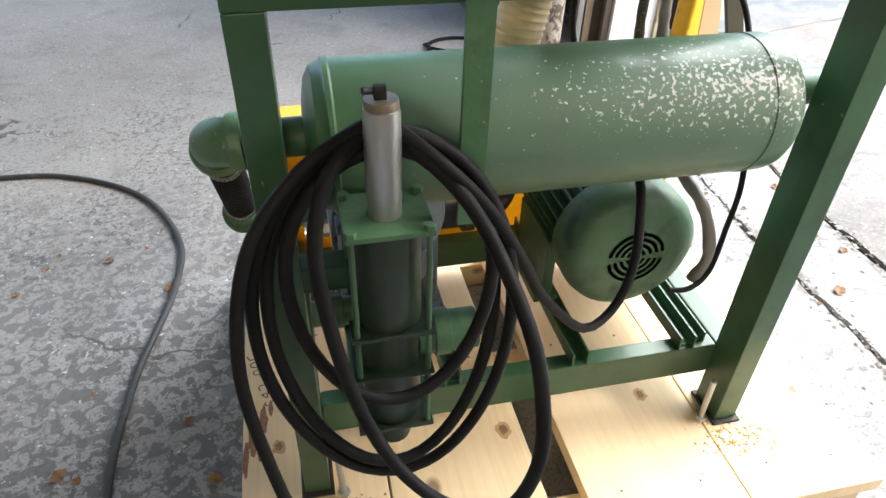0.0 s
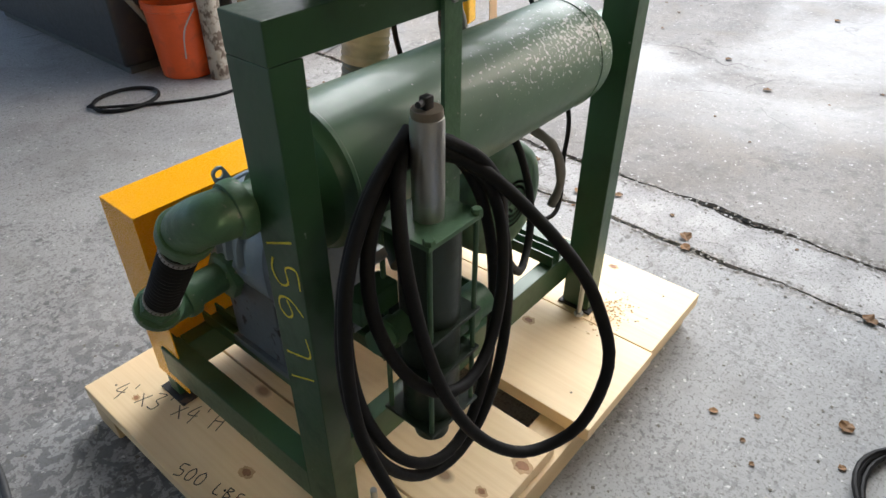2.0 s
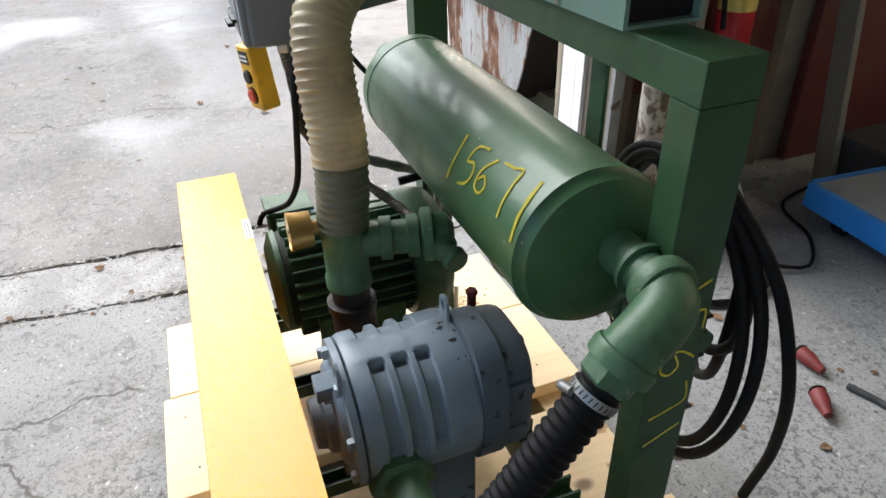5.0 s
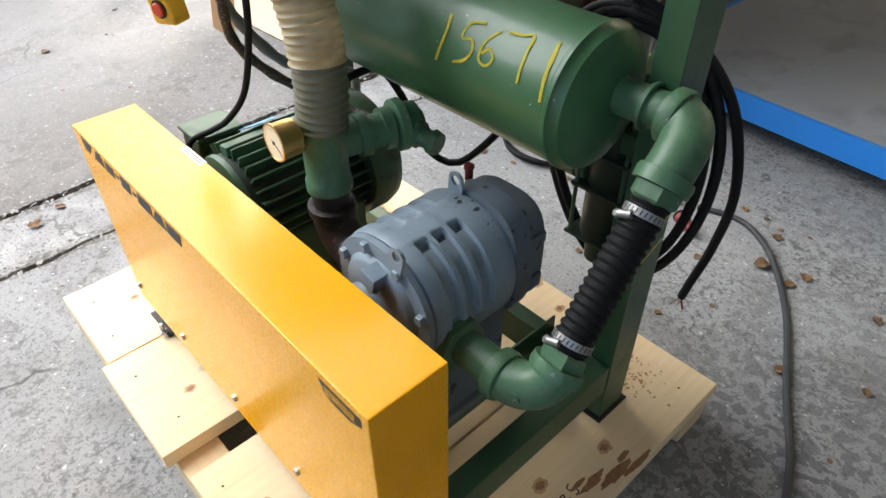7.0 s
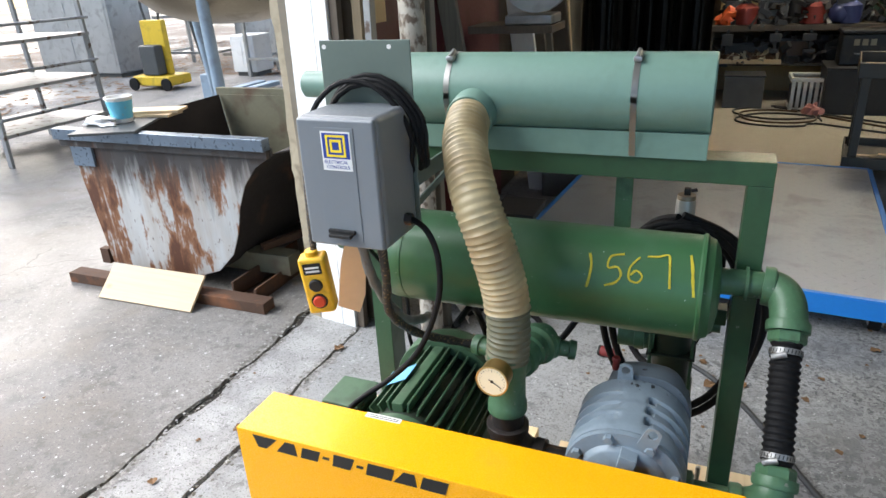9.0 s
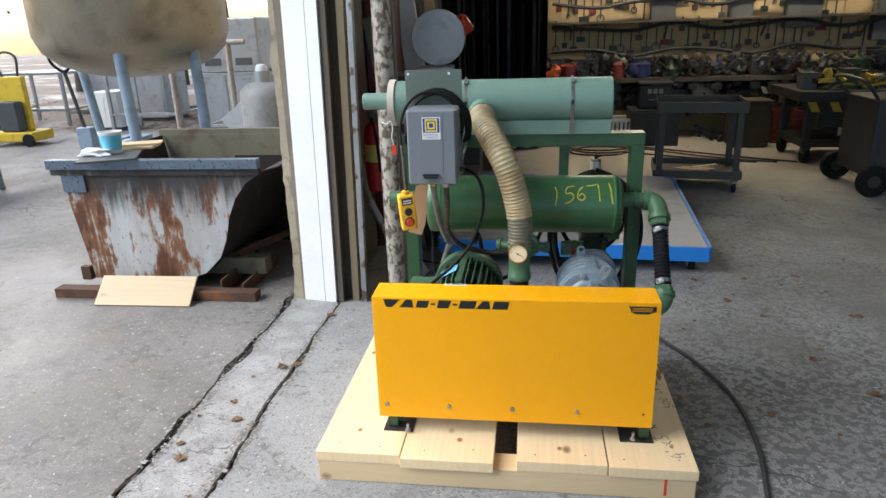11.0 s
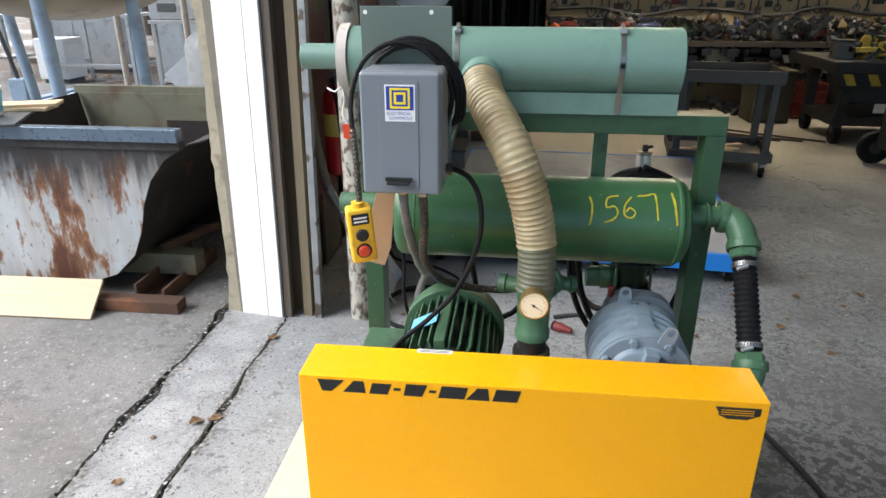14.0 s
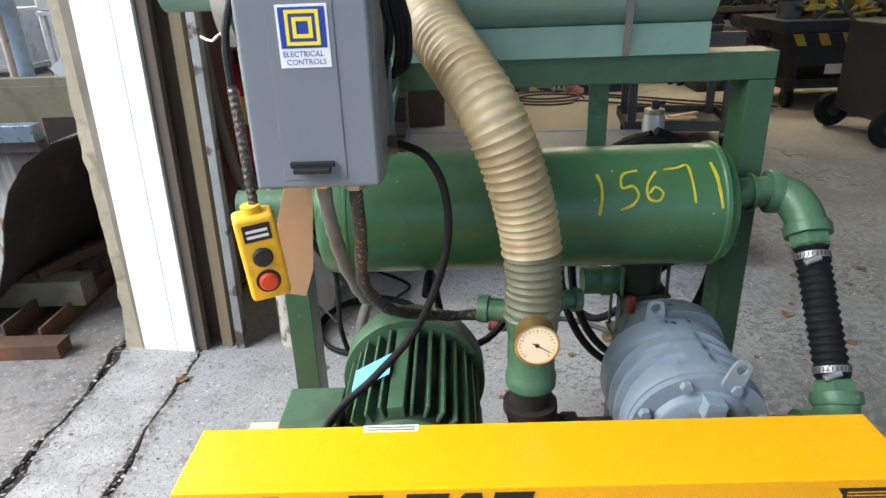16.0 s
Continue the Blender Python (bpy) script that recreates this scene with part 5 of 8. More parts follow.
for c in (HB + HD * 0.020, HT - HD * 0.020):
    cl = part("hose_clamp", lathe(c - HD * 0.0055, HD, [(0, 0.027), (0, 0.0293), (0.011, 0.0293), (0.011, 0.027)], 36, caps=False), CLAMP, dhose, "bright worm-drive clamp")
    w, u, v = frame_of(HD)
    slots = bmesh.new()
    for k in range(28):
        a = 2 * math.pi * k / 28
        d = u * math.cos(a) + v * math.sin(a)
        side = HD.cross(d)
        q = [slots.verts.new(c + d * 0.0295 + HD * h * 0.0036 + side * (g * 0.0009 + 0.0006 * h)) for h, g in ((-1, -1), (1, -1), (1, 1), (-1, 1))]
        slots.faces.new(q)
    part("worm_slots", slots, BLACK_PAINT, cl, "dark row of slots", smooth=False)
    base = c + Vector((-0.012, -0.027, 0.008))
    part("screw_housing", join(rod(base - Vector((0.009, 0.0, 0.004)), base + Vector((0.010, 0.0, 0.004)), 0.0060, 12), hexagon(base - Vector((0.009, 0, 0.004)), (-1, 0, -0.4), 0.0065, 0.006)), CLAMP, cl)

# ---- electric motor ----
MX, MZ = 0.466, 0.495
motor = thing("electric_motor", (MX, 0.43, 0.304), "green finned electric motor with a round fan cover", "electric motor")
part("stator", lathe((MX, 0.315, MZ), (0, 1, 0), [(0, 0.05), (0, 0.092), (0.012, 0.096), (0.250, 0.096)], 44), MOTOR_SHADE, motor, "green stator, painted dark for the shade between the fins")
for k in range(30):
    a = radians(12 * k)
    if 250 < 12 * k < 290 or k == 8:
        continue
    part("fin", turned(box(0.094, 0.117 + 0.0015 * math.sin(3 * k), 0.330, 0.556, -0.0024, 0.0024, 0.0008, 1), Matrix.Translation((MX, 0, MZ)) @ Matrix.Rotation(-a, 4, "Y")), GREEN_MOTOR, motor, smooth=False)
part("smooth_band", turned(box(0.094, 0.1165, 0.326, 0.556, -0.0125, 0.0125, 0.003), Matrix.Translation((MX, 0, MZ)) @ Matrix.Rotation(radians(-96), 4, "Y")), GREEN_MOTOR, motor)
part("fan_cover", lathe((MX, 0.557, MZ), (0, 1, 0), [(0, 0.110), (0, 0.1285), (0.004, 0.130), (0.050, 0.130), (0.070, 0.124), (0.082, 0.108), (0.088, 0.085), (0.090, 0.02)], 48), GREEN_MOTOR, motor)
part("end_bell", lathe((MX, 0.317, MZ), (0, -1, 0), [(0, 0.100), (0.010, 0.098), (0.022, 0.070), (0.024, 0.03)], 40), GREEN_MOTOR, motor)
for r in (0.016, 0.028, 0.040, 0.052):
    for a0, a1 in ((8, 172), (188, 352)) if r > 0.02 else ((10, 80), (100, 170), (190, 260), (280, 350)):
        pts = [(MX + r * math.cos(radians(a)), MZ + r * math.sin(radians(a))) for a in range(a0, a1 + 1, 6)]
        bm = bmesh.new()
        prev = None
        for x, z in pts:
            d = Vector((x - MX, 0, z - MZ)).normalized() * 0.0032
            row = [bm.verts.new((x + d.x, 0.6476, z + d.z)), bm.verts.new((x - d.x, 0.6476, z - d.z))]
            if prev:
                bm.faces.new((prev[0], prev[1], row[1], row[0]))
            prev = row
        bmesh.ops.solidify(bm, geom=list(bm.faces), thickness=0.0007)
        part("grille_slot", bm, BLACK_PAINT, motor)
tbox = part("terminal_box", box(0.284, 0.366, 0.318, 0.410, 0.490, 0.578, 0.012, 3), GREEN_MOTOR, motor)
part("lid", box(0.281, 0.369, 0.315, 0.413, 0.5785, 0.588, 0.004, 3), GREEN_MOTOR, tbox)
for x in (MX - 0.130, MX + 0.087):
    part("foot", box(x - 0.005, x + 0.048, 0.36, 0.53, 0.3045, 0.320, 0.002), GREEN_MOTOR, motor)
    part("foot_web", box(x + 0.012, x + 0.034, 0.36, 0.53, 0.3195, 0.46, 0.003), GREEN_MOTOR, motor)
part("data_plate", turned(box(-0.035, 0.035, -0.03, 0.03, 0, 0.0008, 0), Matrix.Translation((MX, 0.43, MZ)) @ Matrix.Rotation(radians(-28), 4, "Y") @ Matrix.Translation((0, 0, 0.1205))), surface("pale_blue_label", (0.14, 0.40, 0.62), 0.4, var=0.3, scale=30, bump=0), motor, "pale blue data plate")

# ---- dump valve on the back with the cable on its rod ----
valve = thing("vacuum_valve", (0.945, 0.815, 0.40), "upright green valve cylinder with tie rods and a square top plate", "valve")
VX, VY = 0.946, 0.812
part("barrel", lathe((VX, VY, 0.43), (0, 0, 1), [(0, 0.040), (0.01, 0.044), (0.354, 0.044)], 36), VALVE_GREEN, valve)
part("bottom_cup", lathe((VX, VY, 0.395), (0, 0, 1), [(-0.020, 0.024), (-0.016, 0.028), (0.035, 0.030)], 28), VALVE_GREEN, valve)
part("top_plate", box(VX - 0.054, VX + 0.054, VY - 0.050, VY + 0.048, 0.7845, 0.7925, 0.0015), GREEN_PIPE, valve)
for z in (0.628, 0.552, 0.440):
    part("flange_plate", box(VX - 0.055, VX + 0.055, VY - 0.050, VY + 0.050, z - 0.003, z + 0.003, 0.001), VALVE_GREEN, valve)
for dx in (-0.047, 0.047):
    for dy in (-0.042, 0.042):
        part("tie_rod", rod((VX + dx, VY + dy, 0.437), (VX + dx, VY + dy, 0.7843), 0.004, 10), GREEN_MOTOR, valve)
        part("nut", hexagon((VX + dx, VY + dy, 0.7926), (0, 0, 1), 0.008, 0.007), GREEN_PIPE, valve)
part("side_pipe", lathe((VX - 0.040, VY - 0.005, 0.575), (-1, 0, 0), [(0, 0.030), (0.022, 0.030), (0.023, 0.034), (0.045, 0.034), (0.046, 0.030), (0.085, 0.030)], 26), GREEN_PIPE, valve)
part("side_stub", lathe((VX + 0.040, VY - 0.010, 0.634), (1, 0, 0), [(0, 0.019), (0.020, 0.019), (0.021, 0.023), (0.036, 0.023), (0.037, 0.018), (0.062, 0.018)], 22), GREEN_PIPE, valve)
part("tank_pipe", rod((VX, VY - 0.04, 0.70), (VX - 0.03, RY + 0.06, 0.735), 0.026, 22), GREEN, valve)
part("side_bracket", box(0.985, 1.056, 0.752, 0.790, 0.66, 0.70, 0.003), GREEN, valve)
ram = part("ram", lathe((VX, VY, 0.7927), (0, 0, 1), [(0, 0.0205), (0.024, 0.0205), (0.025, 0.0215), (0.130, 0.0215), (0.138, 0.0205), (0.139, 0.017)], 32), STEEL, valve, "bright turned steel cylinder")
part("cap", lathe((VX, VY, 0.9310), (0, 0, 1), [(0, 0.0195), (0.005, 0.020), (0.010, 0.019)], 28), COPPER, ram, "brown copper cap")
part("fitting", join(box(VX - 0.006, VX + 0.008, VY - 0.006, VY + 0.006, 0.9405, 0.957, 0.002), rod((VX + 0.006, VY, 0.950), (VX + 0.020, VY + 0.004, 0.952), 0.004, 10)), BLACK_PAINT, ram, "small black air fitting")
part("loose_bolt", hexagon((1.014, 0.792, 0.765), (1, 0, 0), 0.011, 0.03), ZINC, valve)

moved(valve, (0, 0.020, -0.014))

# heavy cable coiled over the ram
coil = thing("cable_coil", (0.95, 0.80, 0.86), "heavy black rubber cable hung in loops over the steel cylinder", "cable")


def loop(cx, a, zt, zb, yt, yb, ph=0.0, lean=0.0):
    pts = []
    for k in range(20):
        t = 2 * math.pi * k / 20
        z = (zt + zb) / 2 + (zt - zb) / 2 * math.cos(t)
        x = cx + a * math.sin(t) * (1 + 0.10 * math.cos(t)) + lean * (1 - math.cos(t)) / 2
        y = yt + (yb - yt) * ((1 - math.cos(t)) / 2) ** 0.6 + 0.006 * math.sin(2 * t + ph)
        pts.append((x, y, z))
    return pts


for cx, a, zt, zb, yt, yb, ph, lean in ((0.948, 0.173, 0.872, 0.310, 0.800, 0.872, 0.0, 0.0), (0.950, 0.152, 0.866, 0.335, 0.790, 0.866, 1.0, 0.0), (0.942, 0.130, 0.850, 0.520, 0.796, 0.898, 2.1, 0.0)):
    part("loop", cable(loop(cx, a, zt, zb, yt, yb, ph, lean), 0.0092, 10, 0.02, True), RUBBER, coil)
part("loop", cable([(0.945, 0.800, 0.874), (0.888, 0.838, 0.842), (0.839, 0.883, 0.786), (0.800, 0.970, 0.692), (0.791, 1.018, 0.618), (0.797, 1.049, 0.533), (0.826, 1.035, 0.418), (0.885, 0.991, 0.376), (0.945, 0.959, 0.419),
                    (0.990, 0.925, 0.499), (1.021, 0.897, 0.620), (1.034, 0.873, 0.764), (1.008, 0.840, 0.845), (0.955, 0.800, 0.876)], 0.0095, 12, 0.02), RUBBER, coil)
part("lead", cable([(0.935, 0.802, 0.884), (0.880, 0.850, 0.850), (0.817, 0.850, 0.776), (0.756, 0.820, 0.668), (0.699, 0.790, 0.559), (0.612, 0.766, 0.458), (0.552, 0.742, 0.464), (0.520, 0.725, 0.523), (0.508, 0.700, 0.600), (0.500, 0.650, 0.672), (0.495, 0.56, 0.672)], 0.008, 10), RUBBER, coil)
part("tail", cable([(0.944, 0.800, 0.890), (1.040, 0.825, 0.842), (1.114, 0.852, 0.749), (1.144, 0.888, 0.595), (1.121, 0.935, 0.431), (1.096, 0.950, 0.315), (1.088, 0.950, 0.270)], 0.0088, 10), RUBBER, coil)

for k, dx in enumerate((-0.006, 0.0, 0.006)):
    part("bare_wire", cable([(1.088, 0.950, 0.272), (1.086 + dx, 0.951, 0.255), (1.083 + 2.2 * dx, 0.953 + 0.4 * dx, 0.236)], 0.0022, 6, 0.01), (COPPER, WHITE, DULL_RED)[k], coil, "stripped wire at the cable's end")

GREY_CONDUIT = surface("grey_conduit_plastic", (0.17, 0.165, 0.15), 0.5, var=0.2, scale=12, bump=0.1, dirt=0.4)
# wiring from the starter box
for name, label, r, mat, pts in (
        ("conduit", "grey flexible conduit from starter box to motor", 0.0105, GREY_CONDUIT, [(0.370, 0.399, 0.924), (0.374, 0.409, 0.86), (0.382, 0.445, 0.78), (0.396, 0.505, 0.70), (0.398, 0.59, 0.655), (0.378, 0.675, 0.610), (0.352, 0.690, 0.52), (0.360, 0.678, 0.455)]),
        ("braided_conduit", "braided flexible conduit below the starter box", 0.0092, BRAID, [(0.413, 0.399, 0.920), (0.415, 0.402, 0.85), (0.412, 0.41, 0.77), (0.440, 0.46, 0.70), (0.49, 0.52, 0.655), (0.55, 0.555, 0.632), (0.62, 0.56, 0.635), (0.672, 0.56, 0.65)]),
        ("motor_cable", "black cable from starter box down to the motor", 0.0058, RUBBER, [(0.474, 0.419, 0.974), (0.512, 0.400, 0.960), (0.536, 0.388, 0.910), (0.534, 0.380, 0.825), (0.490, 0.374, 0.715), (0.424, 0.362, 0.640), (0.378, 0.345, 0.605), (0.352, 0.312, 0.585), (0.346, 0.300, 0.560)]),
        ("floor_lead", "thin black lead hanging beside the stand", 0.005, RUBBER, [(0.314, 0.484, 0.945), (0.290, 0.54, 0.86), (0.318, 0.665, 0.68), (0.318, 0.672, 0.55), (0.335, 0.685, 0.47), (0.375, 0.697, 0.448), (0.41, 0.69, 0.445)])):
    pth = spline(pts, 0.008)
    rr = (lambda s, r=r: r * (1 + 0.10 * math.sin(2 * math.pi * s / 0.010))) if "conduit" in name else r
    o = sweep(pth, rr, 12)
    solo(name, o, mat, pts[-1], label, "conduit" if "conduit" in name else "cable")

wt_ = thing("wire_tie", (0.185, 0.66, 1.06), "twisted white wire with a small red tag on the silencer", "wire")
part("wire", cable([(0.150, 0.640, 1.105), (0.170, 0.632, 1.098), (0.186, 0.630, 1.110), (0.192, 0.632, 1.085), (0.186, 0.636, 1.05), (0.192, 0.64, 1.02)], 0.0022, 6, 0.01), WHITE, wt_)
part("tag", box(0.184, 0.200, 0.634, 0.636, 0.985, 1.02, 0), RED, wt_, "small red tag")
# paper tag hanging behind the pendant
tag = solo("paper_tag", plate([(-0.028, -0.085), (0.020, -0.095), (0.030, -0.05), (0.024, 0.09), (-0.016, 0.085), (-0.026, 0.02)], 0.0012, pose(0.306, 0.455, 0.825, 90, 8, 20)), surface("brown_card", (0.52, 0.34, 0.19), 0.7, var=0.15, bump=0.1), (0.300, 0.40, 0.90), "creased brown card tag hanging below the starter box", "tag")


# ---- hoses and clutter on the floor ----
solo("floor_hose", cable([(0.80, 1.62, 0.009), (0.93, 1.65, 0.009), (1.06, 1.565, 0.009), (1.20, 1.37, 0.009), (1.32, 1.12, 0.009), (1.42, 0.92, 0.009), (1.50, 0.62, 0.009), (1.49, 0.30, 0.009), (1.43, -0.02, 0.009), (1.44, -0.26, 0.009), (1.58, -0.53, 0.009), (1.83, -0.70, 0.009), (2.10, -0.74, 0.009), (2.7, -0.72, 0.009)], 0.0088, 10, 0.03), CORD, (1.45, 0, 0), "grey hose lying across the floor", "hose")
fc = [(0.235 + 0.185 * math.cos(t) * (1 - 0.04 * math.sin(t * 0.37)), 1.635 + 0.205 * math.sin(t) * (1 + 0.05 * math.cos(t * 0.29)), 0.008 + 0.004 * (t / 6.3) + 0.002 * math.sin(3 * t)) for t in [0.35 * k for k in range(76)]]
fc += [(0.36, 1.95, 0.014), (0.22, 2.1, 0.010), (0.0, 2.2, 0.008), (-0.08, 2.5, 0.008)]
solo("floor_cable_coil", cable(fc, 0.0062, 8, 0.03), RUBBER, (0.23, 1.70, 0), "grey cable coiled loosely on the floor", "cable")

# ---- yard: steel tipping skip and what lies on it ----


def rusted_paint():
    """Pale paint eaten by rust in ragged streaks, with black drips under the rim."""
    m = bpy.data.materials.new("rusted_pale_paint")
    m.use_nodes = True
    t = m.node_tree
    n, link = t.nodes, t.links.new
    p = n["Principled BSDF"]
    tc = n.new("ShaderNodeTexCoord")
    sep = n.new("ShaderNodeSeparateXYZ")
    link(tc.outputs["Object"], sep.inputs[0])

    def tex(s, tall, detail=9.0, dist=0.0):
        mp = n.new("ShaderNodeMapping")
        mp.inputs["Scale"].default_value = (1, 1, tall)
        link(tc.outputs["Object"], mp.inputs["Vector"])
        q = n.new("ShaderNodeTexNoise")
        q.inputs["Scale"].default_value, q.inputs["Detail"].default_value, q.inputs["Distortion"].default_value, q.inputs["Roughness"].default_value = s, detail, dist, 0.62
        link(mp.outputs[0], q.inputs["Vector"])
        return q.outputs["Fac"]

    def calc(op, a, b):
        q = n.new("ShaderNodeMath")
        q.operation = op
        for sock, val in zip(q.inputs, (a, b)):
            if isinstance(val, (int, float)):
                sock.default_value = val
            else:
                link(val, sock)
        return q.outputs[0]

    def span(fac, lo, hi):
        q = n.new("ShaderNodeMapRange")
        q.inputs[1].default_value, q.inputs[2].default_value = lo, hi
        link(fac, q.inputs[0])
        return q.outputs[0]

    def mix(fac, a, b):
        q = n.new("ShaderNodeMix")
        q.data_type = "RGBA"
        for sock, val in ((q.inputs[0], fac), (q.inputs[6], a), (q.inputs[7], b)):
            if isinstance(val, tuple):
                sock.default_value = (*val, 1)
            else:
                link(val, sock)
        return q.outputs[2]

    eaten = calc("ADD", tex(6.0, 0.55), calc("MULTIPLY", calc("SUBTRACT", tex(30.0, 0.16), 0.5), 0.45))
    col = mix(span(tex(2.0, 0.6), 0.35, 0.7), (0.58, 0.57, 0.54), (0.42, 0.45, 0.46))
    col = mix(calc("MULTIPLY", span(tex(9.0, 0.12), 0.42, 0.70), 0.65), col, (0.33, 0.24, 0.16))
    col = mix(span(eaten, 0.490, 0.55), col, (0.25, 0.115, 0.052))
    col = mix(span(eaten, 0.55, 0.64), col, (0.105, 0.038, 0.017))
    col = mix(calc("MULTIPLY", span(tex(40.0, 0.5), 0.60, 0.66), 0.7), col, (0.09, 0.04, 0.02))
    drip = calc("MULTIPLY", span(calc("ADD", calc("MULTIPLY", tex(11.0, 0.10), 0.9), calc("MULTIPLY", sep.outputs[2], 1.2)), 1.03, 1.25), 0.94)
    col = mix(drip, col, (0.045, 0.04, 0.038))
    link(col, p.inputs["Base Color"])
    p.inputs["Roughness"].default_value = 0.7
    b = n.new("ShaderNodeBump")
    b.inputs["Strength"].default_value, b.inputs["Distance"].default_value = 0.5, 0.003
    link(eaten, b.inputs["Height"])
    link(b.outputs[0], p.inputs["Normal"])
    return m


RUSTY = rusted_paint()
# rust colour taken near black, with the shade of enclosed spaces painted in
SHADE_RUST = surface("shade_dark_rust", (0.022, 0.017, 0.014), 0.9, var=0.4, scale=5, fine=50, bump=0.5, second=(0.08, 0.035, 0.018), amount=0.4, edge=0.2, spot_scale=7)
RUST = surface("brown_rust", (0.085, 0.045, 0.026), 0.85, var=0.4, scale=6, fine=60, bump=0.6, second=(0.19, 0.075, 0.03), amount=0.5, edge=0.2, spot_scale=9)
OLIVE = surface("dull_olive_steel", (0.16, 0.15, 0.095), 0.6, var=0.35, scale=4, fine=50, bump=0.3, second=(0.10, 0.055, 0.03), amount=0.5, edge=0.2, spot_scale=5, dirt=0.4)
PALE_STEEL = surface("pale_blue_steel", (0.17, 0.22, 0.28), 0.30, metal=0.6, var=0.2, scale=5, fine=60, bump=0.15, dirt=0.5, dirt_colour=(0.12, 0.14, 0.17))
skip = thing("tipping_skip", (-1.35, 2.0, 0), "rusty pale-painted steel tipping skip with a curved chute", "skip")
SKIP = [(-1.90, 0.745), (-1.80, 0.075), (-1.22, 0.075), (-1.10, 0.115), (-1.00, 0.21), (-0.945, 0.33), (-0.915, 0.45), (-0.865, 0.56), (-0.79, 0.65), (-0.69, 0.71), (-0.69, 0.745)]
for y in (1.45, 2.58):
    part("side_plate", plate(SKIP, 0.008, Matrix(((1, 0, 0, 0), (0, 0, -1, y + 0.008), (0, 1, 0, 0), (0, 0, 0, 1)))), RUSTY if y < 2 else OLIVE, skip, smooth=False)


def skip_sheet():
    bm = bmesh.new()
    prev = None
    for x, z in SKIP[:10]:
        row = [bm.verts.new((x, 1.4585, z)), bm.verts.new((x, 2.5715, z))]
        if prev:
            bm.faces.new((prev[0], prev[1], row[1], row[0]))
        prev = row
    lip = [bm.verts.new((-0.60, 1.4585, 0.735)), bm.verts.new((-0.60, 2.5715, 0.735))]
    bm.faces.new((prev[0], prev[1], lip[1], lip[0]))
    bmesh.ops.recalc_face_normals(bm, faces=bm.faces)
    bmesh.ops.solidify(bm, geom=list(bm.faces), thickness=0.006)
    return bm


part("chute_sheet", skip_sheet(), SHADE_RUST, skip, "curved rusty chute sheet, painted dark for the shade under it")
# added plate: paints the enclosed space under the chute dark
part("base_panel", box(-1.30, -0.72, 2.44, 2.449, 0.0, 0.62, 0.001), SHADE_RUST, skip, "added dark plate for the shade behind the chute")
part("rim_tube", box(-1.93, -0.69, 1.395, 1.449, 0.738, 0.792, 0.004), PALE_STEEL, skip, "pale blue steel rim tube")
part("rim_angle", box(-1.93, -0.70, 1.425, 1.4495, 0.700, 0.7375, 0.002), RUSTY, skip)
part("rim_tube", box(-1.93, -0.69, 2.59, 2.63, 0.738, 0.785, 0.004), OLIVE, skip)
part("rim_gusset", box(-1.88, -1.74, 1.435, 1.4495, 0.60, 0.70, 0.002), PALE_STEEL, skip)
for y in (1.31, 2.45):
    part("base_rail", box(-1.98, -0.755, y, y + 0.08, 0.0, 0.055, 0.004), RUST, skip, "rusty base rail")
part("base_block", box(-1.86, -0.80, 1.60, 1.70, 0.056, 0.16, 0.006), OLIVE, skip)
for y in (1.46, 2.4):
    part("rail_lug", box(-1.90, -1.84, y, y + 0.04, 0.0555, 0.14, 0.004), RUST, skip)
part("stop_bar", beam((-0.98, 1.64, 0.175), (-0.70, 2.2, 0.20), 0.035, 0.035, 0.003), RUST, skip)
moved(skip, (-0.065, 0.165, 0))
solo("steel_channel", join(box(-1.06, -0.92, 1.56, 2.1, 0.0, 0.012, 0.002), box(-1.06, -1.048, 1.56, 2.1, 0.0125, 0.095, 0.002), box(-0.932, -0.92, 1.56, 2.1, 0.0125, 0.075, 0.002)), RUST, (-0.99, 1.83, 0), "short rusty steel channel beside the skip", "steel channel")
solo("plywood_offcut", turned(box(-0.282, 0.282, -0.006, 0.006, 0.0, 0.185, 0.001), pose(-1.452, 1.382, 0.004, -48, 0, 1)), PLY, (-1.452, 1.382, 0), "pale plywood offcut leaning against the skip", "board")
solo("black_sheet", turned(box(-0.15, 0.15, -0.27, 0.27, 0.0, 0.012, 0.002), pose(-1.68, 1.73, 0.794, 0, 0, 24)), DARK_GREY, (-1.68, 1.73, 0.793), "dark sheet of steel lying across the skip", "steel sheet")
bucket = thing("plastic_tub", (-1.66, 1.70, 0.807), "small white plastic tub with a blue and brown wrapper", "tub")
part("wall", lathe((-1.66, 1.70, 0.8065), (0, 0, 1), [(0, 0.042), (0.002, 0.045), (0.112, 0.060), (0.114, 0.064), (0.122, 0.064), (0.122, 0.058), (0.010, 0.042)], 32, caps=False), WHITE, bucket)
part("wrapper", lathe((-1.66, 1.70, 0.8065), (0, 0, 1), [(0.020, 0.0485), (0.104, 0.0600)], 32, caps=False), surface("blue_wrapper", (0.15, 0.52, 0.68), 0.45, var=0.2, scale=10, second=(0.55, 0.26, 0.08), amount=0.45, spot_scale=9, bump=0), bucket, "blue wrapper with brown print")


def crumpled(cx, cy, z, rx, ry, h, seed):
    bm = bmesh.new()
    bmesh.ops.create_icosphere(bm, subdivisions=3, radius=1.0)
    for v in bm.verts:
        k = 0.75 + 0.5 * noise.noise(v.co * 2.0 + Vector((seed, 0, 0)))
        v.co = Vector((cx + v.co.x * rx * k, cy + v.co.y * ry * k, z + max(0.0, v.co.z * h * k + h * 0.35)))
    return bm


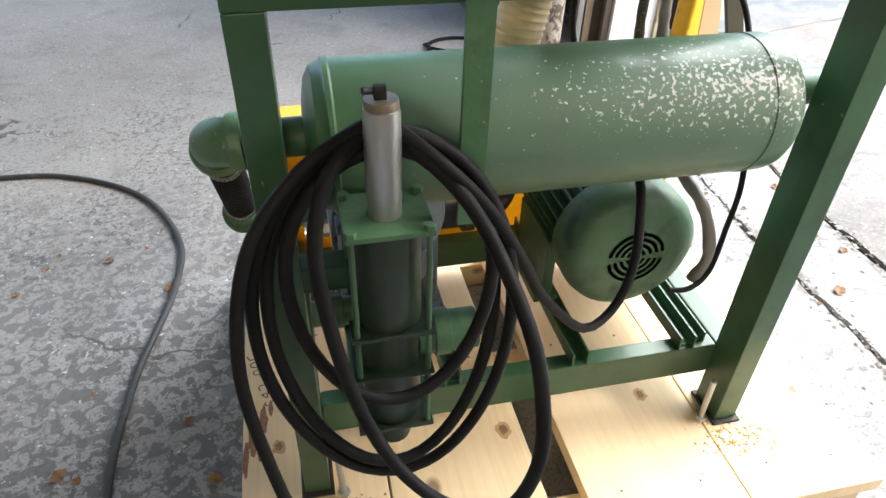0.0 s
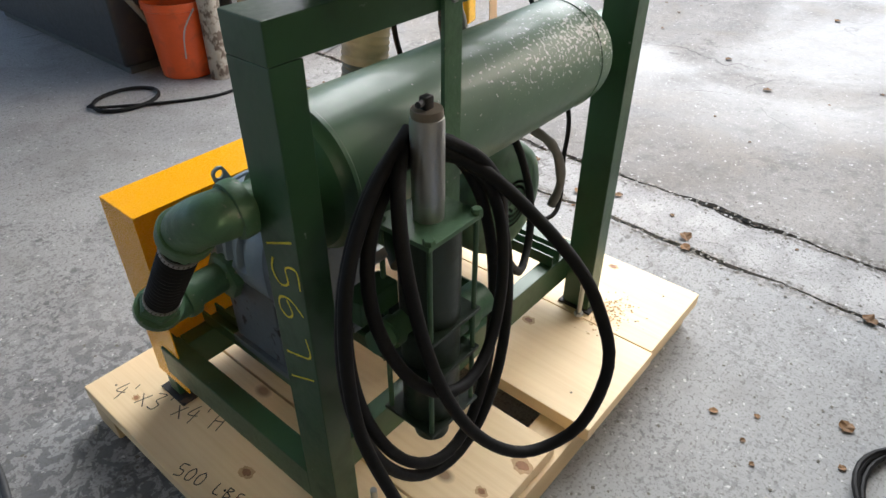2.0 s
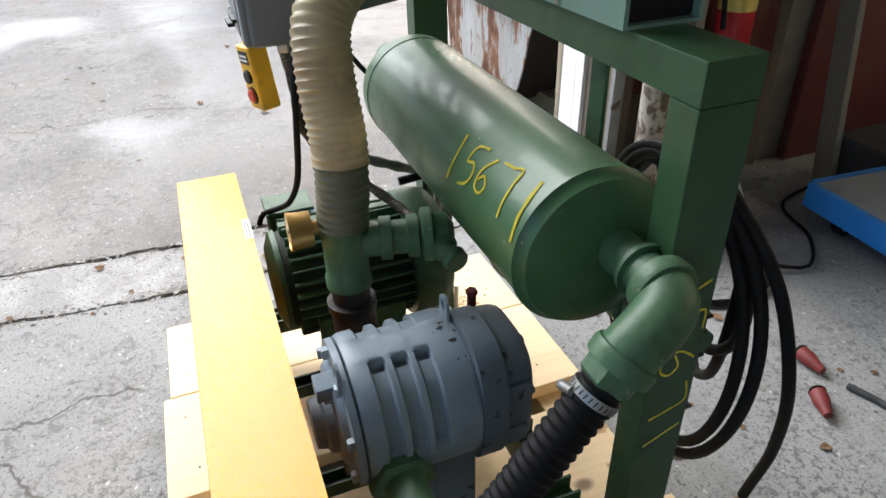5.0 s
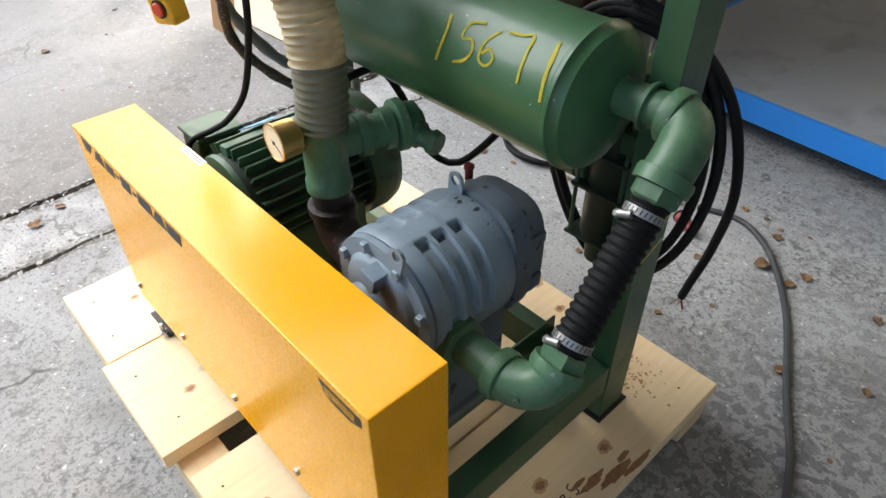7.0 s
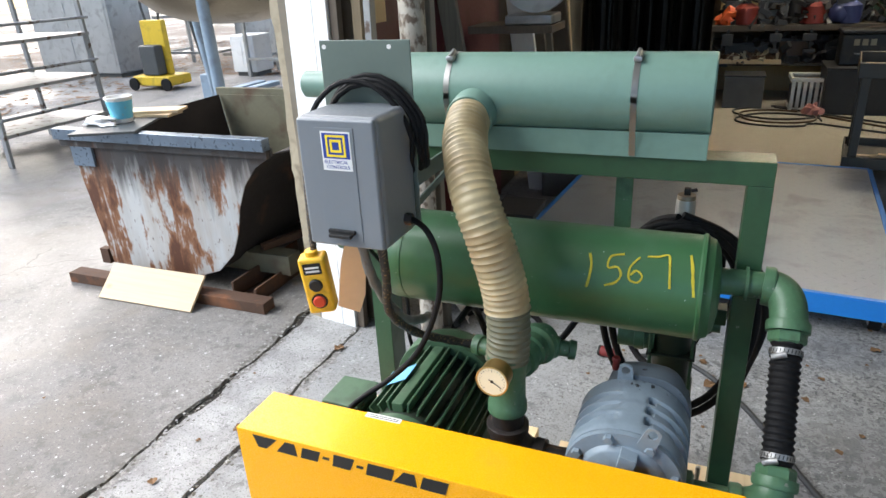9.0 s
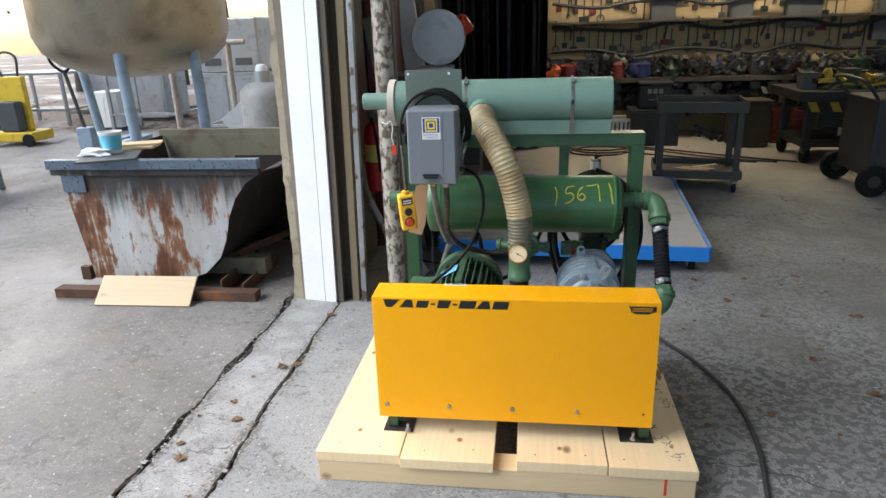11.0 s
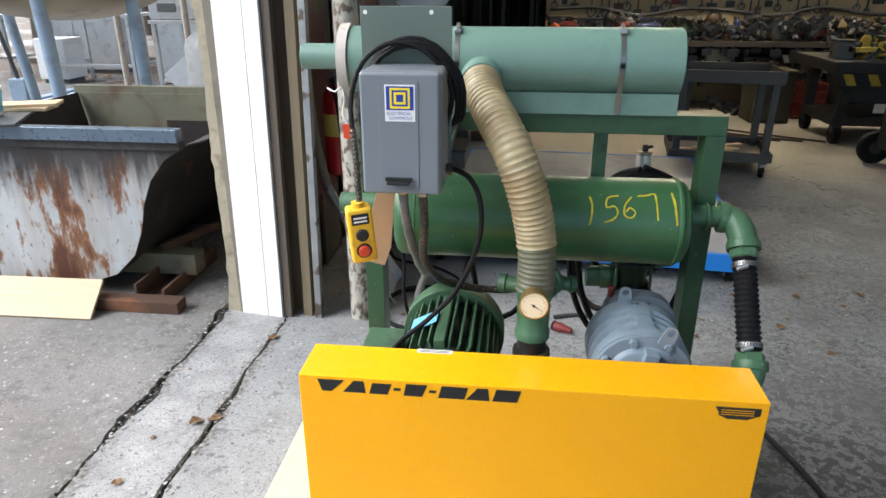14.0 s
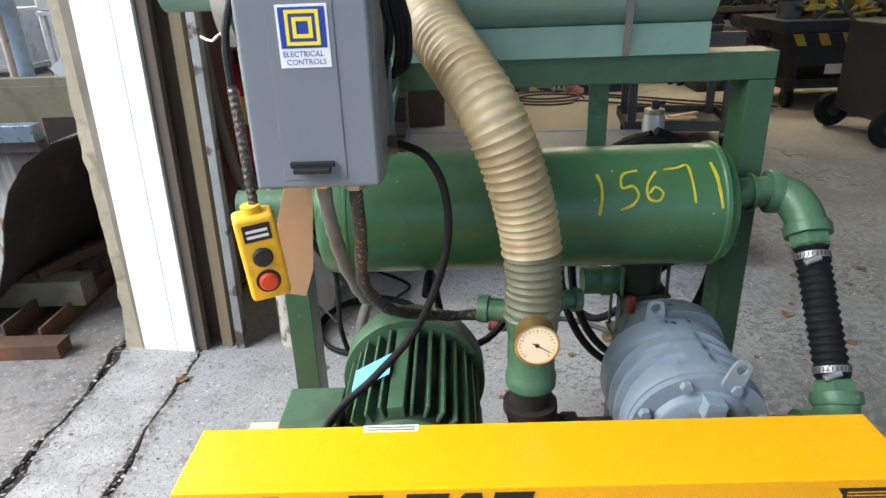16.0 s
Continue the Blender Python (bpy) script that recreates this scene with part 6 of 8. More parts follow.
solo("rag", crumpled(-1.72, 1.62, 0.806, 0.12, 0.05, 0.035, 2.0), WHITE, (-1.72, 1.62, 0.806), "crumpled white rag beside the tub", "rag")
for k, (dx, dy, a) in enumerate(((0.0, 0.0, 8), (0.02, 0.015, 20))):
    solo("board_offcut", turned(box(-0.14, 0.14, -0.06, 0.06, 0, 0.014, 0.002), pose(-1.64 + dx, 1.86 + dy, 0.8068 + 0.0145 * k, 0, 0, a)), PLY, (-1.64 + dx, 1.86 + dy, 0.806 + 0.0145 * k), "short pale board lying on the skip", "board", "boards on the skip")

# ---- yard: pressure vessel on legs, gas tank, rack and machines ----
GREY_STEEL = surface("dull_stainless", (0.42, 0.43, 0.43), 0.4, metal=0.7, var=0.2, scale=3, fine=40, bump=0.1, dirt=0.5, dirt_colour=(0.2, 0.19, 0.17))
BLUE_LEG = surface("blue_grey_pipe_paint", (0.26, 0.34, 0.42), 0.5, var=0.2, scale=3, fine=40, bump=0.15, dirt=0.4)
TAN_STEEL = surface("tan_stained_steel", (0.40, 0.35, 0.26), 0.33, metal=0.85, var=0.25, scale=2, fine=40, bump=0.1, dirt=0.4)
vessel = thing("pressure_vessel", (-3.05, 4.4, 0), "dull steel vessel with a dished bottom on pale blue pipe legs", "vessel")
part("shell", lathe((-3.05, 4.4, 1.06), (0, 0, 1), [(0, 0.02), (0.01, 0.22), (0.05, 0.45), (0.13, 0.66), (0.25, 0.80), (0.40, 0.86), (1.6, 0.86), (1.62, 0.8)], 48), TAN_STEEL, vessel)
for x, y, xt in ((-2.76, 3.7, -2.82), (-2.34, 4.15, -2.36), (-4.06, 5.15, -4.28)):
    part("leg", rod((x, y, 0.0), (xt, y, 1.75), 0.048, 18), BLUE_LEG, vessel)
GAS_GREY = surface("grey_gas_tank_paint", (0.30, 0.30, 0.29), 0.6, var=0.2, scale=4, fine=40, bump=0.15, dirt=0.5, dirt_colour=(0.16, 0.13, 0.10))
gas = thing("gas_tank", (-1.67, 4.0, 0), "grey painted upright gas tank with a domed top", "gas tank")
part("shell", lathe((-1.67, 4.0, 0.03), (0, 0, 1), [(0, 0.18), (0.02, 0.205), (0.06, 0.215), (0.86, 0.215), (0.92, 0.20), (0.97, 0.14), (0.99, 0.05)], 36), GAS_GREY, gas)
part("foot_ring", lathe((-1.67, 4.0, 0.0), (0, 0, 1), [(0, 0.15), (0.06, 0.15)], 28), GREY_STEEL, gas)
part("valve_collar", lathe((-1.67, 4.0, 1.01), (0, 0, 1), [(0, 0.075), (0.10, 0.075), (0.10, 0.068), (0.0, 0.068)], 24, caps=False), GREY_STEEL, gas)
part("valve_cap", lathe((-1.67, 4.0, 1.01), (0, 0, 1), [(0, 0.05), (0.12, 0.055), (0.15, 0.04), (0.16, 0.01)], 20), WHITE, gas)
rack = thing("ladder_rack", (-4.6, 3.5, 0), "aluminium shelf rack on posts in the yard", "rack")
for x in (-4.62, -5.5):
    for y in (3.05, 4.15):
        part("post", beam((x, y, 0), (x, y + (0.05 if y < 3.5 else -0.05), 1.5), 0.05, 0.03, 0.003), GALV, rack)
for z in (0.25, 0.62, 1.0):
    part("shelf", box(-5.5, -4.6, 3.05, 4.15, z, z + 0.03, 0.003), GALV, rack)
    part("rung", rod((-4.58, 3.05, z + 0.16), (-4.58, 4.15, z + 0.16), 0.014, 10), GALV, rack)
YEL_MACHINE = surface("yellow_machine_paint", (0.70, 0.48, 0.03), 0.45, var=0.15, bump=0.1, dirt=0.4)
KIT_GREEN = surface("green_crate_plastic", (0.02, 0.20, 0.14), 0.5, var=0.2, bump=0.1)
mach = thing("floor_machine", (-6.6, 6.9, 0), "yellow wheeled floor machine standing in the yard", "machine")
part("base", box(-6.95, -6.25, 6.7, 7.15, 0.06, 0.20, 0.03), YEL_MACHINE, mach)
part("panel", box(-6.80, -6.40, 6.9, 7.0, 0.20, 0.95, 0.02), YEL_MACHINE, mach)
part("engine", box(-6.74, -6.44, 6.72, 6.9, 0.205, 0.62, 0.03), DARK_GREY, mach)
part("handle", cable([(-6.72, 6.95, 0.94), (-6.75, 6.95, 1.2), (-6.6, 6.95, 1.28), (-6.45, 6.95, 1.2), (-6.48, 6.95, 0.94)], 0.018, 10), DARK_GREY, mach)
for x in (-6.9, -6.3):
    part("wheel", rod((x, 6.66, 0.09), (x, 6.69, 0.09), 0.09, 20, 0.004), RUBBER, mach)
jack = thing("pallet_jack", (-4.9, 6.0, 0), "pallet jack with a black loop handle", "pallet jack")
part("pump", box(-5.02, -4.82, 5.95, 6.1, 0.02, 0.36, 0.02), BLUE_LEG, jack)
part("stem", rod((-4.92, 6.0, 0.36), (-4.97, 5.9, 1.05), 0.022, 12), DARK_GREY, jack)
part("loop_handle", cable([(-4.97, 5.9, 1.05), (-5.10, 5.88, 1.15), (-5.10, 5.86, 1.30), (-4.97, 5.84, 1.36), (-4.84, 5.86, 1.30), (-4.84, 5.88, 1.15)], 0.018, 10, 0.03, True), RUBBER, jack)
for x in (-5.05, -4.81):
    part("fork", box(x - 0.07, x + 0.07, 6.1, 7.2, 0.03, 0.09, 0.01), BLUE_LEG, jack)
for nm, x, y, w, d, h, mt, lab in (("steel_cabinet", -3.9, 8.6, 1.1, 0.8, 1.5, GREY_STEEL, "grey steel cabinet among yard equipment"), ("steel_cabinet", -6.3, 9.6, 1.4, 0.8, 1.2, GREY_STEEL, "wide grey steel cabinet among yard equipment"),
                                   ("white_bin", -6.0, 8.3, 0.45, 0.45, 0.62, WHITE, "upright white plastic bin in the yard"), ("steel_cabinet", -9.2, 8.2, 1.8, 0.9, 1.3, GREY_STEEL, "long grey steel cabinet among yard equipment"),
                                   ("white_cabinet", -9.6, 1.6, 0.9, 2.4, 1.2, WHITE, "long white metal cabinet at the yard's edge"), ("white_cabinet", -10.2, 4.6, 0.9, 2.2, 1.3, GREY_STEEL, "long pale metal cabinet at the yard's edge"),
                                   ("white_cabinet", -9.4, -6.2, 1.2, 2.6, 1.4, WHITE, "long white metal cabinet at the yard's edge")):
    c = thing(nm, (x, y, 0), lab, "cabinet" if "cabinet" in nm else "bin")
    part("body", box(x - w / 2, x + w / 2, y - d / 2, y + d / 2, 0.06, h, 0.02), mt, c)
    part("plinth", box(x - w / 2 + 0.04, x + w / 2 - 0.04, y - d / 2 + 0.04, y + d / 2 - 0.04, 0.0, 0.06, 0.004), DARK_GREY, c)
    for s in (-0.25, 0.25):
        part("door", box(x + s * w - w * 0.22, x + s * w + w * 0.22, y - d / 2 - 0.006, y - d / 2 - 0.0002, 0.12, h - 0.08, 0.004), mt, c)
    part("side_panel", box(x + w / 2 + 0.0002, x + w / 2 + 0.006, y - d / 2 + 0.05, y + d / 2 - 0.05, 0.12, h - 0.08, 0.004), mt, c)


def table_frame(name, x0, x1, y0, y1, h, mat, label, category):
    t = thing(name, ((x0 + x1) / 2, (y0 + y1) / 2, 0), label, category)
    for x in (x0, x1 - 0.05):
        for y in (y0, y1 - 0.05):
            part("leg", box(x, x + 0.05, y, y + 0.05, 0, h - 0.04, 0.004), mat, t)
    part("top", box(x0 - 0.02, x1 + 0.02, y0 - 0.02, y1 + 0.02, h - 0.04, h, 0.004), mat, t)
    for x in (x0, x1 - 0.04):
        part("rail", box(x, x + 0.04, y0 + 0.051, y1 - 0.051, 0.25, 0.29, 0.003), mat, t)
    part("rail", box(x0 + 0.051, x1 - 0.051, y0 + 0.005, y0 + 0.045, 0.25, 0.29, 0.003), mat, t)
    return t


table_frame("steel_table", -3.6, -2.6, 6.6, 7.3, 0.95, GREY_STEEL, "plain stainless steel work table in the yard", "table")
table_frame("steel_table", -5.9, -4.7, 8.0, 8.8, 0.95, GREY_STEEL, "plain stainless steel work table in the yard", "table")
table_frame("steel_table", -8.4, -7.2, 8.8, 9.6, 0.9, GREY_STEEL, "plain stainless steel work table in the yard", "table")
for k in range(7):
    x, y, z, a = -7.6 + 0.25 * k, 10.6 + 0.2 * math.sin(k * 2.3), 0.03 + 0.035 * (k % 3), 20 * math.sin(k * 1.7)
    solo("timber", turned(box(-0.9, 0.9, -0.05, 0.05, -0.025, 0.025, 0.004), pose(x, y, z, 0, 0, a)), GREY_WOOD, (x, y, z - 0.025), "weathered timber lying among the leaves", "timber", "timbers in the yard")

T_STEEL = surface("rusty_pale_pipe", (0.36, 0.32, 0.28), 0.6, var=0.3, scale=8, bump=0.2, second=(0.20, 0.13, 0.10), amount=0.42, edge=0.2, spot_scale=12)
for x, y, h in ((-3.63, 6.0, 1.42), (-2.97, 6.2, 1.33)):
    st = thing("pipe_stand", (x, y, 0), "rusty T-shaped pipe stand in the yard", "pipe stand", "pipe stands")
    part("stem", rod((x, y, 0.02), (x, y, h - 0.02), 0.035, 14), T_STEEL, st)
    part("cross_bar", rod((x - 0.22, y, h), (x + 0.22, y, h), 0.032, 14), T_STEEL, st)
    part("foot_plate", box(x - 0.2, x + 0.2, y - 0.2, y + 0.2, 0, 0.02, 0.003), T_STEEL, st)
hop = thing("steel_hopper", (-3.3, 7.0, 0.951), "dull stainless hopper standing on the work table", "hopper")
part("body", box(-3.62, -2.75, 6.62, 7.25, 0.952, 1.62, 0.03), GREY_STEEL, hop)
for k in range(2):
    part("opening", box(-3.50 + 0.42 * k, -3.28 + 0.42 * k, 6.612, 6.6195, 1.04, 1.13, 0.002), DARK_GREY, hop)
gb = thing("green_crate", (-1.98, 4.35, 0), "green plastic crate beside the gas tank", "crate")
part("body", box(-2.14, -1.88, 4.2, 4.5, 0.0, 0.52, 0.01), KIT_GREEN, gb)
part("board", beam((-2.10, 4.22, 0.53), (-1.80, 4.30, 0.78), 0.34, 0.02, 0.003, 90), WHITE, gb, "white sheet lying on the crate")

# left side of the yard
BLACK_STEEL = surface("black_steel", (0.022, 0.022, 0.024), 0.5, var=0.25, scale=6, fine=60, bump=0.1, dirt=0.4)
post = thing("test_stand", (-4.5, 1.0, 0), "black steel post on an H-shaped base with levelling feet", "stand")
part("base_bar", box(-4.56, -4.44, 0.62, 1.36, 0.09, 0.16, 0.004), BLACK_STEEL, post)
part("base_bar", box(-5.1, -5.0, 0.62, 1.36, 0.09, 0.15, 0.004), BLACK_STEEL, post)
part("cross_bar", box(-5.0, -4.561, 0.95, 1.05, 0.09, 0.15, 0.004), BLACK_STEEL, post)
for x in (-4.5, -5.05):
    for y in (0.66, 1.32):
        part("levelling_foot", join(rod((x, y, 0.0), (x, y, 0.20), 0.010, 10), rod((x, y, 0.0), (x, y, 0.012), 0.03, 16)), ZINC, post)
part("post", box(-4.78, -4.66, 0.99, 1.11, 0.1505, 1.9, 0.006), BLACK_STEEL, post)
part("cylinder", rod((-4.74, 1.24, 0.25), (-4.74, 1.24, 0.8), 0.045, 18, 0.004), GREY_STEEL, post)
part("bracket", box(-4.80, -4.68, 1.111, 1.30, 0.20, 0.26, 0.004), BLACK_STEEL, post)
keg_frame = thing("keg_rack", (-4.15, -3.55, 0), "rusty black steel frame holding steel kegs", "rack")
for x in (-4.4, -3.75):
    for y in (-3.95, -3.25):
        part("post", box(x - 0.02, x + 0.02, y - 0.02, y + 0.02, 0, 0.72, 0.003), BLACK_STEEL, keg_frame)
    for z in (0.08, 0.40, 0.70):
        part("rail", box(x - 0.018, x + 0.018, -3.929, -3.271, z - 0.018, z + 0.018, 0.003), BLACK_STEEL, keg_frame)
for y in (-3.95, -3.25):
    for z in (0.08, 0.70):
        part("rail", box(-4.379, -3.771, y - 0.018, y + 0.018, z - 0.018, z + 0.018, 0.003), BLACK_STEEL, keg_frame)
KEG_STEEL = surface("dull_keg_steel", (0.20, 0.20, 0.195), 0.5, metal=0.6, var=0.25, scale=5, bump=0.1, dirt=0.5)
keg = thing("steel_keg", (-4.25, -3.78, 0), "dull stainless steel keg", "keg", "kegs in the rack")
part("shell", lathe((-4.25, -3.78, 0.0), (0, 0, 1), [(0, 0.14), (0.02, 0.15), (0.05, 0.15), (0.07, 0.165), (0.20, 0.17), (0.22, 0.175), (0.24, 0.17), (0.50, 0.17), (0.53, 0.15), (0.60, 0.15), (0.60, 0.13), (0.55, 0.12)], 30), KEG_STEEL, keg)
for x, y in ((-4.35, -4.10), (-4.72, -4.07)):
    copy_thing(keg, pose(x, y, 0))
for ob in (keg, keg_frame):
    moved(ob, (-0.40, -0.65, 0))
wb = thing("white_tub", (-4.95, -3.75, 0), "white plastic bucket standing in the yard", "bucket")
part("wall", lathe((-4.95, -3.75, 0), (0, 0, 1), [(0, 0.15), (0.005, 0.175), (0.48, 0.20), (0.485, 0.21), (0.50, 0.21), (0.50, 0.195), (0.02, 0.17)], 30, caps=False), WHITE, wb)
moved(wb, (-0.63, -0.43, 0))
cone = thing("traffic_cone", (-5.6, -4.3, 0), "orange traffic cone behind the bucket", "traffic cone")
part("cone", lathe((-5.6, -4.3, 0.03), (0, 0, 1), [(0, 0.14), (0.72, 0.03), (0.73, 0.02)], 24), ORANGE, cone)
part("foot", box(-5.78, -5.42, -4.48, -4.12, 0, 0.03, 0.006), ORANGE, cone)
wt = thing("white_drum", (-5.1, -4.7, 0), "large white plastic drum beside the kegs", "drum")
part("body", lathe((-5.1, -4.7, 0), (0, 0, 1), [(0, 0.30), (0.03, 0.34), (0.85, 0.34), (0.90, 0.31), (0.92, 0.05)], 32), WHITE, wt)
for ob in (cone, wt):
    moved(ob, (-0.7, -0.6, 0))
solo("blue_tarpaulin", crumpled(-5.9, -5.6, 0.0, 0.8, 0.5, 0.65, 5.0), surface("blue_sheet", (0.03, 0.22, 0.62), 0.4, var=0.2, scale=6, bump=0.2), (-5.9, -5.6, 0), "crumpled bright blue sheet over a heap", "tarpaulin")
comp = thing("wheeled_pump", (-5.35, -2.2, 0), "black wheeled pump with hoses on the slab", "pump")
part("body", box(-5.65, -5.05, -2.55, -1.85, 0.12, 0.42, 0.06, 3), BLACK_STEEL, comp)
part("motor", rod((-5.5, -2.5, 0.52), (-5.5, -1.95, 0.52), 0.12, 22, 0.01), BLACK_STEEL, comp)
for y in (-2.60, -1.80):
    for x in (-5.55, -5.10):
        w = part("wheel", lathe((x, y - 0.035, 0.12), (0, 1, 0), [(0, 0.07), (0.005, 0.11), (0.02, 0.12), (0.05, 0.12), (0.065, 0.11), (0.07, 0.07)], 24), RUBBER, comp)
        part("hub", rod((x, y - 0.037, 0.12), (x, y + 0.037, 0.12), 0.05, 16), GREY_STEEL, w)
part("pipe", cable([(-5.06, -2.0, 0.5), (-4.92, -1.95, 0.45), (-4.85, -1.9, 0.2), (-4.8, -1.95, 0.02), (-4.6, -2.0, 0.014)], 0.02, 10), GREY_STEEL, comp)
moved(comp, (-0.35, -0.1, 0))
lp = [(-4.95, -2.1, 0.012), (-4.3, -1.55, 0.012), (-3.9, -1.3, 0.012), (-3.75, -1.6, 0.012), (-4.0, -2.1, 0.012), (-3.8, -2.7, 0.012), (-3.5, -3.0, 0.012), (-3.35, -2.7, 0.012), (-3.6, -2.2, 0.012), (-4.2, -1.95, 0.02), (-4.7, -2.3, 0.012), (-5.0, -2.6, 0.012)]
solo("yard_hose", cable(lp, 0.011, 8, 0.05), RUBBER, (-4, -2, 0), "thin dark hose lying in loops on the slab", "hose")
solo("red_mat", box(-6.0, -4.8, -3.75, -2.5, 0.001, 0.008, 0.002), surface("faded_red_mat", (0.33, 0.10, 0.07), 0.85, var=0.3, scale=4, bump=0.3, dirt=0.6, dirt_colour=(0.2, 0.17, 0.15)), (-5.4, -3.1, 0), "faded red mat on the slab", "mat")
BLUE_BOARD = surface("worn_blue_board", (0.030, 0.135, 0.21), 0.6, var=0.35, scale=4, stretch=(1, 1, 0.3), bump=0.2, second=(0.20, 0.17, 0.09), amount=0.45, edge=0.15, spot_scale=3)
OLIVE_BOARD = surface("worn_olive_board", (0.065, 0.058, 0.032), 0.7, var=0.35, scale=5, stretch=(1, 1, 0.3), bump=0.3, dirt=0.5)
lean = thing("trestle", (-1.1, -1.7, 0), "worn blue and olive trestle leaning beside the door", "trestle")
for x, y in ((-0.98, -1.57), (-1.20, -1.55)):
    a, b = Vector((x - 0.10, y - 0.03, 0.0)), Vector((x + 0.36, y - 0.10, 1.45))
    leg = part("leg", beam(a, a.lerp(b, 0.42), 0.040, 0.09, 0.004), OLIVE_BOARD, lean, "olive lower half of a leg")
    part("upper_leg", beam(a.lerp(b, 0.421), b, 0.040, 0.09, 0.004), BLUE_BOARD, leg, "worn blue upper half of a leg")
# near-black panel stands in for the shaded side of the legs
part("panel", beam((-0.99, -1.70, 0.0), (-0.62, -1.74, 1.5), 0.02, 0.34, 0.003), SHADE_RUST, lean)
moved(lean, (-0.06, -0.11, 0))
# ---- inside the door: pipes, shovel, extinguisher ----
MOTTLED = surface("flaking_white_pipe", (0.42, 0.39, 0.33), 0.7, var=0.3, scale=8, fine=60, bump=0.4, second=(0.12, 0.09, 0.065), amount=0.60, edge=0.10, spot_scale=34, stretch=(1, 1, 0.7), dirt=0.5, dirt_colour=(0.20, 0.15, 0.10))
solo("bollard_pipe", rod((-0.025, 1.560, 0), (-0.04, 1.575, 2.6), 0.047, 24), MOTTLED, (-0.025, 1.560, 0), "flaking white steel pipe standing beside the door", "pipe", "pipes by the door")
solo("bollard_pipe", rod((-0.25, -1.63, 0), (-0.31, -1.66, 2.6), 0.052, 24), MOTTLED, (-0.25, -1.63, 0), "flaking white steel pipe standing beside the door", "pipe", "pipes by the door")
solo("timber_post", beam((0.01, 1.645, 0), (-0.01, 1.65, 2.5), 0.03, 0.03, 0.003), GREY_WOOD, (0.01, 1.645, 0), "yellowish narrow timber leaning beside the pipe", "timber")
MAROON = surface("dark_maroon_board", (0.085, 0.014, 0.012), 0.5, var=0.25, scale=3, bump=0.1, dirt=0.5)
solo("maroon_panel", turned(box(-0.006, 0.006, 0.0, 0.62, 0.0, 1.4, 0.002), pose(-0.29, 1.66, 0.42, 0, -3, 0)), MAROON, (-0.29, 1.9, 0.42), "dark maroon painted panel on the wall", "panel")
ext = thing("fire_extinguisher", (-0.20, 1.98, 0.52), "red fire extinguisher with a yellow label on the wall", "extinguisher")
part("cylinder", lathe((-0.20, 1.98, 0.52), (0, 0, 1), [(0, 0.05), (0.01, 0.062), (0.34, 0.062), (0.39, 0.045), (0.41, 0.02)], 28), surface("red_enamel", (0.42, 0.015, 0.02), 0.35, var=0.1, bump=0.05), ext)
part("valve", join(rod((-0.20, 1.98, 0.93), (-0.20, 1.98, 0.97), 0.018, 14), box(-0.212, -0.188, 1.91, 2.04, 0.965, 0.985, 0.003)), DARK_GREY, ext)
part("label", lathe((-0.20, 1.98, 0.70), (0, 0, 1), [(0, 0.0628), (0.10, 0.0628)], 28, caps=False), surface("yellow_label", (0.60, 0.50, 0.12), 0.5, var=0.25, scale=20, bump=0), ext)
part("hose", cable([(-0.20, 1.92, 0.955), (-0.17, 1.88, 0.85), (-0.16, 1.90, 0.65)], 0.009, 8), RUBBER, ext)


def shovel():
    s = thing("shovel", (0.07, 1.80, 0), "aluminium scoop shovel with a worn wooden shaft leaning on the wall", "shovel")
    bm = bmesh.new()
    nu, nv = 12, 14
    grid = []
    for j in range(nv + 1):
        v = j / nv
        half = 0.160 * (1.0 if v < 0.62 else math.sqrt(max(0.02, 1 - ((v - 0.62) / 0.40) ** 2)) * 0.88 + 0.12)
        row = []
        for i in range(nu + 1):
            u = 2 * i / nu - 1
            depth = 0.035 * abs(u) ** 3 + 0.03 * max(0, v - 0.75) ** 1.5 * 6
            row.append(bm.verts.new((depth, u * half, v * 0.43)))
        grid.append(row)
    for j in range(nv):
        for i in range(nu):
            bm.faces.new((grid[j][i], grid[j][i + 1], grid[j + 1][i + 1], grid[j + 1][i]))
    bmesh.ops.recalc_face_normals(bm, faces=bm.faces)
    bmesh.ops.solidify(bm, geom=list(bm.faces), thickness=0.003)
    m = pose(0.068, 1.80, 0.004, 0, -33, 4)
    part("blade", turned(bm, m), surface("scuffed_aluminium", (0.66, 0.65, 0.62), 0.36, metal=0.55, var=0.2, scale=8, fine=80, bump=0.15, dirt=0.4, dirt_colour=(0.35, 0.30, 0.2)), s)
    a, b = m @ Vector((0.012, 0, 0.26)), Vector((-0.215, 1.812, 0.50))
    part("socket", cable([a, m @ Vector((0.022, 0, 0.40)), b], 0.020, 12), GALV, s)
    part("shaft", cable([b, Vector((-0.265, 1.845, 0.72)), Vector((-0.312, 1.90, 1.15))], 0.019, 12), GREY_WOOD, s)


shovel()
ob = thing("orange_bucket", (-0.02, -1.72, 0), "orange plastic bucket behind the pipe", "bucket")
part("wall", lathe((-0.02, -1.74, 0), (0, 0, 1), [(0, 0.11), (0.005, 0.13), (0.33, 0.15), (0.335, 0.158), (0.37, 0.158), (0.37, 0.148), (0.02, 0.125)], 30, caps=False), ORANGE, ob)
part("handle", cable([(-0.02, -1.575, 0.345), (0.05, -1.58, 0.25), (0.06, -1.6, 0.12)], 0.004, 8), ZINC, ob)
moved(ob, (-0.17, -0.08, 0))
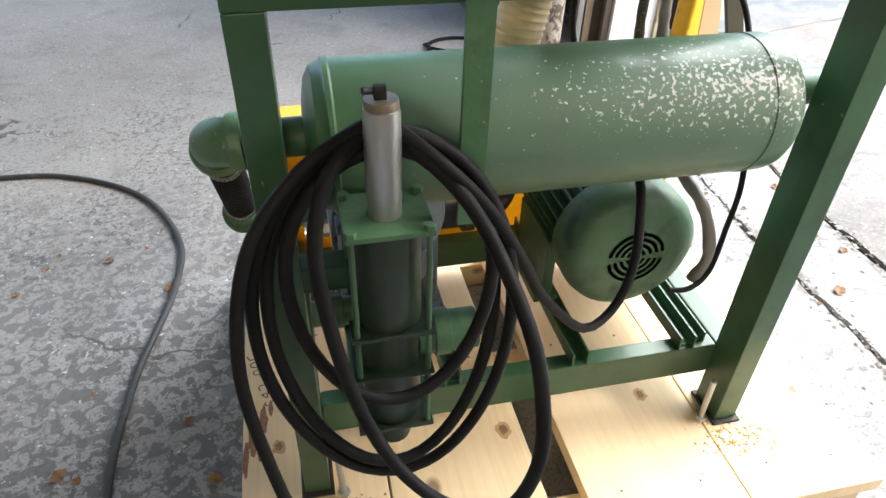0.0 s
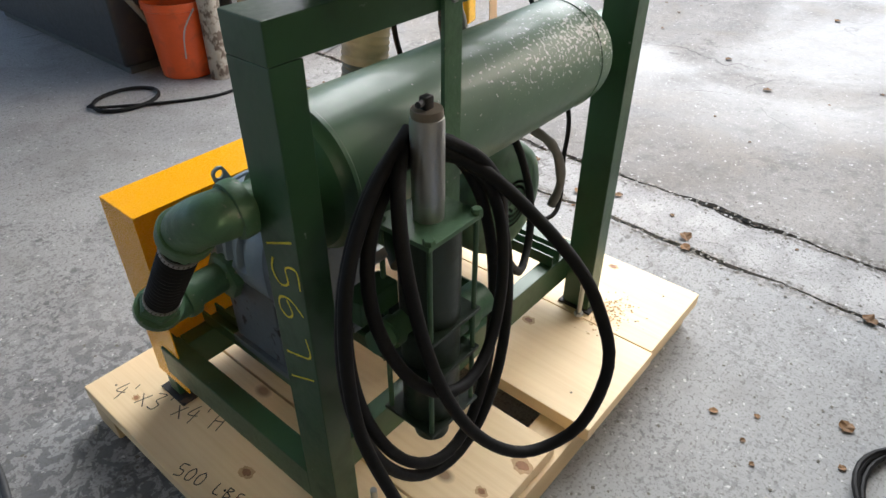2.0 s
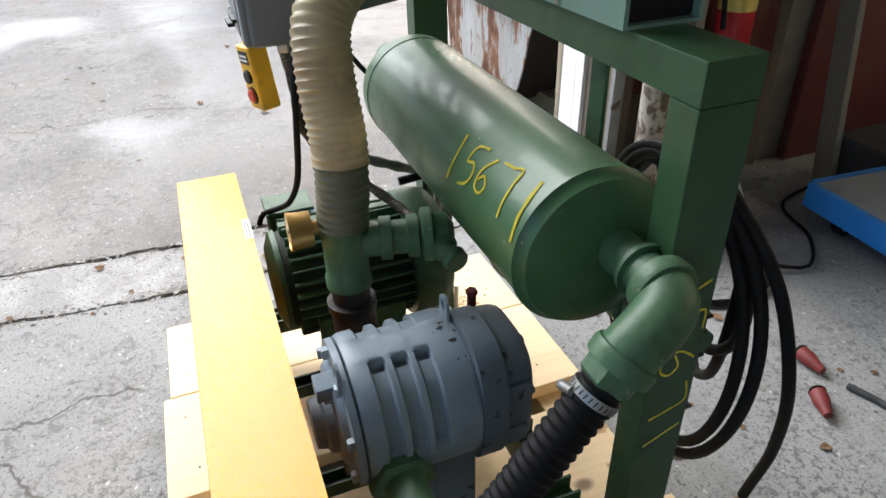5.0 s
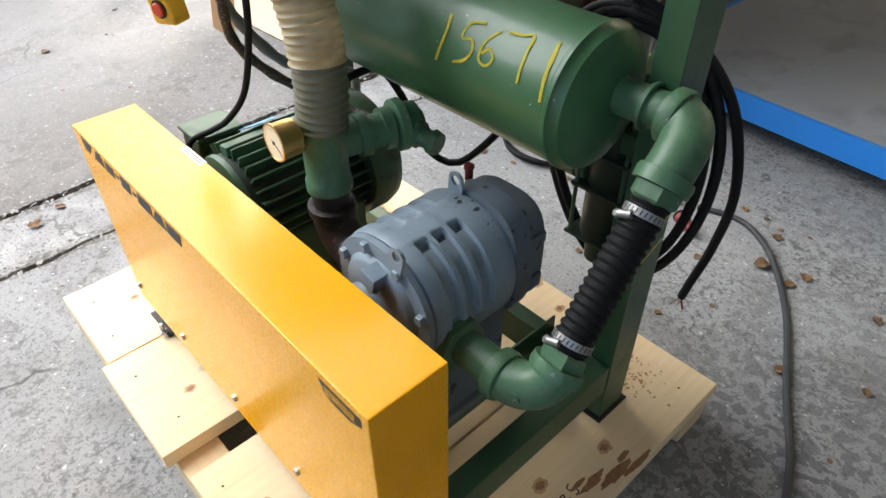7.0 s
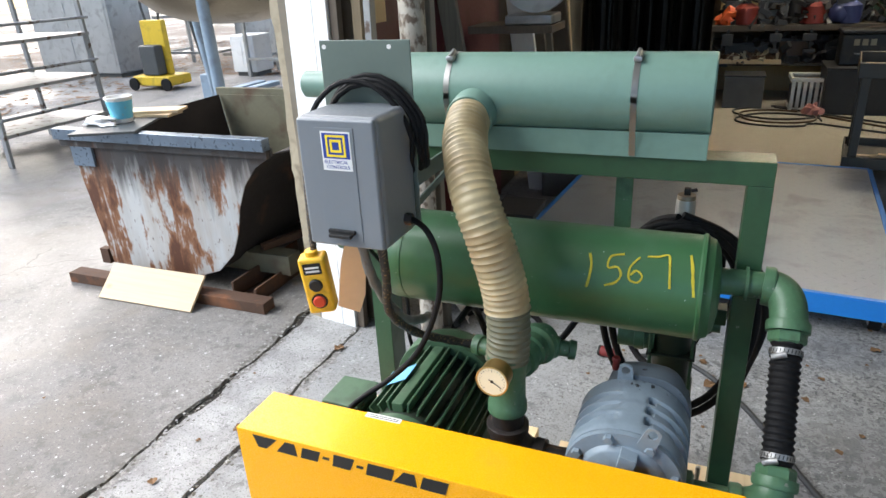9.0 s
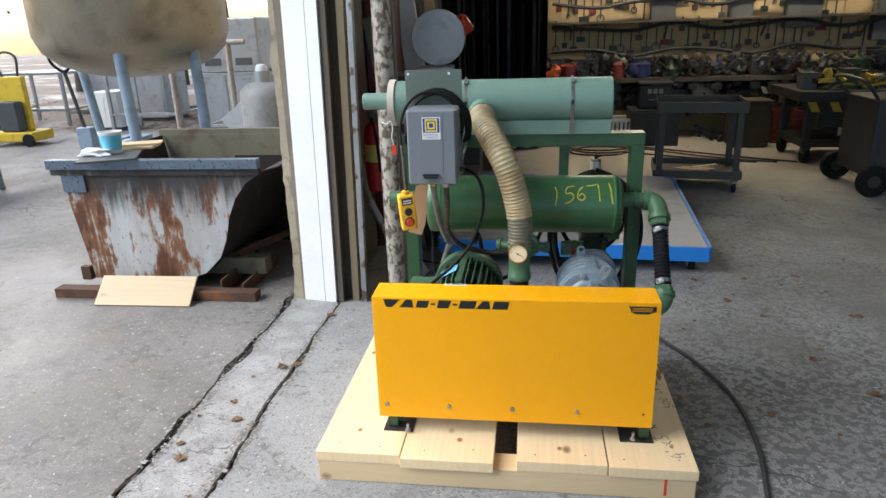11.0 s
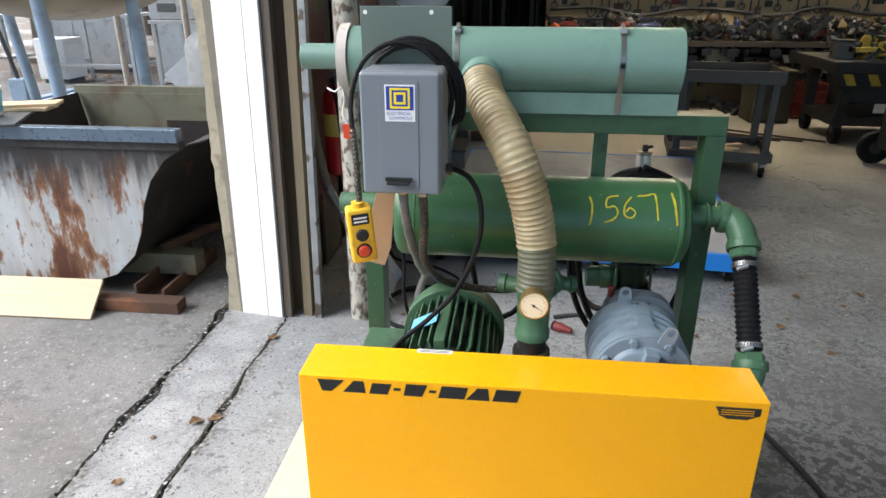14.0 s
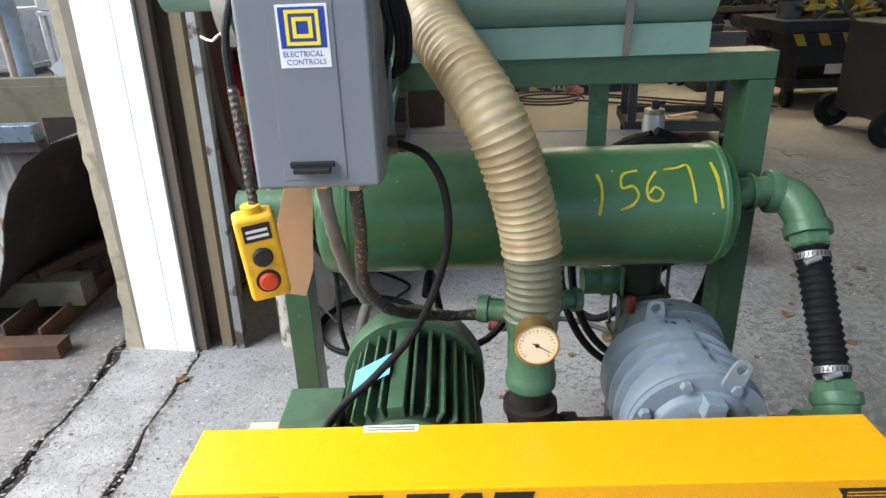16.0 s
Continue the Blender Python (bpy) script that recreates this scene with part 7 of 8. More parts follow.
solo("broom_handle", beam((-0.15, -1.82, 0.1), (0.18, -2.03, 0.75), 0.025, 0.025, 0.006), GREY_WOOD, (-0.15, -1.82, 0.1), "wooden handle standing in the orange bucket", "handle")
fl = [(0.22 + 0.15 * math.cos(t), -1.70 + 0.12 * math.sin(t), 0.008 + 0.0025 * t / 6) for t in [0.4 * k for k in range(48)]] + [(0.1, -1.52, 0.008), (-0.1, -1.42, 0.008), (-0.3, -1.44, 0.008)]
solo("floor_cable_coil", cable(fl, 0.007, 8, 0.03), RUBBER, (0.22, -1.70, 0), "black cable coiled loosely on the floor", "cable")
bm_ = thing("black_cabinet", (-0.13, -2.6, 0), "black steel cabinet standing against the side wall", "cabinet")
part("body", box(-0.335, 0.06, -3.6, -1.98, 0.04, 1.5, 0.02, 3), BLACK_STEEL, bm_)
part("plinth", box(-0.33, 0.03, -3.57, -2.0, 0.0, 0.0395, 0.004), DARK_GREY, bm_)
for k, (dx, dy, a) in enumerate(((0.0, 0.0, 60), (-0.125, 0.095, 85))):
    c = thing("cable_connector", (0.83 + dx, 1.50 + dy, 0), "dull red and black cable connector lying on the floor", "connector", "connectors on the floor")
    m = pose(0.83 + dx, 1.50 + dy, 0.0215, 90, 0, a)
    part("shell", turned(lathe((0, 0, -0.04), (0, 0, 1), [(0, 0.014), (0.004, 0.020), (0.03, 0.021), (0.05, 0.016), (0.08, 0.010)], 20), m), DULL_RED, c)
    part("ring", turned(lathe((0, 0, -0.046), (0, 0, 1), [(0, 0.019), (0.006, 0.0215)], 20), m), BLACK_PAINT, c)

# ---- platform truck ----
TREAD = surface("grey_tread_plate", (0.29, 0.31, 0.345), 0.5, metal=0.2, var=0.1, scale=2, fine=150, bump=0.5, dirt=0.3)
BRIGHT_BLUE = surface("bright_blue_paint", (0.02, 0.20, 0.62), 0.4, var=0.12, scale=3, bump=0.05, second=(0.35, 0.45, 0.55), amount=0.14, edge=0.05, spot_scale=3)
truck = thing("platform_truck", (1.05, 3.1, 0), "low platform truck with grey tread top and bright blue edges", "platform truck")
tm = pose(1.005, 3.02, 0, 0, 0, -4.5)
part("deck", turned(box(-0.79, 0.79, -0.93, 0.93, 0.155, 0.170, 0.002), tm), TREAD, truck)
for q in ((-0.80, 0.80, -0.955, -0.9305), (-0.80, 0.80, 0.9305, 0.955)):
    part("edge_beam", turned(box(q[0], q[1], q[2], q[3], 0.085, 0.172, 0.003), tm), BRIGHT_BLUE, truck)
for q in ((-0.815, -0.7905), (0.7905, 0.815)):
    part("edge_beam", turned(box(q[0], q[1], -0.93, 0.93, 0.085, 0.172, 0.003), tm), BRIGHT_BLUE, truck)
rng = random.Random(4)
studs = bmesh.new()
for i in range(46):
    for j in range(23):
        x, y = -0.77 + 0.0342 * i, -0.91 + 0.08 * j + (0.04 if i % 2 else 0)
        s = 0.010 if (i + j) % 2 else -0.010
        vs = [studs.verts.new(q) for q in ((x - 0.011, y - s, 0.1701), (x, y - 0.003, 0.1711), (x + 0.011, y + s, 0.1701), (x, y + 0.003, 0.1711))]
        studs.faces.new(vs)
st = part("tread_stud", turned(studs, tm), TREAD, truck, smooth=False)
st["kind"] = "stuff"
for x in (-0.70, 0.72):
    for y in (-0.85, 0.85):
        c = part("caster", turned(join(box(x - 0.05, x + 0.05, y - 0.04, y + 0.04, 0.080, 0.0845, 0.001), box(x - 0.028, x - 0.022, y - 0.03, y + 0.03, 0.03, 0.0795, 0.001), box(x + 0.022, x + 0.028, y - 0.03, y + 0.03, 0.03, 0.0795, 0.001)), tm), ZINC, truck)
        part("wheel", turned(rod((x - 0.02, y, 0.042), (x + 0.02, y, 0.042), 0.042, 22, 0.004), tm), RUBBER, c)

# ---- tool cart ----
cart = thing("tool_cart", (2.15, 4.35, 0), "dark grey plastic tool cart with two tray shelves", "cart")
CART = surface("dark_grey_plastic", (0.060, 0.055, 0.047), 0.5, var=0.15, scale=4, bump=0.1, dirt=0.35)
cmx = pose(2.15, 4.32, 0, 0, 0, -8)
for x in (-0.31, 0.31):
    for y in (-0.24, 0.24):
        part("leg", turned(box(x - 0.026, x + 0.026, y - 0.026, y + 0.026, 0.10, 0.68, 0.006), cmx), CART, cart)
        w = part("caster", turned(box(x - 0.02, x + 0.02, y - 0.025, y + 0.025, 0.07, 0.10, 0.003), cmx), GALV, cart)
        part("wheel", turned(rod((x - 0.014, y, 0.045), (x + 0.014, y, 0.045), 0.045, 18, 0.004), cmx), RUBBER, w)
for z0, z1 in ((0.12, 0.19), (0.68, 0.77)):
    part("tray_floor", turned(box(-0.35, 0.35, -0.28, 0.28, z0, z0 + 0.02, 0.004), cmx), CART, cart)
    for q in ((-0.36, 0.36, -0.295, -0.281), (-0.36, 0.36, 0.281, 0.295)):
        part("tray_side", turned(box(q[0], q[1], q[2], q[3], z0, z1, 0.005), cmx), CART, cart)
    for q in ((-0.36, -0.3505), (0.3505, 0.36)):
        part("tray_side", turned(box(q[0], q[1], -0.2805, 0.2805, z0, z1, 0.005), cmx), CART, cart)
for k in range(5):
    x, y, z, a = 2.0 + 0.06 * k, 4.3 + 0.05 * math.sin(k * 2.1), 0.1405 + 0.012 * (k // 2), 30 * math.sin(k * 1.9)
    solo("wood_scrap", turned(box(-0.14, 0.14, -0.02, 0.02, 0, 0.012, 0.002), pose(x, y, z, 0, 0, a)), PLY, (x, y, z), "scrap of pale wood on the lower shelf of the cart", "wood scrap", "wood scraps on the cart")
solo("cardboard", turned(box(-0.28, 0.28, -0.2, 0.2, 0, 0.01, 0.001), pose(2.12, 4.34, 0.7005, 0, 0, -6)), PLY, (2.12, 4.34, 0.70), "flat piece of cardboard in the top tray", "cardboard")

# ---- back of the shop ----
TAN_WALL = wood("tan_plywood_wall", (0.60, 0.45, 0.24), (0.42, 0.29, 0.14), 2, 0.2, 0.7)
for k in range(4):
    x = 0.9 + 1.22 * k
    setting("wall_board", box(x, x + 1.215, 7.57, 7.59, 0.0, 3.4, 0.002), TAN_WALL, "tan plywood board behind the workbench", "wall board")
bench = thing("workbench", (3.0, 7.25, 0), "long cluttered wooden workbench along the back wall", "workbench")
part("top", box(0.75, 5.4, 6.9, 7.55, 0.69, 0.75, 0.006), OLD_WOOD, bench)
part("shelf", box(0.80, 5.35, 6.95, 7.53, 0.35, 0.38, 0.004), OLD_WOOD, bench)
for x in (0.78, 2.2, 3.7, 5.25):
    for y in (6.93, 7.43):
        part("leg", box(x, x + 0.09, y, y + 0.09, 0, 0.6895, 0.004), OLD_WOOD, bench)
part("back_panel", box(0.8, 5.35, 7.533, 7.55, 0.39, 0.6895, 0.002), OLD_WOOD, bench)
rng = random.Random(11)
KIT = [surface("shop_" + n, c, 0.5, var=0.25, scale=9, bump=0.15) for n, c in (("black", (0.03, 0.03, 0.032)), ("red", (0.20, 0.025, 0.018)), ("blue", (0.025, 0.035, 0.12)), ("green", (0.028, 0.055, 0.026)), ("cream", (0.30, 0.27, 0.19)), ("grey", (0.11, 0.11, 0.108)), ("brown", (0.08, 0.045, 0.024)), ("yellow", (0.5, 0.36, 0.04)))]


def can(x, y, z, r, h, mat, name, label):
    c = thing(name, (x, y, z), label, name.replace("_", " "), "clutter on the workbench")
    part("body", lathe((x, y, z), (0, 0, 1), [(0, r * 0.9), (h * 0.03, r), (h * 0.8, r), (h * 0.93, r * 0.7), (h, r * 0.45)], 18), mat, c)
    part("cap", rod((x, y, z + h * 0.99), (x, y, z + h * 1.12), r * 0.4, 14), KIT[0], c)


def crate(x, y, z, w, d, h, mat, name, label):
    c = thing(name, (x, y, z), label, name.replace("_", " "), "clutter on the workbench")
    part("body", box(x - w / 2, x + w / 2, y - d / 2, y + d / 2, z, z + h, 0.006), mat, c)
    part("lid", box(x - w / 2 - 0.008, x + w / 2 + 0.008, y - d / 2 - 0.008, y + d / 2 + 0.008, z + h + 0.0005, z + h + 0.02, 0.004), KIT[0], c)


x = 0.95
k = 0
while x < 5.2:
    y = 7.1 + 0.25 * rng.random()
    kind = rng.random()
    mt = KIT[rng.choice((0, 0, 0, 1, 2, 3, 4, 5, 6, 7))]
    if kind < 0.5:
        can(x, y, 0.7505, 0.04 + 0.05 * rng.random(), 0.12 + 0.18 * rng.random(), mt, "paint_can" if k % 2 else "bottle", "used paint can on the workbench" if k % 2 else "plastic bottle on the workbench")
        x += 0.17 + 0.10 * rng.random()
    else:
        w = 0.14 + 0.2 * rng.random()
        crate(x + w / 2, y, 0.7505, w, 0.22, 0.08 + 0.16 * rng.random(), mt, "tool_box", "small tool box on the workbench")
        x += w + 0.08
    k += 1
x = 0.98
while x < 5.2:
    w = 0.25 + 0.25 * rng.random()
    crate(x + w / 2, 7.2, 0.3805, w, 0.4, 0.15 + 0.2 * rng.random(), KIT[rng.choice((0, 0, 4, 5, 6, 0))], "storage_box", "dusty storage box under the workbench")
    x += w + 0.10
shelf = thing("wall_shelf", (3.0, 7.45, 1.42), "long dark wall shelf over the workbench", "shelf")
part("board", box(0.95, 5.3, 7.33, 7.565, 1.40, 1.43, 0.003), OLD_WOOD, shelf)
for x in (1.2, 2.4, 3.6, 4.8):
    part("bracket", beam((x, 7.562, 1.20), (x, 7.35, 1.395), 0.02, 0.02, 0.002), DARK_GREY, shelf)
for k in range(120):
    # tools hung on the boards in three uneven rows
    x, z = 1.0 + 0.0355 * k + 0.03 * rng.random(), (1.30, 1.72, 2.10)[k % 3] + 0.16 * rng.random()
    h = 0.12 + 0.26 * rng.random()
    t = thing("hand_tool", (x, 7.55, z), "dark steel hand tool hung on the wall", "hand tool", "tools on the wall")
    part("shank", box(x - 0.008, x + 0.008, 7.554, 7.567, z - h, z, 0.002), KIT[rng.choice((0, 0, 5, 6))], t)
    hw = 0.025 + 0.04 * rng.random()
    if k % 4 == 0:
        part("head", lathe((x, 7.553, z - h), (0, 1, 0), [(0, hw * 0.7), (0, hw), (0.012, hw), (0.012, hw * 0.7)], 16, caps=False), KIT[rng.choice((0, 5))], t)
    else:
        part("head", box(x - hw, x + hw, 7.54, 7.567, z - h - 0.05, z - h + 0.02, 0.006), KIT[rng.choice((0, 0, 0, 5, 1, 6))], t)
for k, (x, z, w, h) in enumerate(((2.35, 1.35, 0.30, 0.42), (4.05, 1.28, 0.42, 0.55), (3.30, 1.38, 0.28, 0.36), (5.05, 1.10, 0.34, 0.70))):
    e = thing("switch_box", (x, 7.5, z), "grey steel switch box on the back wall", "switch box", "switch boxes")
    part("body", box(x - w / 2, x + w / 2, 7.45, 7.568, z, z + h, 0.01), KIT[5], e)
    part("cover", box(x - w / 2 + 0.015, x + w / 2 - 0.015, 7.44, 7.449, z + 0.015, z + h - 0.015, 0.004), KIT[5], e)
    part("label", box(x - 0.05, x + 0.05, 7.439, 7.44, z + h * 0.75, z + h * 0.82, 0), KIT[1], e)
for k in range(13):
    # dark clutter hung along the front of the bench
    x = 0.95 + 0.33 * k + 0.2 * rng.random()
    h = 0.15 + 0.3 * rng.random()
    t = thing("clamp", (x, 6.88, 0.67 - h), "dark steel clamp hung from the bench edge", "clamp", "clamps on the bench")
    part("bar", box(x - 0.012, x + 0.012, 6.875, 6.895, 0.67 - h, 0.71, 0.003), KIT[0], t)
    part("jaw", box(x - 0.05 - 0.03 * rng.random(), x + 0.05, 6.85, 6.896, 0.63 - h * 0.3 * rng.random(), 0.67, 0.006), KIT[0], t)
    part("foot", box(x - 0.05, x + 0.03 + 0.04 * rng.random(), 6.85, 6.896, 0.66 - h, 0.70 - h, 0.006), KIT[rng.choice((0, 0, 6))], t)
for k, (x, z, col) in enumerate(((1.75, 0.7505, 1), (2.05, 0.7505, 2), (4.6, 0.7505, 3), (1.15, 0.7505, 1))):
    can(x, 7, z, 0.11, 0.20, KIT[col], "paint_can", "used paint can on the workbench")
for k in range(3):
    y0 = 7.45 - 0.02 * k
    pts = [(0.95, y0, 1.06 + 0.30 * k)] + [(1.0 + 0.5 * i, y0 + 0.02 * math.sin(i * 3.1), 1.04 + 0.30 * k + 0.05 * math.sin(i * 2.3 + k)) for i in range(1, 9)]
    solo("air_hose", cable(pts, 0.022, 8, 0.06), KIT[0], pts[0], "black air hose strung along the back wall", "hose", "hoses on the back wall")


def heap(name, count, x0, x1, y0, y1, z0, z1, mat, label, seed):
    """Tools and fittings piled past counting, in one object."""
    r = random.Random(seed)
    verts, faces = [], []
    for k in range(count):
        c = Vector((r.uniform(x0, x1), r.uniform(y0, y1), z0 + (z1 - z0) * r.random() ** 1.8))
        m = Matrix.Translation(c) @ Matrix.Rotation(r.random() * 6.28, 4, "Z") @ Matrix.Rotation(r.uniform(-0.9, 0.9), 4, "X")
        a, b, h = r.uniform(0.006, 0.03), r.uniform(0.02, 0.10), r.uniform(0.006, 0.03)
        i = len(verts)
        verts += [m @ Vector((sx * a, sy * b * (0.6 + 0.4 * r.random()), sz * h)) for sz in (-1, 1) for sx, sy in ((-1, -1), (1, -1), (1, 1), (-1, 1))]
        faces += [(i, i + 3, i + 2, i + 1), (i + 4, i + 5, i + 6, i + 7)] + [(i + q, i + (q + 1) % 4, i + 4 + (q + 1) % 4, i + 4 + q) for q in range(4)]
    me = bpy.data.meshes.new(name)
    me.from_pydata(verts, [], faces)
    me.materials.append(mat)
    return tagged(new(name, me), label, "clutter", kind="stuff")


heap("bench_clutter", 620, 0.9, 5.4, 6.92, 7.4, 0.76, 0.98, KIT[0], "black tools and fittings piled on the workbench", 81)
heap("bench_clutter_grey", 160, 0.9, 5.4, 6.92, 7.4, 0.76, 0.95, KIT[5], "grey metal parts piled on the workbench", 82)
heap("bench_clutter_brown", 90, 0.9, 5.4, 6.92, 7.4, 0.76, 0.92, KIT[6], "brown scraps piled on the workbench", 83)
heap("shelf_clutter", 420, 0.9, 5.4, 6.88, 7.35, 0.40, 0.66, KIT[0], "black parts stuffed under the workbench", 84)
heap("floor_clutter", 140, 2.6, 5.8, 6.60, 6.85, 0.03, 0.40, KIT[0], "black scrap heaped before the workbench", 85)
heap("lift_clutter", 120, 3.4, 5.1, 5.3, 5.9, 0.75, 0.86, KIT[0], "dark tools strewn on the lift table", 86)
heap("lift_clutter_yellow", 26, 3.5, 5.0, 5.25, 5.8, 0.75, 0.86, KIT[7], "yellow straps strewn on the lift table", 87)
saw = thing("chop_saw", (-0.05, 2.95, 1.12), "red and grey chop saw standing on a wall bracket", "saw")
part("bracket", box(-0.34, 0.16, 2.85, 3.15, 1.08, 1.12, 0.004), OLD_WOOD, saw)
part("blade_guard", lathe((0.06, 2.93, 1.36), (0.1, -1, 0), [(0, 0.05), (0, 0.18), (0.03, 0.185), (0.06, 0.18), (0.06, 0.05)], 32), GREY_STEEL, saw, "dull grey blade guard")
part("motor", turned(lathe((0, 0, 0), (0, 0, 1), [(0, 0.055), (0.01, 0.07), (0.16, 0.07), (0.18, 0.05)], 24), pose(0.12, 2.98, 1.36, 0, 55, 0)), surface("red_saw_housing", (0.50, 0.05, 0.02), 0.4, var=0.15, bump=0.05), saw, "red motor housing")
part("base", box(-0.10, 0.15, 2.87, 3.10, 1.1205, 1.17, 0.01), GREY_STEEL, saw)
part("arm", beam((0.0, 3.02, 1.17), (0.05, 3.0, 1.34), 0.06, 0.05, 0.008), GREY_STEEL, saw)
for k in range(7):
    y = 1.75 + 0.34 * k
    setting("wall_plank", box(-0.344, -0.326, y, y + 0.20 + 0.08 * (k % 3), 0.0, 3.2, 0.003), (TAN_WALL, OLD_WOOD, OLD_WOOD)[k % 3], "old vertical plank on the side wall", "wall board") if not 2.4 < y < 3.45 else None
for k in range(14):
    x = 1.1 + 0.32 * k
    pts = [(x, 7.58, 2.1), (x + 0.06, 7.55, 1.9 - 0.1 * rng.random()), (x + 0.13, 7.54, 1.72 - 0.15 * rng.random()), (x + 0.2, 7.56, 1.95), (x + 0.24, 7.58, 2.1)]
    solo("hanging_cord", cable(pts, 0.011, 8, 0.04), KIT[rng.choice((0, 7, 6, 0))], pts[0], "cord hanging in a loop on the wall", "cord", "cords on the wall")
# added black sheet that hides the back corner and keeps it dark
BLACK_SHEET = surface("added_black_sheet", (0.010, 0.010, 0.011), 0.35, var=0.2, scale=4, bump=0.2)
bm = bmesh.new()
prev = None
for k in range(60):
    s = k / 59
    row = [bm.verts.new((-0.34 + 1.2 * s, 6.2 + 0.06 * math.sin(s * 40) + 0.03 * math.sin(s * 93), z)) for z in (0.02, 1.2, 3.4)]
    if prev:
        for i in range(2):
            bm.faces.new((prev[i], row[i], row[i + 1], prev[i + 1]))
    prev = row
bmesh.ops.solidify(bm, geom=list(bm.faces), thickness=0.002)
solo("black_sheet_curtain", bm, BLACK_SHEET, (0.25, 6.2, 0), "added black sheet that keeps the back corner of the shop dark", "curtain")
red_door = setting("door_3", box(-0.344, -0.30, 2.5, 3.4, 0.0, 2.05, 0.004), surface("dark_red_door_paint", (0.10, 0.018, 0.02), 0.5, var=0.2, scale=3, bump=0.1, dirt=0.4), "dark red shop door in the side wall", "door")
part("door_handle", rod((-0.299, 2.58, 1.0), (-0.25, 2.58, 1.0), 0.018, 14), ZINC, red_door)
# leaning things along the side wall
for k, (y, h, w, mt) in enumerate(((2.45, 1.5, 0.10, GREY_WOOD), (3.55, 1.8, 0.16, WHITE), (3.8, 1.6, 0.22, OLD_WOOD), (4.1, 1.9, 0.14, GREY_WOOD), (4.5, 1.4, 0.3, OLD_WOOD), (4.9, 1.7, 0.12, PLY))):
    solo("leaning_board", beam((-0.05 - 0.02 * k, y, 0), (-0.31, y + 0.05, h), w, 0.025, 0.002, 90), mt, (-0.05, y, 0), "old board leaning against the side wall", "board", "boards on the side wall")
for k, (x, y, s) in enumerate(((0.05, 2.6, 0.22), (0.12, 3.6, 0.3), (0.1, 4.4, 0.26), (0.35, 5.2, 0.3))):
    crate(x, y, 0, s, s * 1.2, 0.2 + 0.08 * k, KIT[(0, 5, 0, 6)[k]], "floor_box", "dusty box on the shop floor")
# laundry basket, cooler, cables in the middle distance
bk = thing("laundry_basket", (1.95, 6.6, 0), "white slotted plastic basket with rags on the floor", "basket")
part("rim", join(box(1.72, 2.18, 6.42, 6.45, 0.27, 0.31, 0.006), box(1.72, 2.18, 6.75, 6.78, 0.27, 0.31, 0.006), box(1.72, 1.75, 6.4505, 6.7495, 0.27, 0.31, 0.006), box(2.15, 2.18, 6.4505, 6.7495, 0.27, 0.31, 0.006)), WHITE, bk)
for k in range(9):
    part("slat", box(1.735 + 0.05 * k, 1.765 + 0.05 * k, 6.425, 6.437, 0.02, 0.2695, 0.003), WHITE, bk)
part("base", box(1.73, 2.17, 6.43, 6.77, 0.0, 0.02, 0.004), WHITE, bk)
part("liner", box(1.74, 2.16, 6.445, 6.76, 0.0205, 0.22, 0.02), KIT[0], bk)
moved(bk, (-0.12, 0.04, 0))
solo("pink_rag", crumpled(1.80, 6.28, 0.0, 0.10, 0.08, 0.10, 8.0), surface("pale_red_cloth", (0.45, 0.20, 0.18), 0.8, var=0.3, scale=10, bump=0.2), (1.80, 6.28, 0), "crumpled pink rag beside the basket", "rag")
crate(1.20, 6.66, 0.0, 0.36, 0.30, 0.30, KIT[5], "cooler_box", "grey cooler box on the shop floor")
for k in range(3):
    cpts = [(1.5 + 0.35 * math.cos(t + k) * (1 + 0.1 * math.sin(2 * t)), 6.0 + 0.28 * math.sin(t + k) + 0.15 * k, 0.010) for t in [0.45 * i for i in range(14)]] + [(2.3 + 0.3 * k, 5.6, 0.010), (3.0 + 0.2 * k, 5.3, 0.010)]
    solo("extension_cord", cable(cpts, 0.009, 6, 0.06), KIT[(0, 6, 0)[k]], cpts[0], "cord lying in loops on the shop floor", "cord", "cords on the floor")
# lift table with hazard stripes
lift_t = thing("lift_table", (4.1, 5.6, 0), "dark lift table with yellow hazard stripes and clutter", "lift table")
part("deck", box(3.3, 5.2, 5.2, 6.1, 0.62, 0.72, 0.01), BLACK_STEEL, lift_t)
part("apron", box(3.35, 5.15, 5.192, 5.1995, 0.52, 0.6195, 0.001), BLACK_STEEL, lift_t)
for k in range(9):
    part("stripe", plate([(0, 0), (0.08, 0), (0.03, 0.095), (-0.05, 0.095)], 0.0012, pose(3.42 + 0.2 * k, 5.1915, 0.522, 90, 0, 0)), KIT[7], lift_t, "yellow hazard stripe")
for x in (3.45, 4.95):
    for y in (5.3, 5.95):
        part("leg", box(x - 0.04, x + 0.04, y - 0.04, y + 0.04, 0.10, 0.6195, 0.006), BLACK_STEEL, lift_t)
        part("wheel", rod((x - 0.03, y, 0.08), (x + 0.03, y, 0.08), 0.08, 20, 0.006), RUBBER, lift_t)
part("base", box(3.40, 5.0, 5.27, 5.98, 0.16, 0.24, 0.006), BLACK_STEEL, lift_t)
part("sign", box(3.72, 3.90, 5.262, 5.269, 0.28, 0.36, 0.001), WHITE, lift_t)
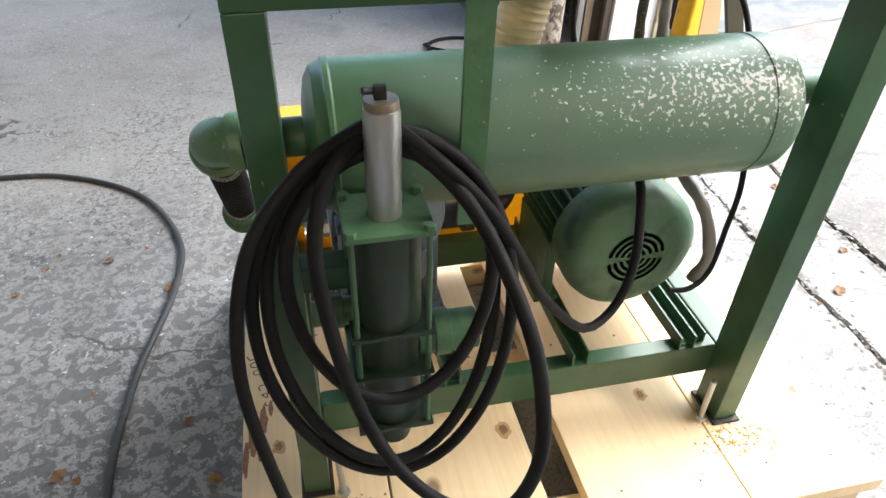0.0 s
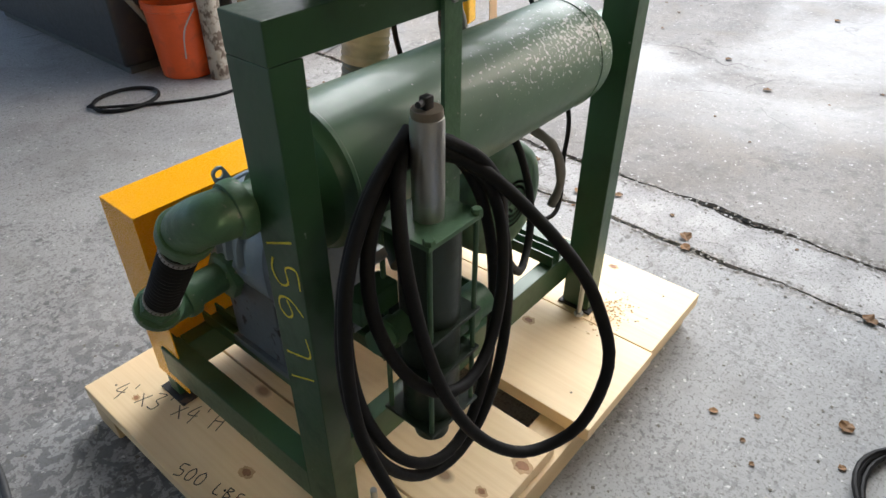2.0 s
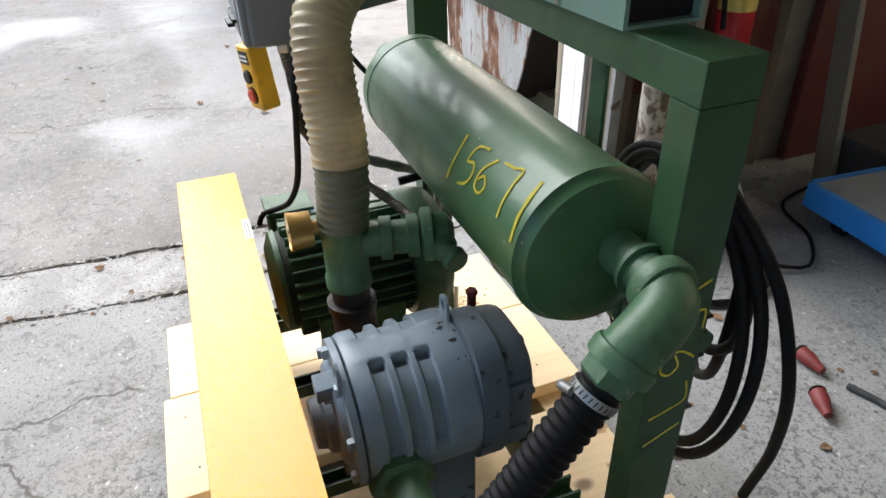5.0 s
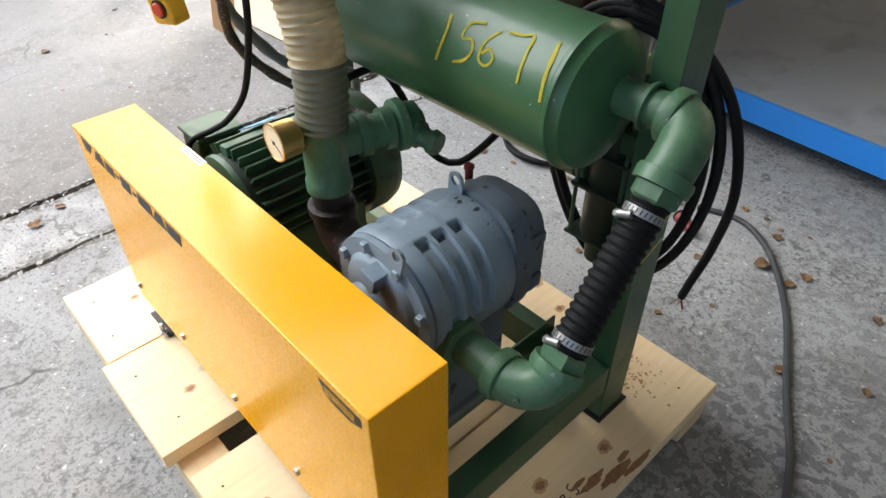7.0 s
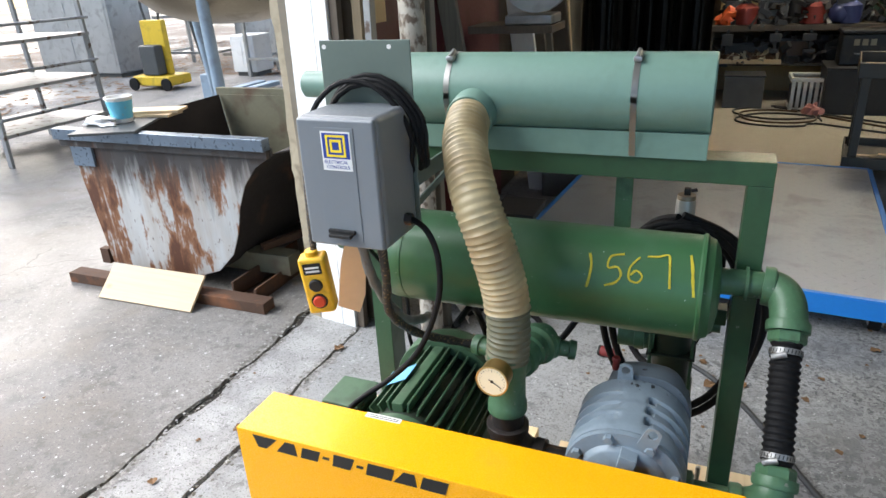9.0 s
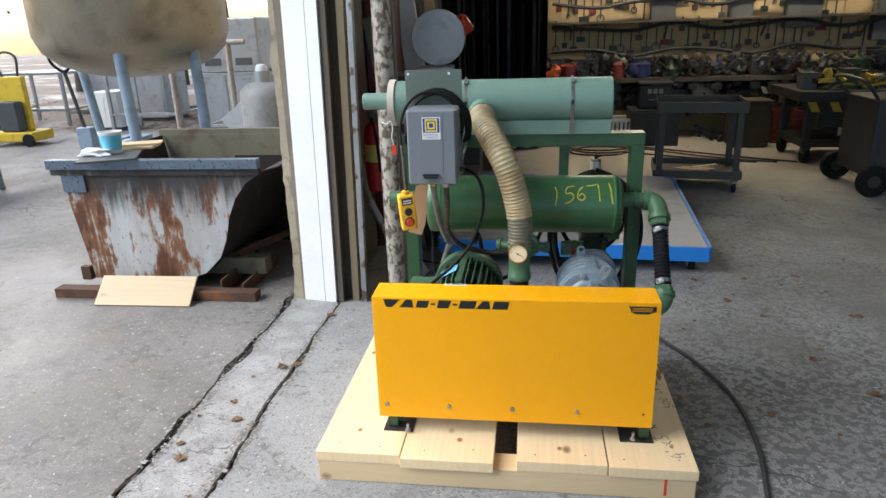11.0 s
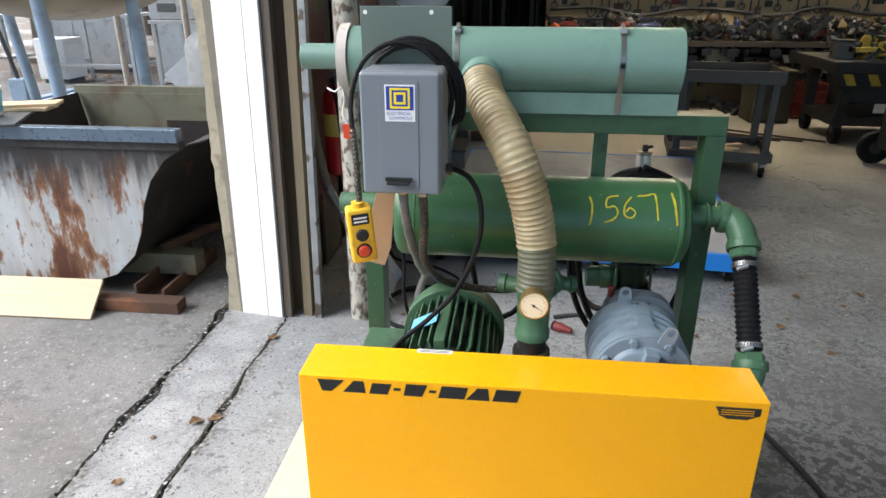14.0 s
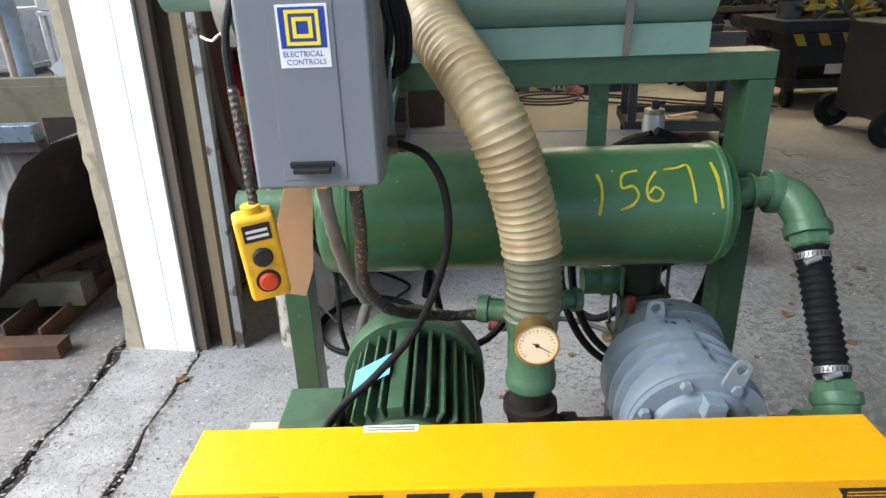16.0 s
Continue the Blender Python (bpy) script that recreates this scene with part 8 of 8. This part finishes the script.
for k in range(9):
    x = 3.45 + 0.19 * k
    h = 0.05 + 0.16 * rng.random()
    if k % 3 == 1:
        can(x, 5.5 + 0.2 * rng.random(), 0.7205, 0.045, h + 0.06, KIT[rng.choice((1, 7, 4, 5))], "spray_can", "spray can on the lift table")
    else:
        crate(x, 5.45 + 0.2 * rng.random(), 0.7205, 0.14, 0.16, h, KIT[rng.choice((0, 5, 7, 3))], "parts_box", "parts box on the lift table")
for k in range(3):
    pts = [(3.6 + 0.35 * k, 5.4, 0.735), (3.75 + 0.35 * k, 5.35, 0.77), (3.9 + 0.35 * k, 5.42, 0.75), (4.02 + 0.35 * k, 5.38, 0.735)]
    solo("yellow_strap", cable(pts, 0.014, 6, 0.03), KIT[7], pts[0], "yellow strap lying on the lift table", "strap", "straps on the lift table")
# wheeled welder in the dark at the side
weld = thing("wheeled_welder", (3.85, 4.35, 0), "black wheeled welding machine with rubber tyres", "welder")
part("body", box(3.72, 4.5, 4.15, 4.75, 0.14, 0.78, 0.03), BLACK_STEEL, weld)
for y in (4.10, 4.80):
    w = part("wheel", lathe((3.75, y - 0.03, 0.13), (0, 1, 0), [(0, 0.07), (0.005, 0.12), (0.02, 0.13), (0.045, 0.13), (0.06, 0.12), (0.065, 0.07)], 28), RUBBER, weld)
    part("hub", rod((3.75, y - 0.032, 0.13), (3.75, y + 0.037, 0.13), 0.05, 18), BLACK_STEEL, w)
part("handle", cable([(3.74, 4.2, 0.76), (3.60, 4.2, 0.92), (3.60, 4.7, 0.92), (3.74, 4.7, 0.76)], 0.014, 10), BLACK_STEEL, weld)
for k, (x, y, h) in enumerate(((2.15, 6.58, 0.40), (4.2, 6.50, 0.6), (4.9, 6.45, 0.7), (5.6, 6.4, 0.9), (6.2, 5.4, 1.0))):
    crate(x, y, 0, 0.55, 0.5, h, KIT[(0, 0, 0, 0, 0)[k]], "machine_crate", "dusty crate standing in the dark shop")

moved(weld, (-0.30, -0.22, 0))
case = thing("equipment_case", (2.15, 6.58, 0.421), "black equipment case with worn pale lettering on a crate", "case")
part("body", box(1.96, 2.34, 6.46, 6.70, 0.421, 0.70, 0.02, 3), BLACK_STEEL, case)
part("lid", box(1.95, 2.35, 6.45, 6.71, 0.7005, 0.735, 0.012, 3), BLACK_STEEL, case)
for k in range(3):
    part("faded_mark", box(2.06 + 0.065 * k, 2.105 + 0.065 * k, 6.4590, 6.4598, 0.60, 0.655, 0), KIT[4], case, "worn pale letter shape")
part("handle", cable([(2.08, 6.459, 0.53), (2.10, 6.435, 0.53), (2.20, 6.435, 0.53), (2.22, 6.459, 0.53)], 0.008, 8), GALV, case)
rack_ = thing("parts_tray", (1.05, 6.86, 0.381), "pine parts tray with pale dividers on the bench shelf", "tray")
part("front_strip", box(0.62, 1.52, 6.845, 6.860, 0.381, 0.425, 0.002), PLY, rack_)
part("floor_board", box(0.62, 1.52, 6.8605, 7.05, 0.381, 0.392, 0.002), PLY, rack_)
for x in (0.64, 0.90, 1.18, 1.48):
    part("divider", box(x - 0.012, x + 0.012, 6.861, 7.04, 0.3925, 0.49, 0.002), KIT[4], rack_)
heap("tray_parts", 90, 0.66, 1.46, 6.87, 7.02, 0.40, 0.46, KIT[6], "small brown parts heaped in the tray", 88)
heap("tray_parts_pale", 24, 0.66, 1.46, 6.87, 7.02, 0.41, 0.46, KIT[4], "small pale parts heaped in the tray", 89)
solo("orange_cloth", crumpled(1.02, 7.00, 0.751, 0.17, 0.10, 0.14, 12.0), ORANGE, (1.02, 7.00, 0.751), "crumpled orange cloth on the workbench", "cloth")
jar = thing("blue_bottle", (1.98, 7.0, 0.751), "round dark blue bottle on the workbench", "bottle")
part("body", lathe((1.98, 7.0, 0.751), (0, 0, 1), [(0, 0.07), (0.02, 0.10), (0.09, 0.115), (0.15, 0.09), (0.18, 0.05), (0.20, 0.045)], 26), KIT[2], jar)
part("cap", rod((1.98, 7.0, 0.951), (1.98, 7.0, 0.985), 0.05, 18, 0.004), KIT[2], jar)
jug = thing("green_jug", (2.42, 6.98, 0.751), "dull green plastic jug on the workbench", "jug")
part("body", lathe((2.42, 6.98, 0.751), (0, 0, 1), [(0, 0.075), (0.02, 0.085), (0.10, 0.085), (0.14, 0.05), (0.17, 0.03), (0.20, 0.03)], 24), KIT[3], jug)
part("grip", cable([(2.44, 6.93, 0.93), (2.48, 6.90, 0.92), (2.50, 6.90, 0.86), (2.48, 6.92, 0.82)], 0.011, 8), KIT[3], jug)
oc = thing("oil_drum", (2.72, 6.10, 0), "dark olive square drum on the shop floor", "drum")
part("body", box(2.52, 2.92, 5.92, 6.28, 0.0, 0.50, 0.02, 3), OLIVE_BOARD, oc)
part("lid", box(2.51, 2.93, 5.91, 6.29, 0.5005, 0.53, 0.008), OLIVE_BOARD, oc)
rc = thing("red_crate", (3.12, 6.28, 0), "dull red slotted plastic crate on the shop floor", "crate")
part("floor_panel", box(2.98, 3.30, 6.18, 6.46, 0.0, 0.02, 0.003), KIT[1], rc)
for z in (0.03, 0.12, 0.21, 0.30):
    part("slat", box(2.98, 3.30, 6.17, 6.182, z, z + 0.065, 0.003), KIT[1], rc)
for x0 in (2.975, 3.29):
    part("end_panel", box(x0, x0 + 0.012, 6.183, 6.46, 0.021, 0.37, 0.003), KIT[1], rc)
part("back_panel", box(2.988, 3.289, 6.448, 6.46, 0.021, 0.37, 0.003), KIT[1], rc)

moved(oc, (0.47, 0.26, 0))
moved(rc, (0.53, 0.28, 0))

# shop tube lamps over the back of the room
LAMP = bpy.data.materials.new("lit_tube")
LAMP.use_nodes = True
lb = LAMP.node_tree.nodes["Principled BSDF"]
lb.inputs["Emission Color"].default_value = (1.0, 0.86, 0.62, 1)
lb.inputs["Emission Strength"].default_value = 30.0
tube = thing("tube_lamp", (1.9, 6.45, 3.0), "long white fluorescent lamp under the shop ceiling", "lamp", "lamps under the ceiling")
part("housing", box(1.2, 2.6, 6.33, 6.57, 3.04, 3.10, 0.006), WHITE, tube)
for y in (6.39, 6.51):
    part("tube", rod((1.23, y, 3.015), (2.57, y, 3.015), 0.019, 14), LAMP, tube, "lit tube")
for x in (1.3, 2.5):
    part("hanger", rod((x, 6.45, 3.1), (x, 6.45, 5.0), 0.006, 8), ZINC, tube)
copy_thing(tube, pose(3.9, 6.45, 3.0))

# ---- leaves and grit ----
LEAF = surface("dry_leaf", (0.19, 0.105, 0.045), 0.8, var=0.4, scale=2.0, fine=30, bump=0.2, random=0.5)


def leaf_mesh(rng, scale):
    bm = bmesh.new()
    pts = []
    n = 5
    for k in range(n + 1):
        t = k / n
        w = scale * 0.45 * math.sin(math.pi * (0.08 + 0.86 * t)) * (0.8 + 0.4 * rng.random())
        z = 0.004 + scale * 0.25 * math.sin(math.pi * t) * rng.random()
        pts.append((bm.verts.new((t * scale - scale / 2, w, z + 0.006 * rng.random())), bm.verts.new((t * scale - scale / 2, 0, z * 0.4 + 0.002)), bm.verts.new((t * scale - scale / 2, -w, z + 0.006 * rng.random()))))
    for a, b in zip(pts, pts[1:]):
        bm.faces.new((a[0], b[0], b[1], a[1]))
        bm.faces.new((a[1], b[1], b[2], a[2]))
    return bm


rng = random.Random(23)
shapes = []
for k in range(5):
    b = leaf_mesh(rng, 0.05)
    me = bpy.data.meshes.new("leaf")
    b.to_mesh(me)
    b.free()
    me.materials.append(LEAF)
    shapes.append(me)
near = []
for k in range(150):
    if k < 70:
        x, y = 1.25 + 1.3 * rng.random(), -0.4 + 2.6 * rng.random()
    elif k < 92:
        x, y = -0.62 + 0.30 * rng.random(), -1.4 + 2.8 * rng.random()
    elif k < 125:
        x, y = 0.1 + 1.1 * rng.random(), 1.05 + 0.8 * rng.random()
    else:
        x, y = -1.0 - 2.5 * rng.random(), -1.5 + 2.7 * rng.random()
    near.append((x, y, rng.random() * 360, 0.28 + 0.62 * rng.random() ** 2))
for k, (x, y, a, s) in enumerate(near):
    o = new("leaf", shapes[k % 5])
    o.location, o.rotation_euler, o.scale = (x, y, 0.0005), (0, 0, radians(a)), (s, s, s)
    tagged(o, "dry brown leaf on the concrete", "leaf", "leaves on the floor")


def litter(name, count, area, size, mat, label, category, seed):
    """Many small flakes in one object."""
    r = random.Random(seed)
    verts, faces = [], []
    for k in range(count):
        x, y = area(r)
        s, a = size * (0.4 + r.random()), r.random() * 6.283
        z = 0.001 + 0.012 * r.random() * (size / 0.03)
        i = len(verts)
        for q in range(4):
            b = a + q * 1.5708
            k2 = s * (0.6 + 0.6 * r.random())
            verts.append((x + k2 * math.cos(b), y + k2 * math.sin(b), z * (0.2 + r.random())))
        faces.append((i, i + 1, i + 2, i + 3))
    me = bpy.data.meshes.new(name)
    me.from_pydata(verts, [], faces)
    me.materials.append(mat)
    o = new(name, me)
    return tagged(o, label, category, kind="stuff")


ISLAND = surface("leaf_litter", (0.20, 0.115, 0.055), 0.9, var=0.5, scale=14, fine=60, bump=0.2)
litter("leaf_litter", 9000, lambda r: (-7.0 - 9 * r.random(), -12 + 26 * r.random()), 0.05, ISLAND, "brown leaf litter at the edge of the yard", "leaf litter", 31)
litter("leaf_litter_bank", 3000, lambda r: (-7 + 6.5 * r.random(), 8.2 + 6 * r.random() ** 1.3), 0.05, ISLAND, "brown leaf litter behind the yard equipment", "leaf litter", 32)
litter("leaf_drift", 700, lambda r: (-4.9 + 1.6 * r.random(), -3.2 - 0.9 * r.random()), 0.035, ISLAND, "brown leaves drifted round the keg rack", "leaf litter", 33)
litter("leaf_drift_door", 160, lambda r: (-0.95 + 0.35 * r.random(), -1.62 - 0.25 * r.random()), 0.03, ISLAND, "brown leaves drifted beside the door", "leaf litter", 34)
CHIP = surface("floor_chips", (0.13, 0.12, 0.10), 0.9, var=0.5, scale=20, bump=0.2)
litter("floor_grit", 2600, lambda r: (-2.5 + 5.5 * r.random(), -2.2 + 5.0 * r.random()), 0.0045, CHIP, "dark grit and chips on the concrete", "grit", 35)
PALE_CHIP = surface("pale_chips", (0.36, 0.35, 0.33), 0.9, var=0.3, scale=20, bump=0.2)
litter("pale_grit", 900, lambda r: (-2.5 + 5.5 * r.random(), -2.2 + 5.0 * r.random()), 0.004, PALE_CHIP, "pale grit on the concrete", "grit", 36)
SAWDUST = surface("sawdust", (0.42, 0.25, 0.10), 0.9, var=0.4, scale=30, bump=0.2)
for cx, cy, sd in ((0.235, 0.80, 41), (1.05, 0.83, 42)):
    o = litter("sawdust", 260, lambda r: (cx + 0.045 * r.gauss(0, 1), cy + 0.03 * r.gauss(0, 1)), 0.003, SAWDUST, "brown drill shavings round the anchor bolt", "sawdust", sd)
    o.location.z = 0.114

# ---- trees behind the yard ----
BARK = surface("grey_bark", (0.11, 0.085, 0.06), 0.9, var=0.4, scale=6, fine=40, bump=0.8, stretch=(1, 1, 0.3))
FOLIAGE = surface("autumn_foliage", (0.085, 0.095, 0.03), 0.7, var=0.5, scale=1.5, fine=20, bump=0)


def tree(x, y, h, seed):
    r = random.Random(seed)
    t = thing("tree", (x, y, 0), "bare-limbed tree with thin autumn foliage behind the yard", "tree", "trees behind the yard")
    trunk = sweep(spline([(x, y, 0), (x + r.uniform(-0.1, 0.1), y, h * 0.3), (x + r.uniform(-0.3, 0.3), y + r.uniform(-0.3, 0.3), h * 0.65), (x + r.uniform(-0.4, 0.4), y, h)], 0.4), lambda s: max(0.02, 0.17 * (1 - s / (h * 1.05))), 10)
    tips = []
    for k in range(9):
        z0 = h * (0.3 + 0.06 * k)
        a = r.random() * 6.283
        n = h * (0.16 + 0.16 * r.random())
        e = (x + n * math.cos(a), y + n * math.sin(a), z0 + n * 0.7)
        trunk = cable([(x, y, z0), ((x + e[0]) / 2, (y + e[1]) / 2, z0 + n * 0.25), e], 0.035, 6, 0.3, False, trunk)
        tips.append(e)
    part("trunk", trunk, BARK, t)
    verts, faces = [], []
    for e in tips + [(x, y, h)]:
        for k in range(130):
            c = Vector(e) + Vector((r.gauss(0, 0.45), r.gauss(0, 0.45), r.gauss(0, 0.35)))
            s = 0.09 * (0.5 + r.random())
            u = Vector((r.gauss(0, 1), r.gauss(0, 1), r.gauss(0, 1))).normalized()
            v = u.orthogonal().normalized()
            i = len(verts)
            verts += [c + u * s, c + v * s * 0.5, c - u * s, c - v * s * 0.5]
            faces.append((i, i + 1, i + 2, i + 3))
    me = bpy.data.meshes.new("crown")
    me.from_pydata([q - Vector((x, y, 0)) for q in verts], [], faces)
    me.materials.append(FOLIAGE)
    c = new("crown", me)
    c.parent = t


for k in range(9):
    tree(-15 - 3 * ((k * 37) % 5) / 5, -12 + 3.4 * k, 7 + (k * 13) % 4, 50 + k)
for k in range(5):
    tree(-12 + 2.3 * k, 16 + 1.5 * (k % 2), 7 + k % 3, 70 + k)


def crumbs(name, count, x0, spread, size, mat, label, seed):
    def along(r):
        y = -5.0 + 7.5 * r.random()
        return x0 + (0.075 if x0 > -0.5 else 0.11) * min(0.0, y) + spread * r.gauss(0, 1), y

    litter(name, count, along, size, mat, label, "grit", seed)


crumbs("crack_crumbs", 1500, -0.345, 0.018, 0.0055, CHIP, "dark crumbs along the broken joint", 61)
crumbs("crack_crumbs_outer", 1500, -0.635, 0.022, 0.0055, CHIP, "dark crumbs along the outer joint", 62)
crumbs("crack_gravel", 500, -0.345, 0.03, 0.007, PALE_CHIP, "pale gravel along the broken joint", 63)
crumbs("crack_gravel_outer", 500, -0.635, 0.03, 0.007, PALE_CHIP, "pale gravel along the outer joint", 64)
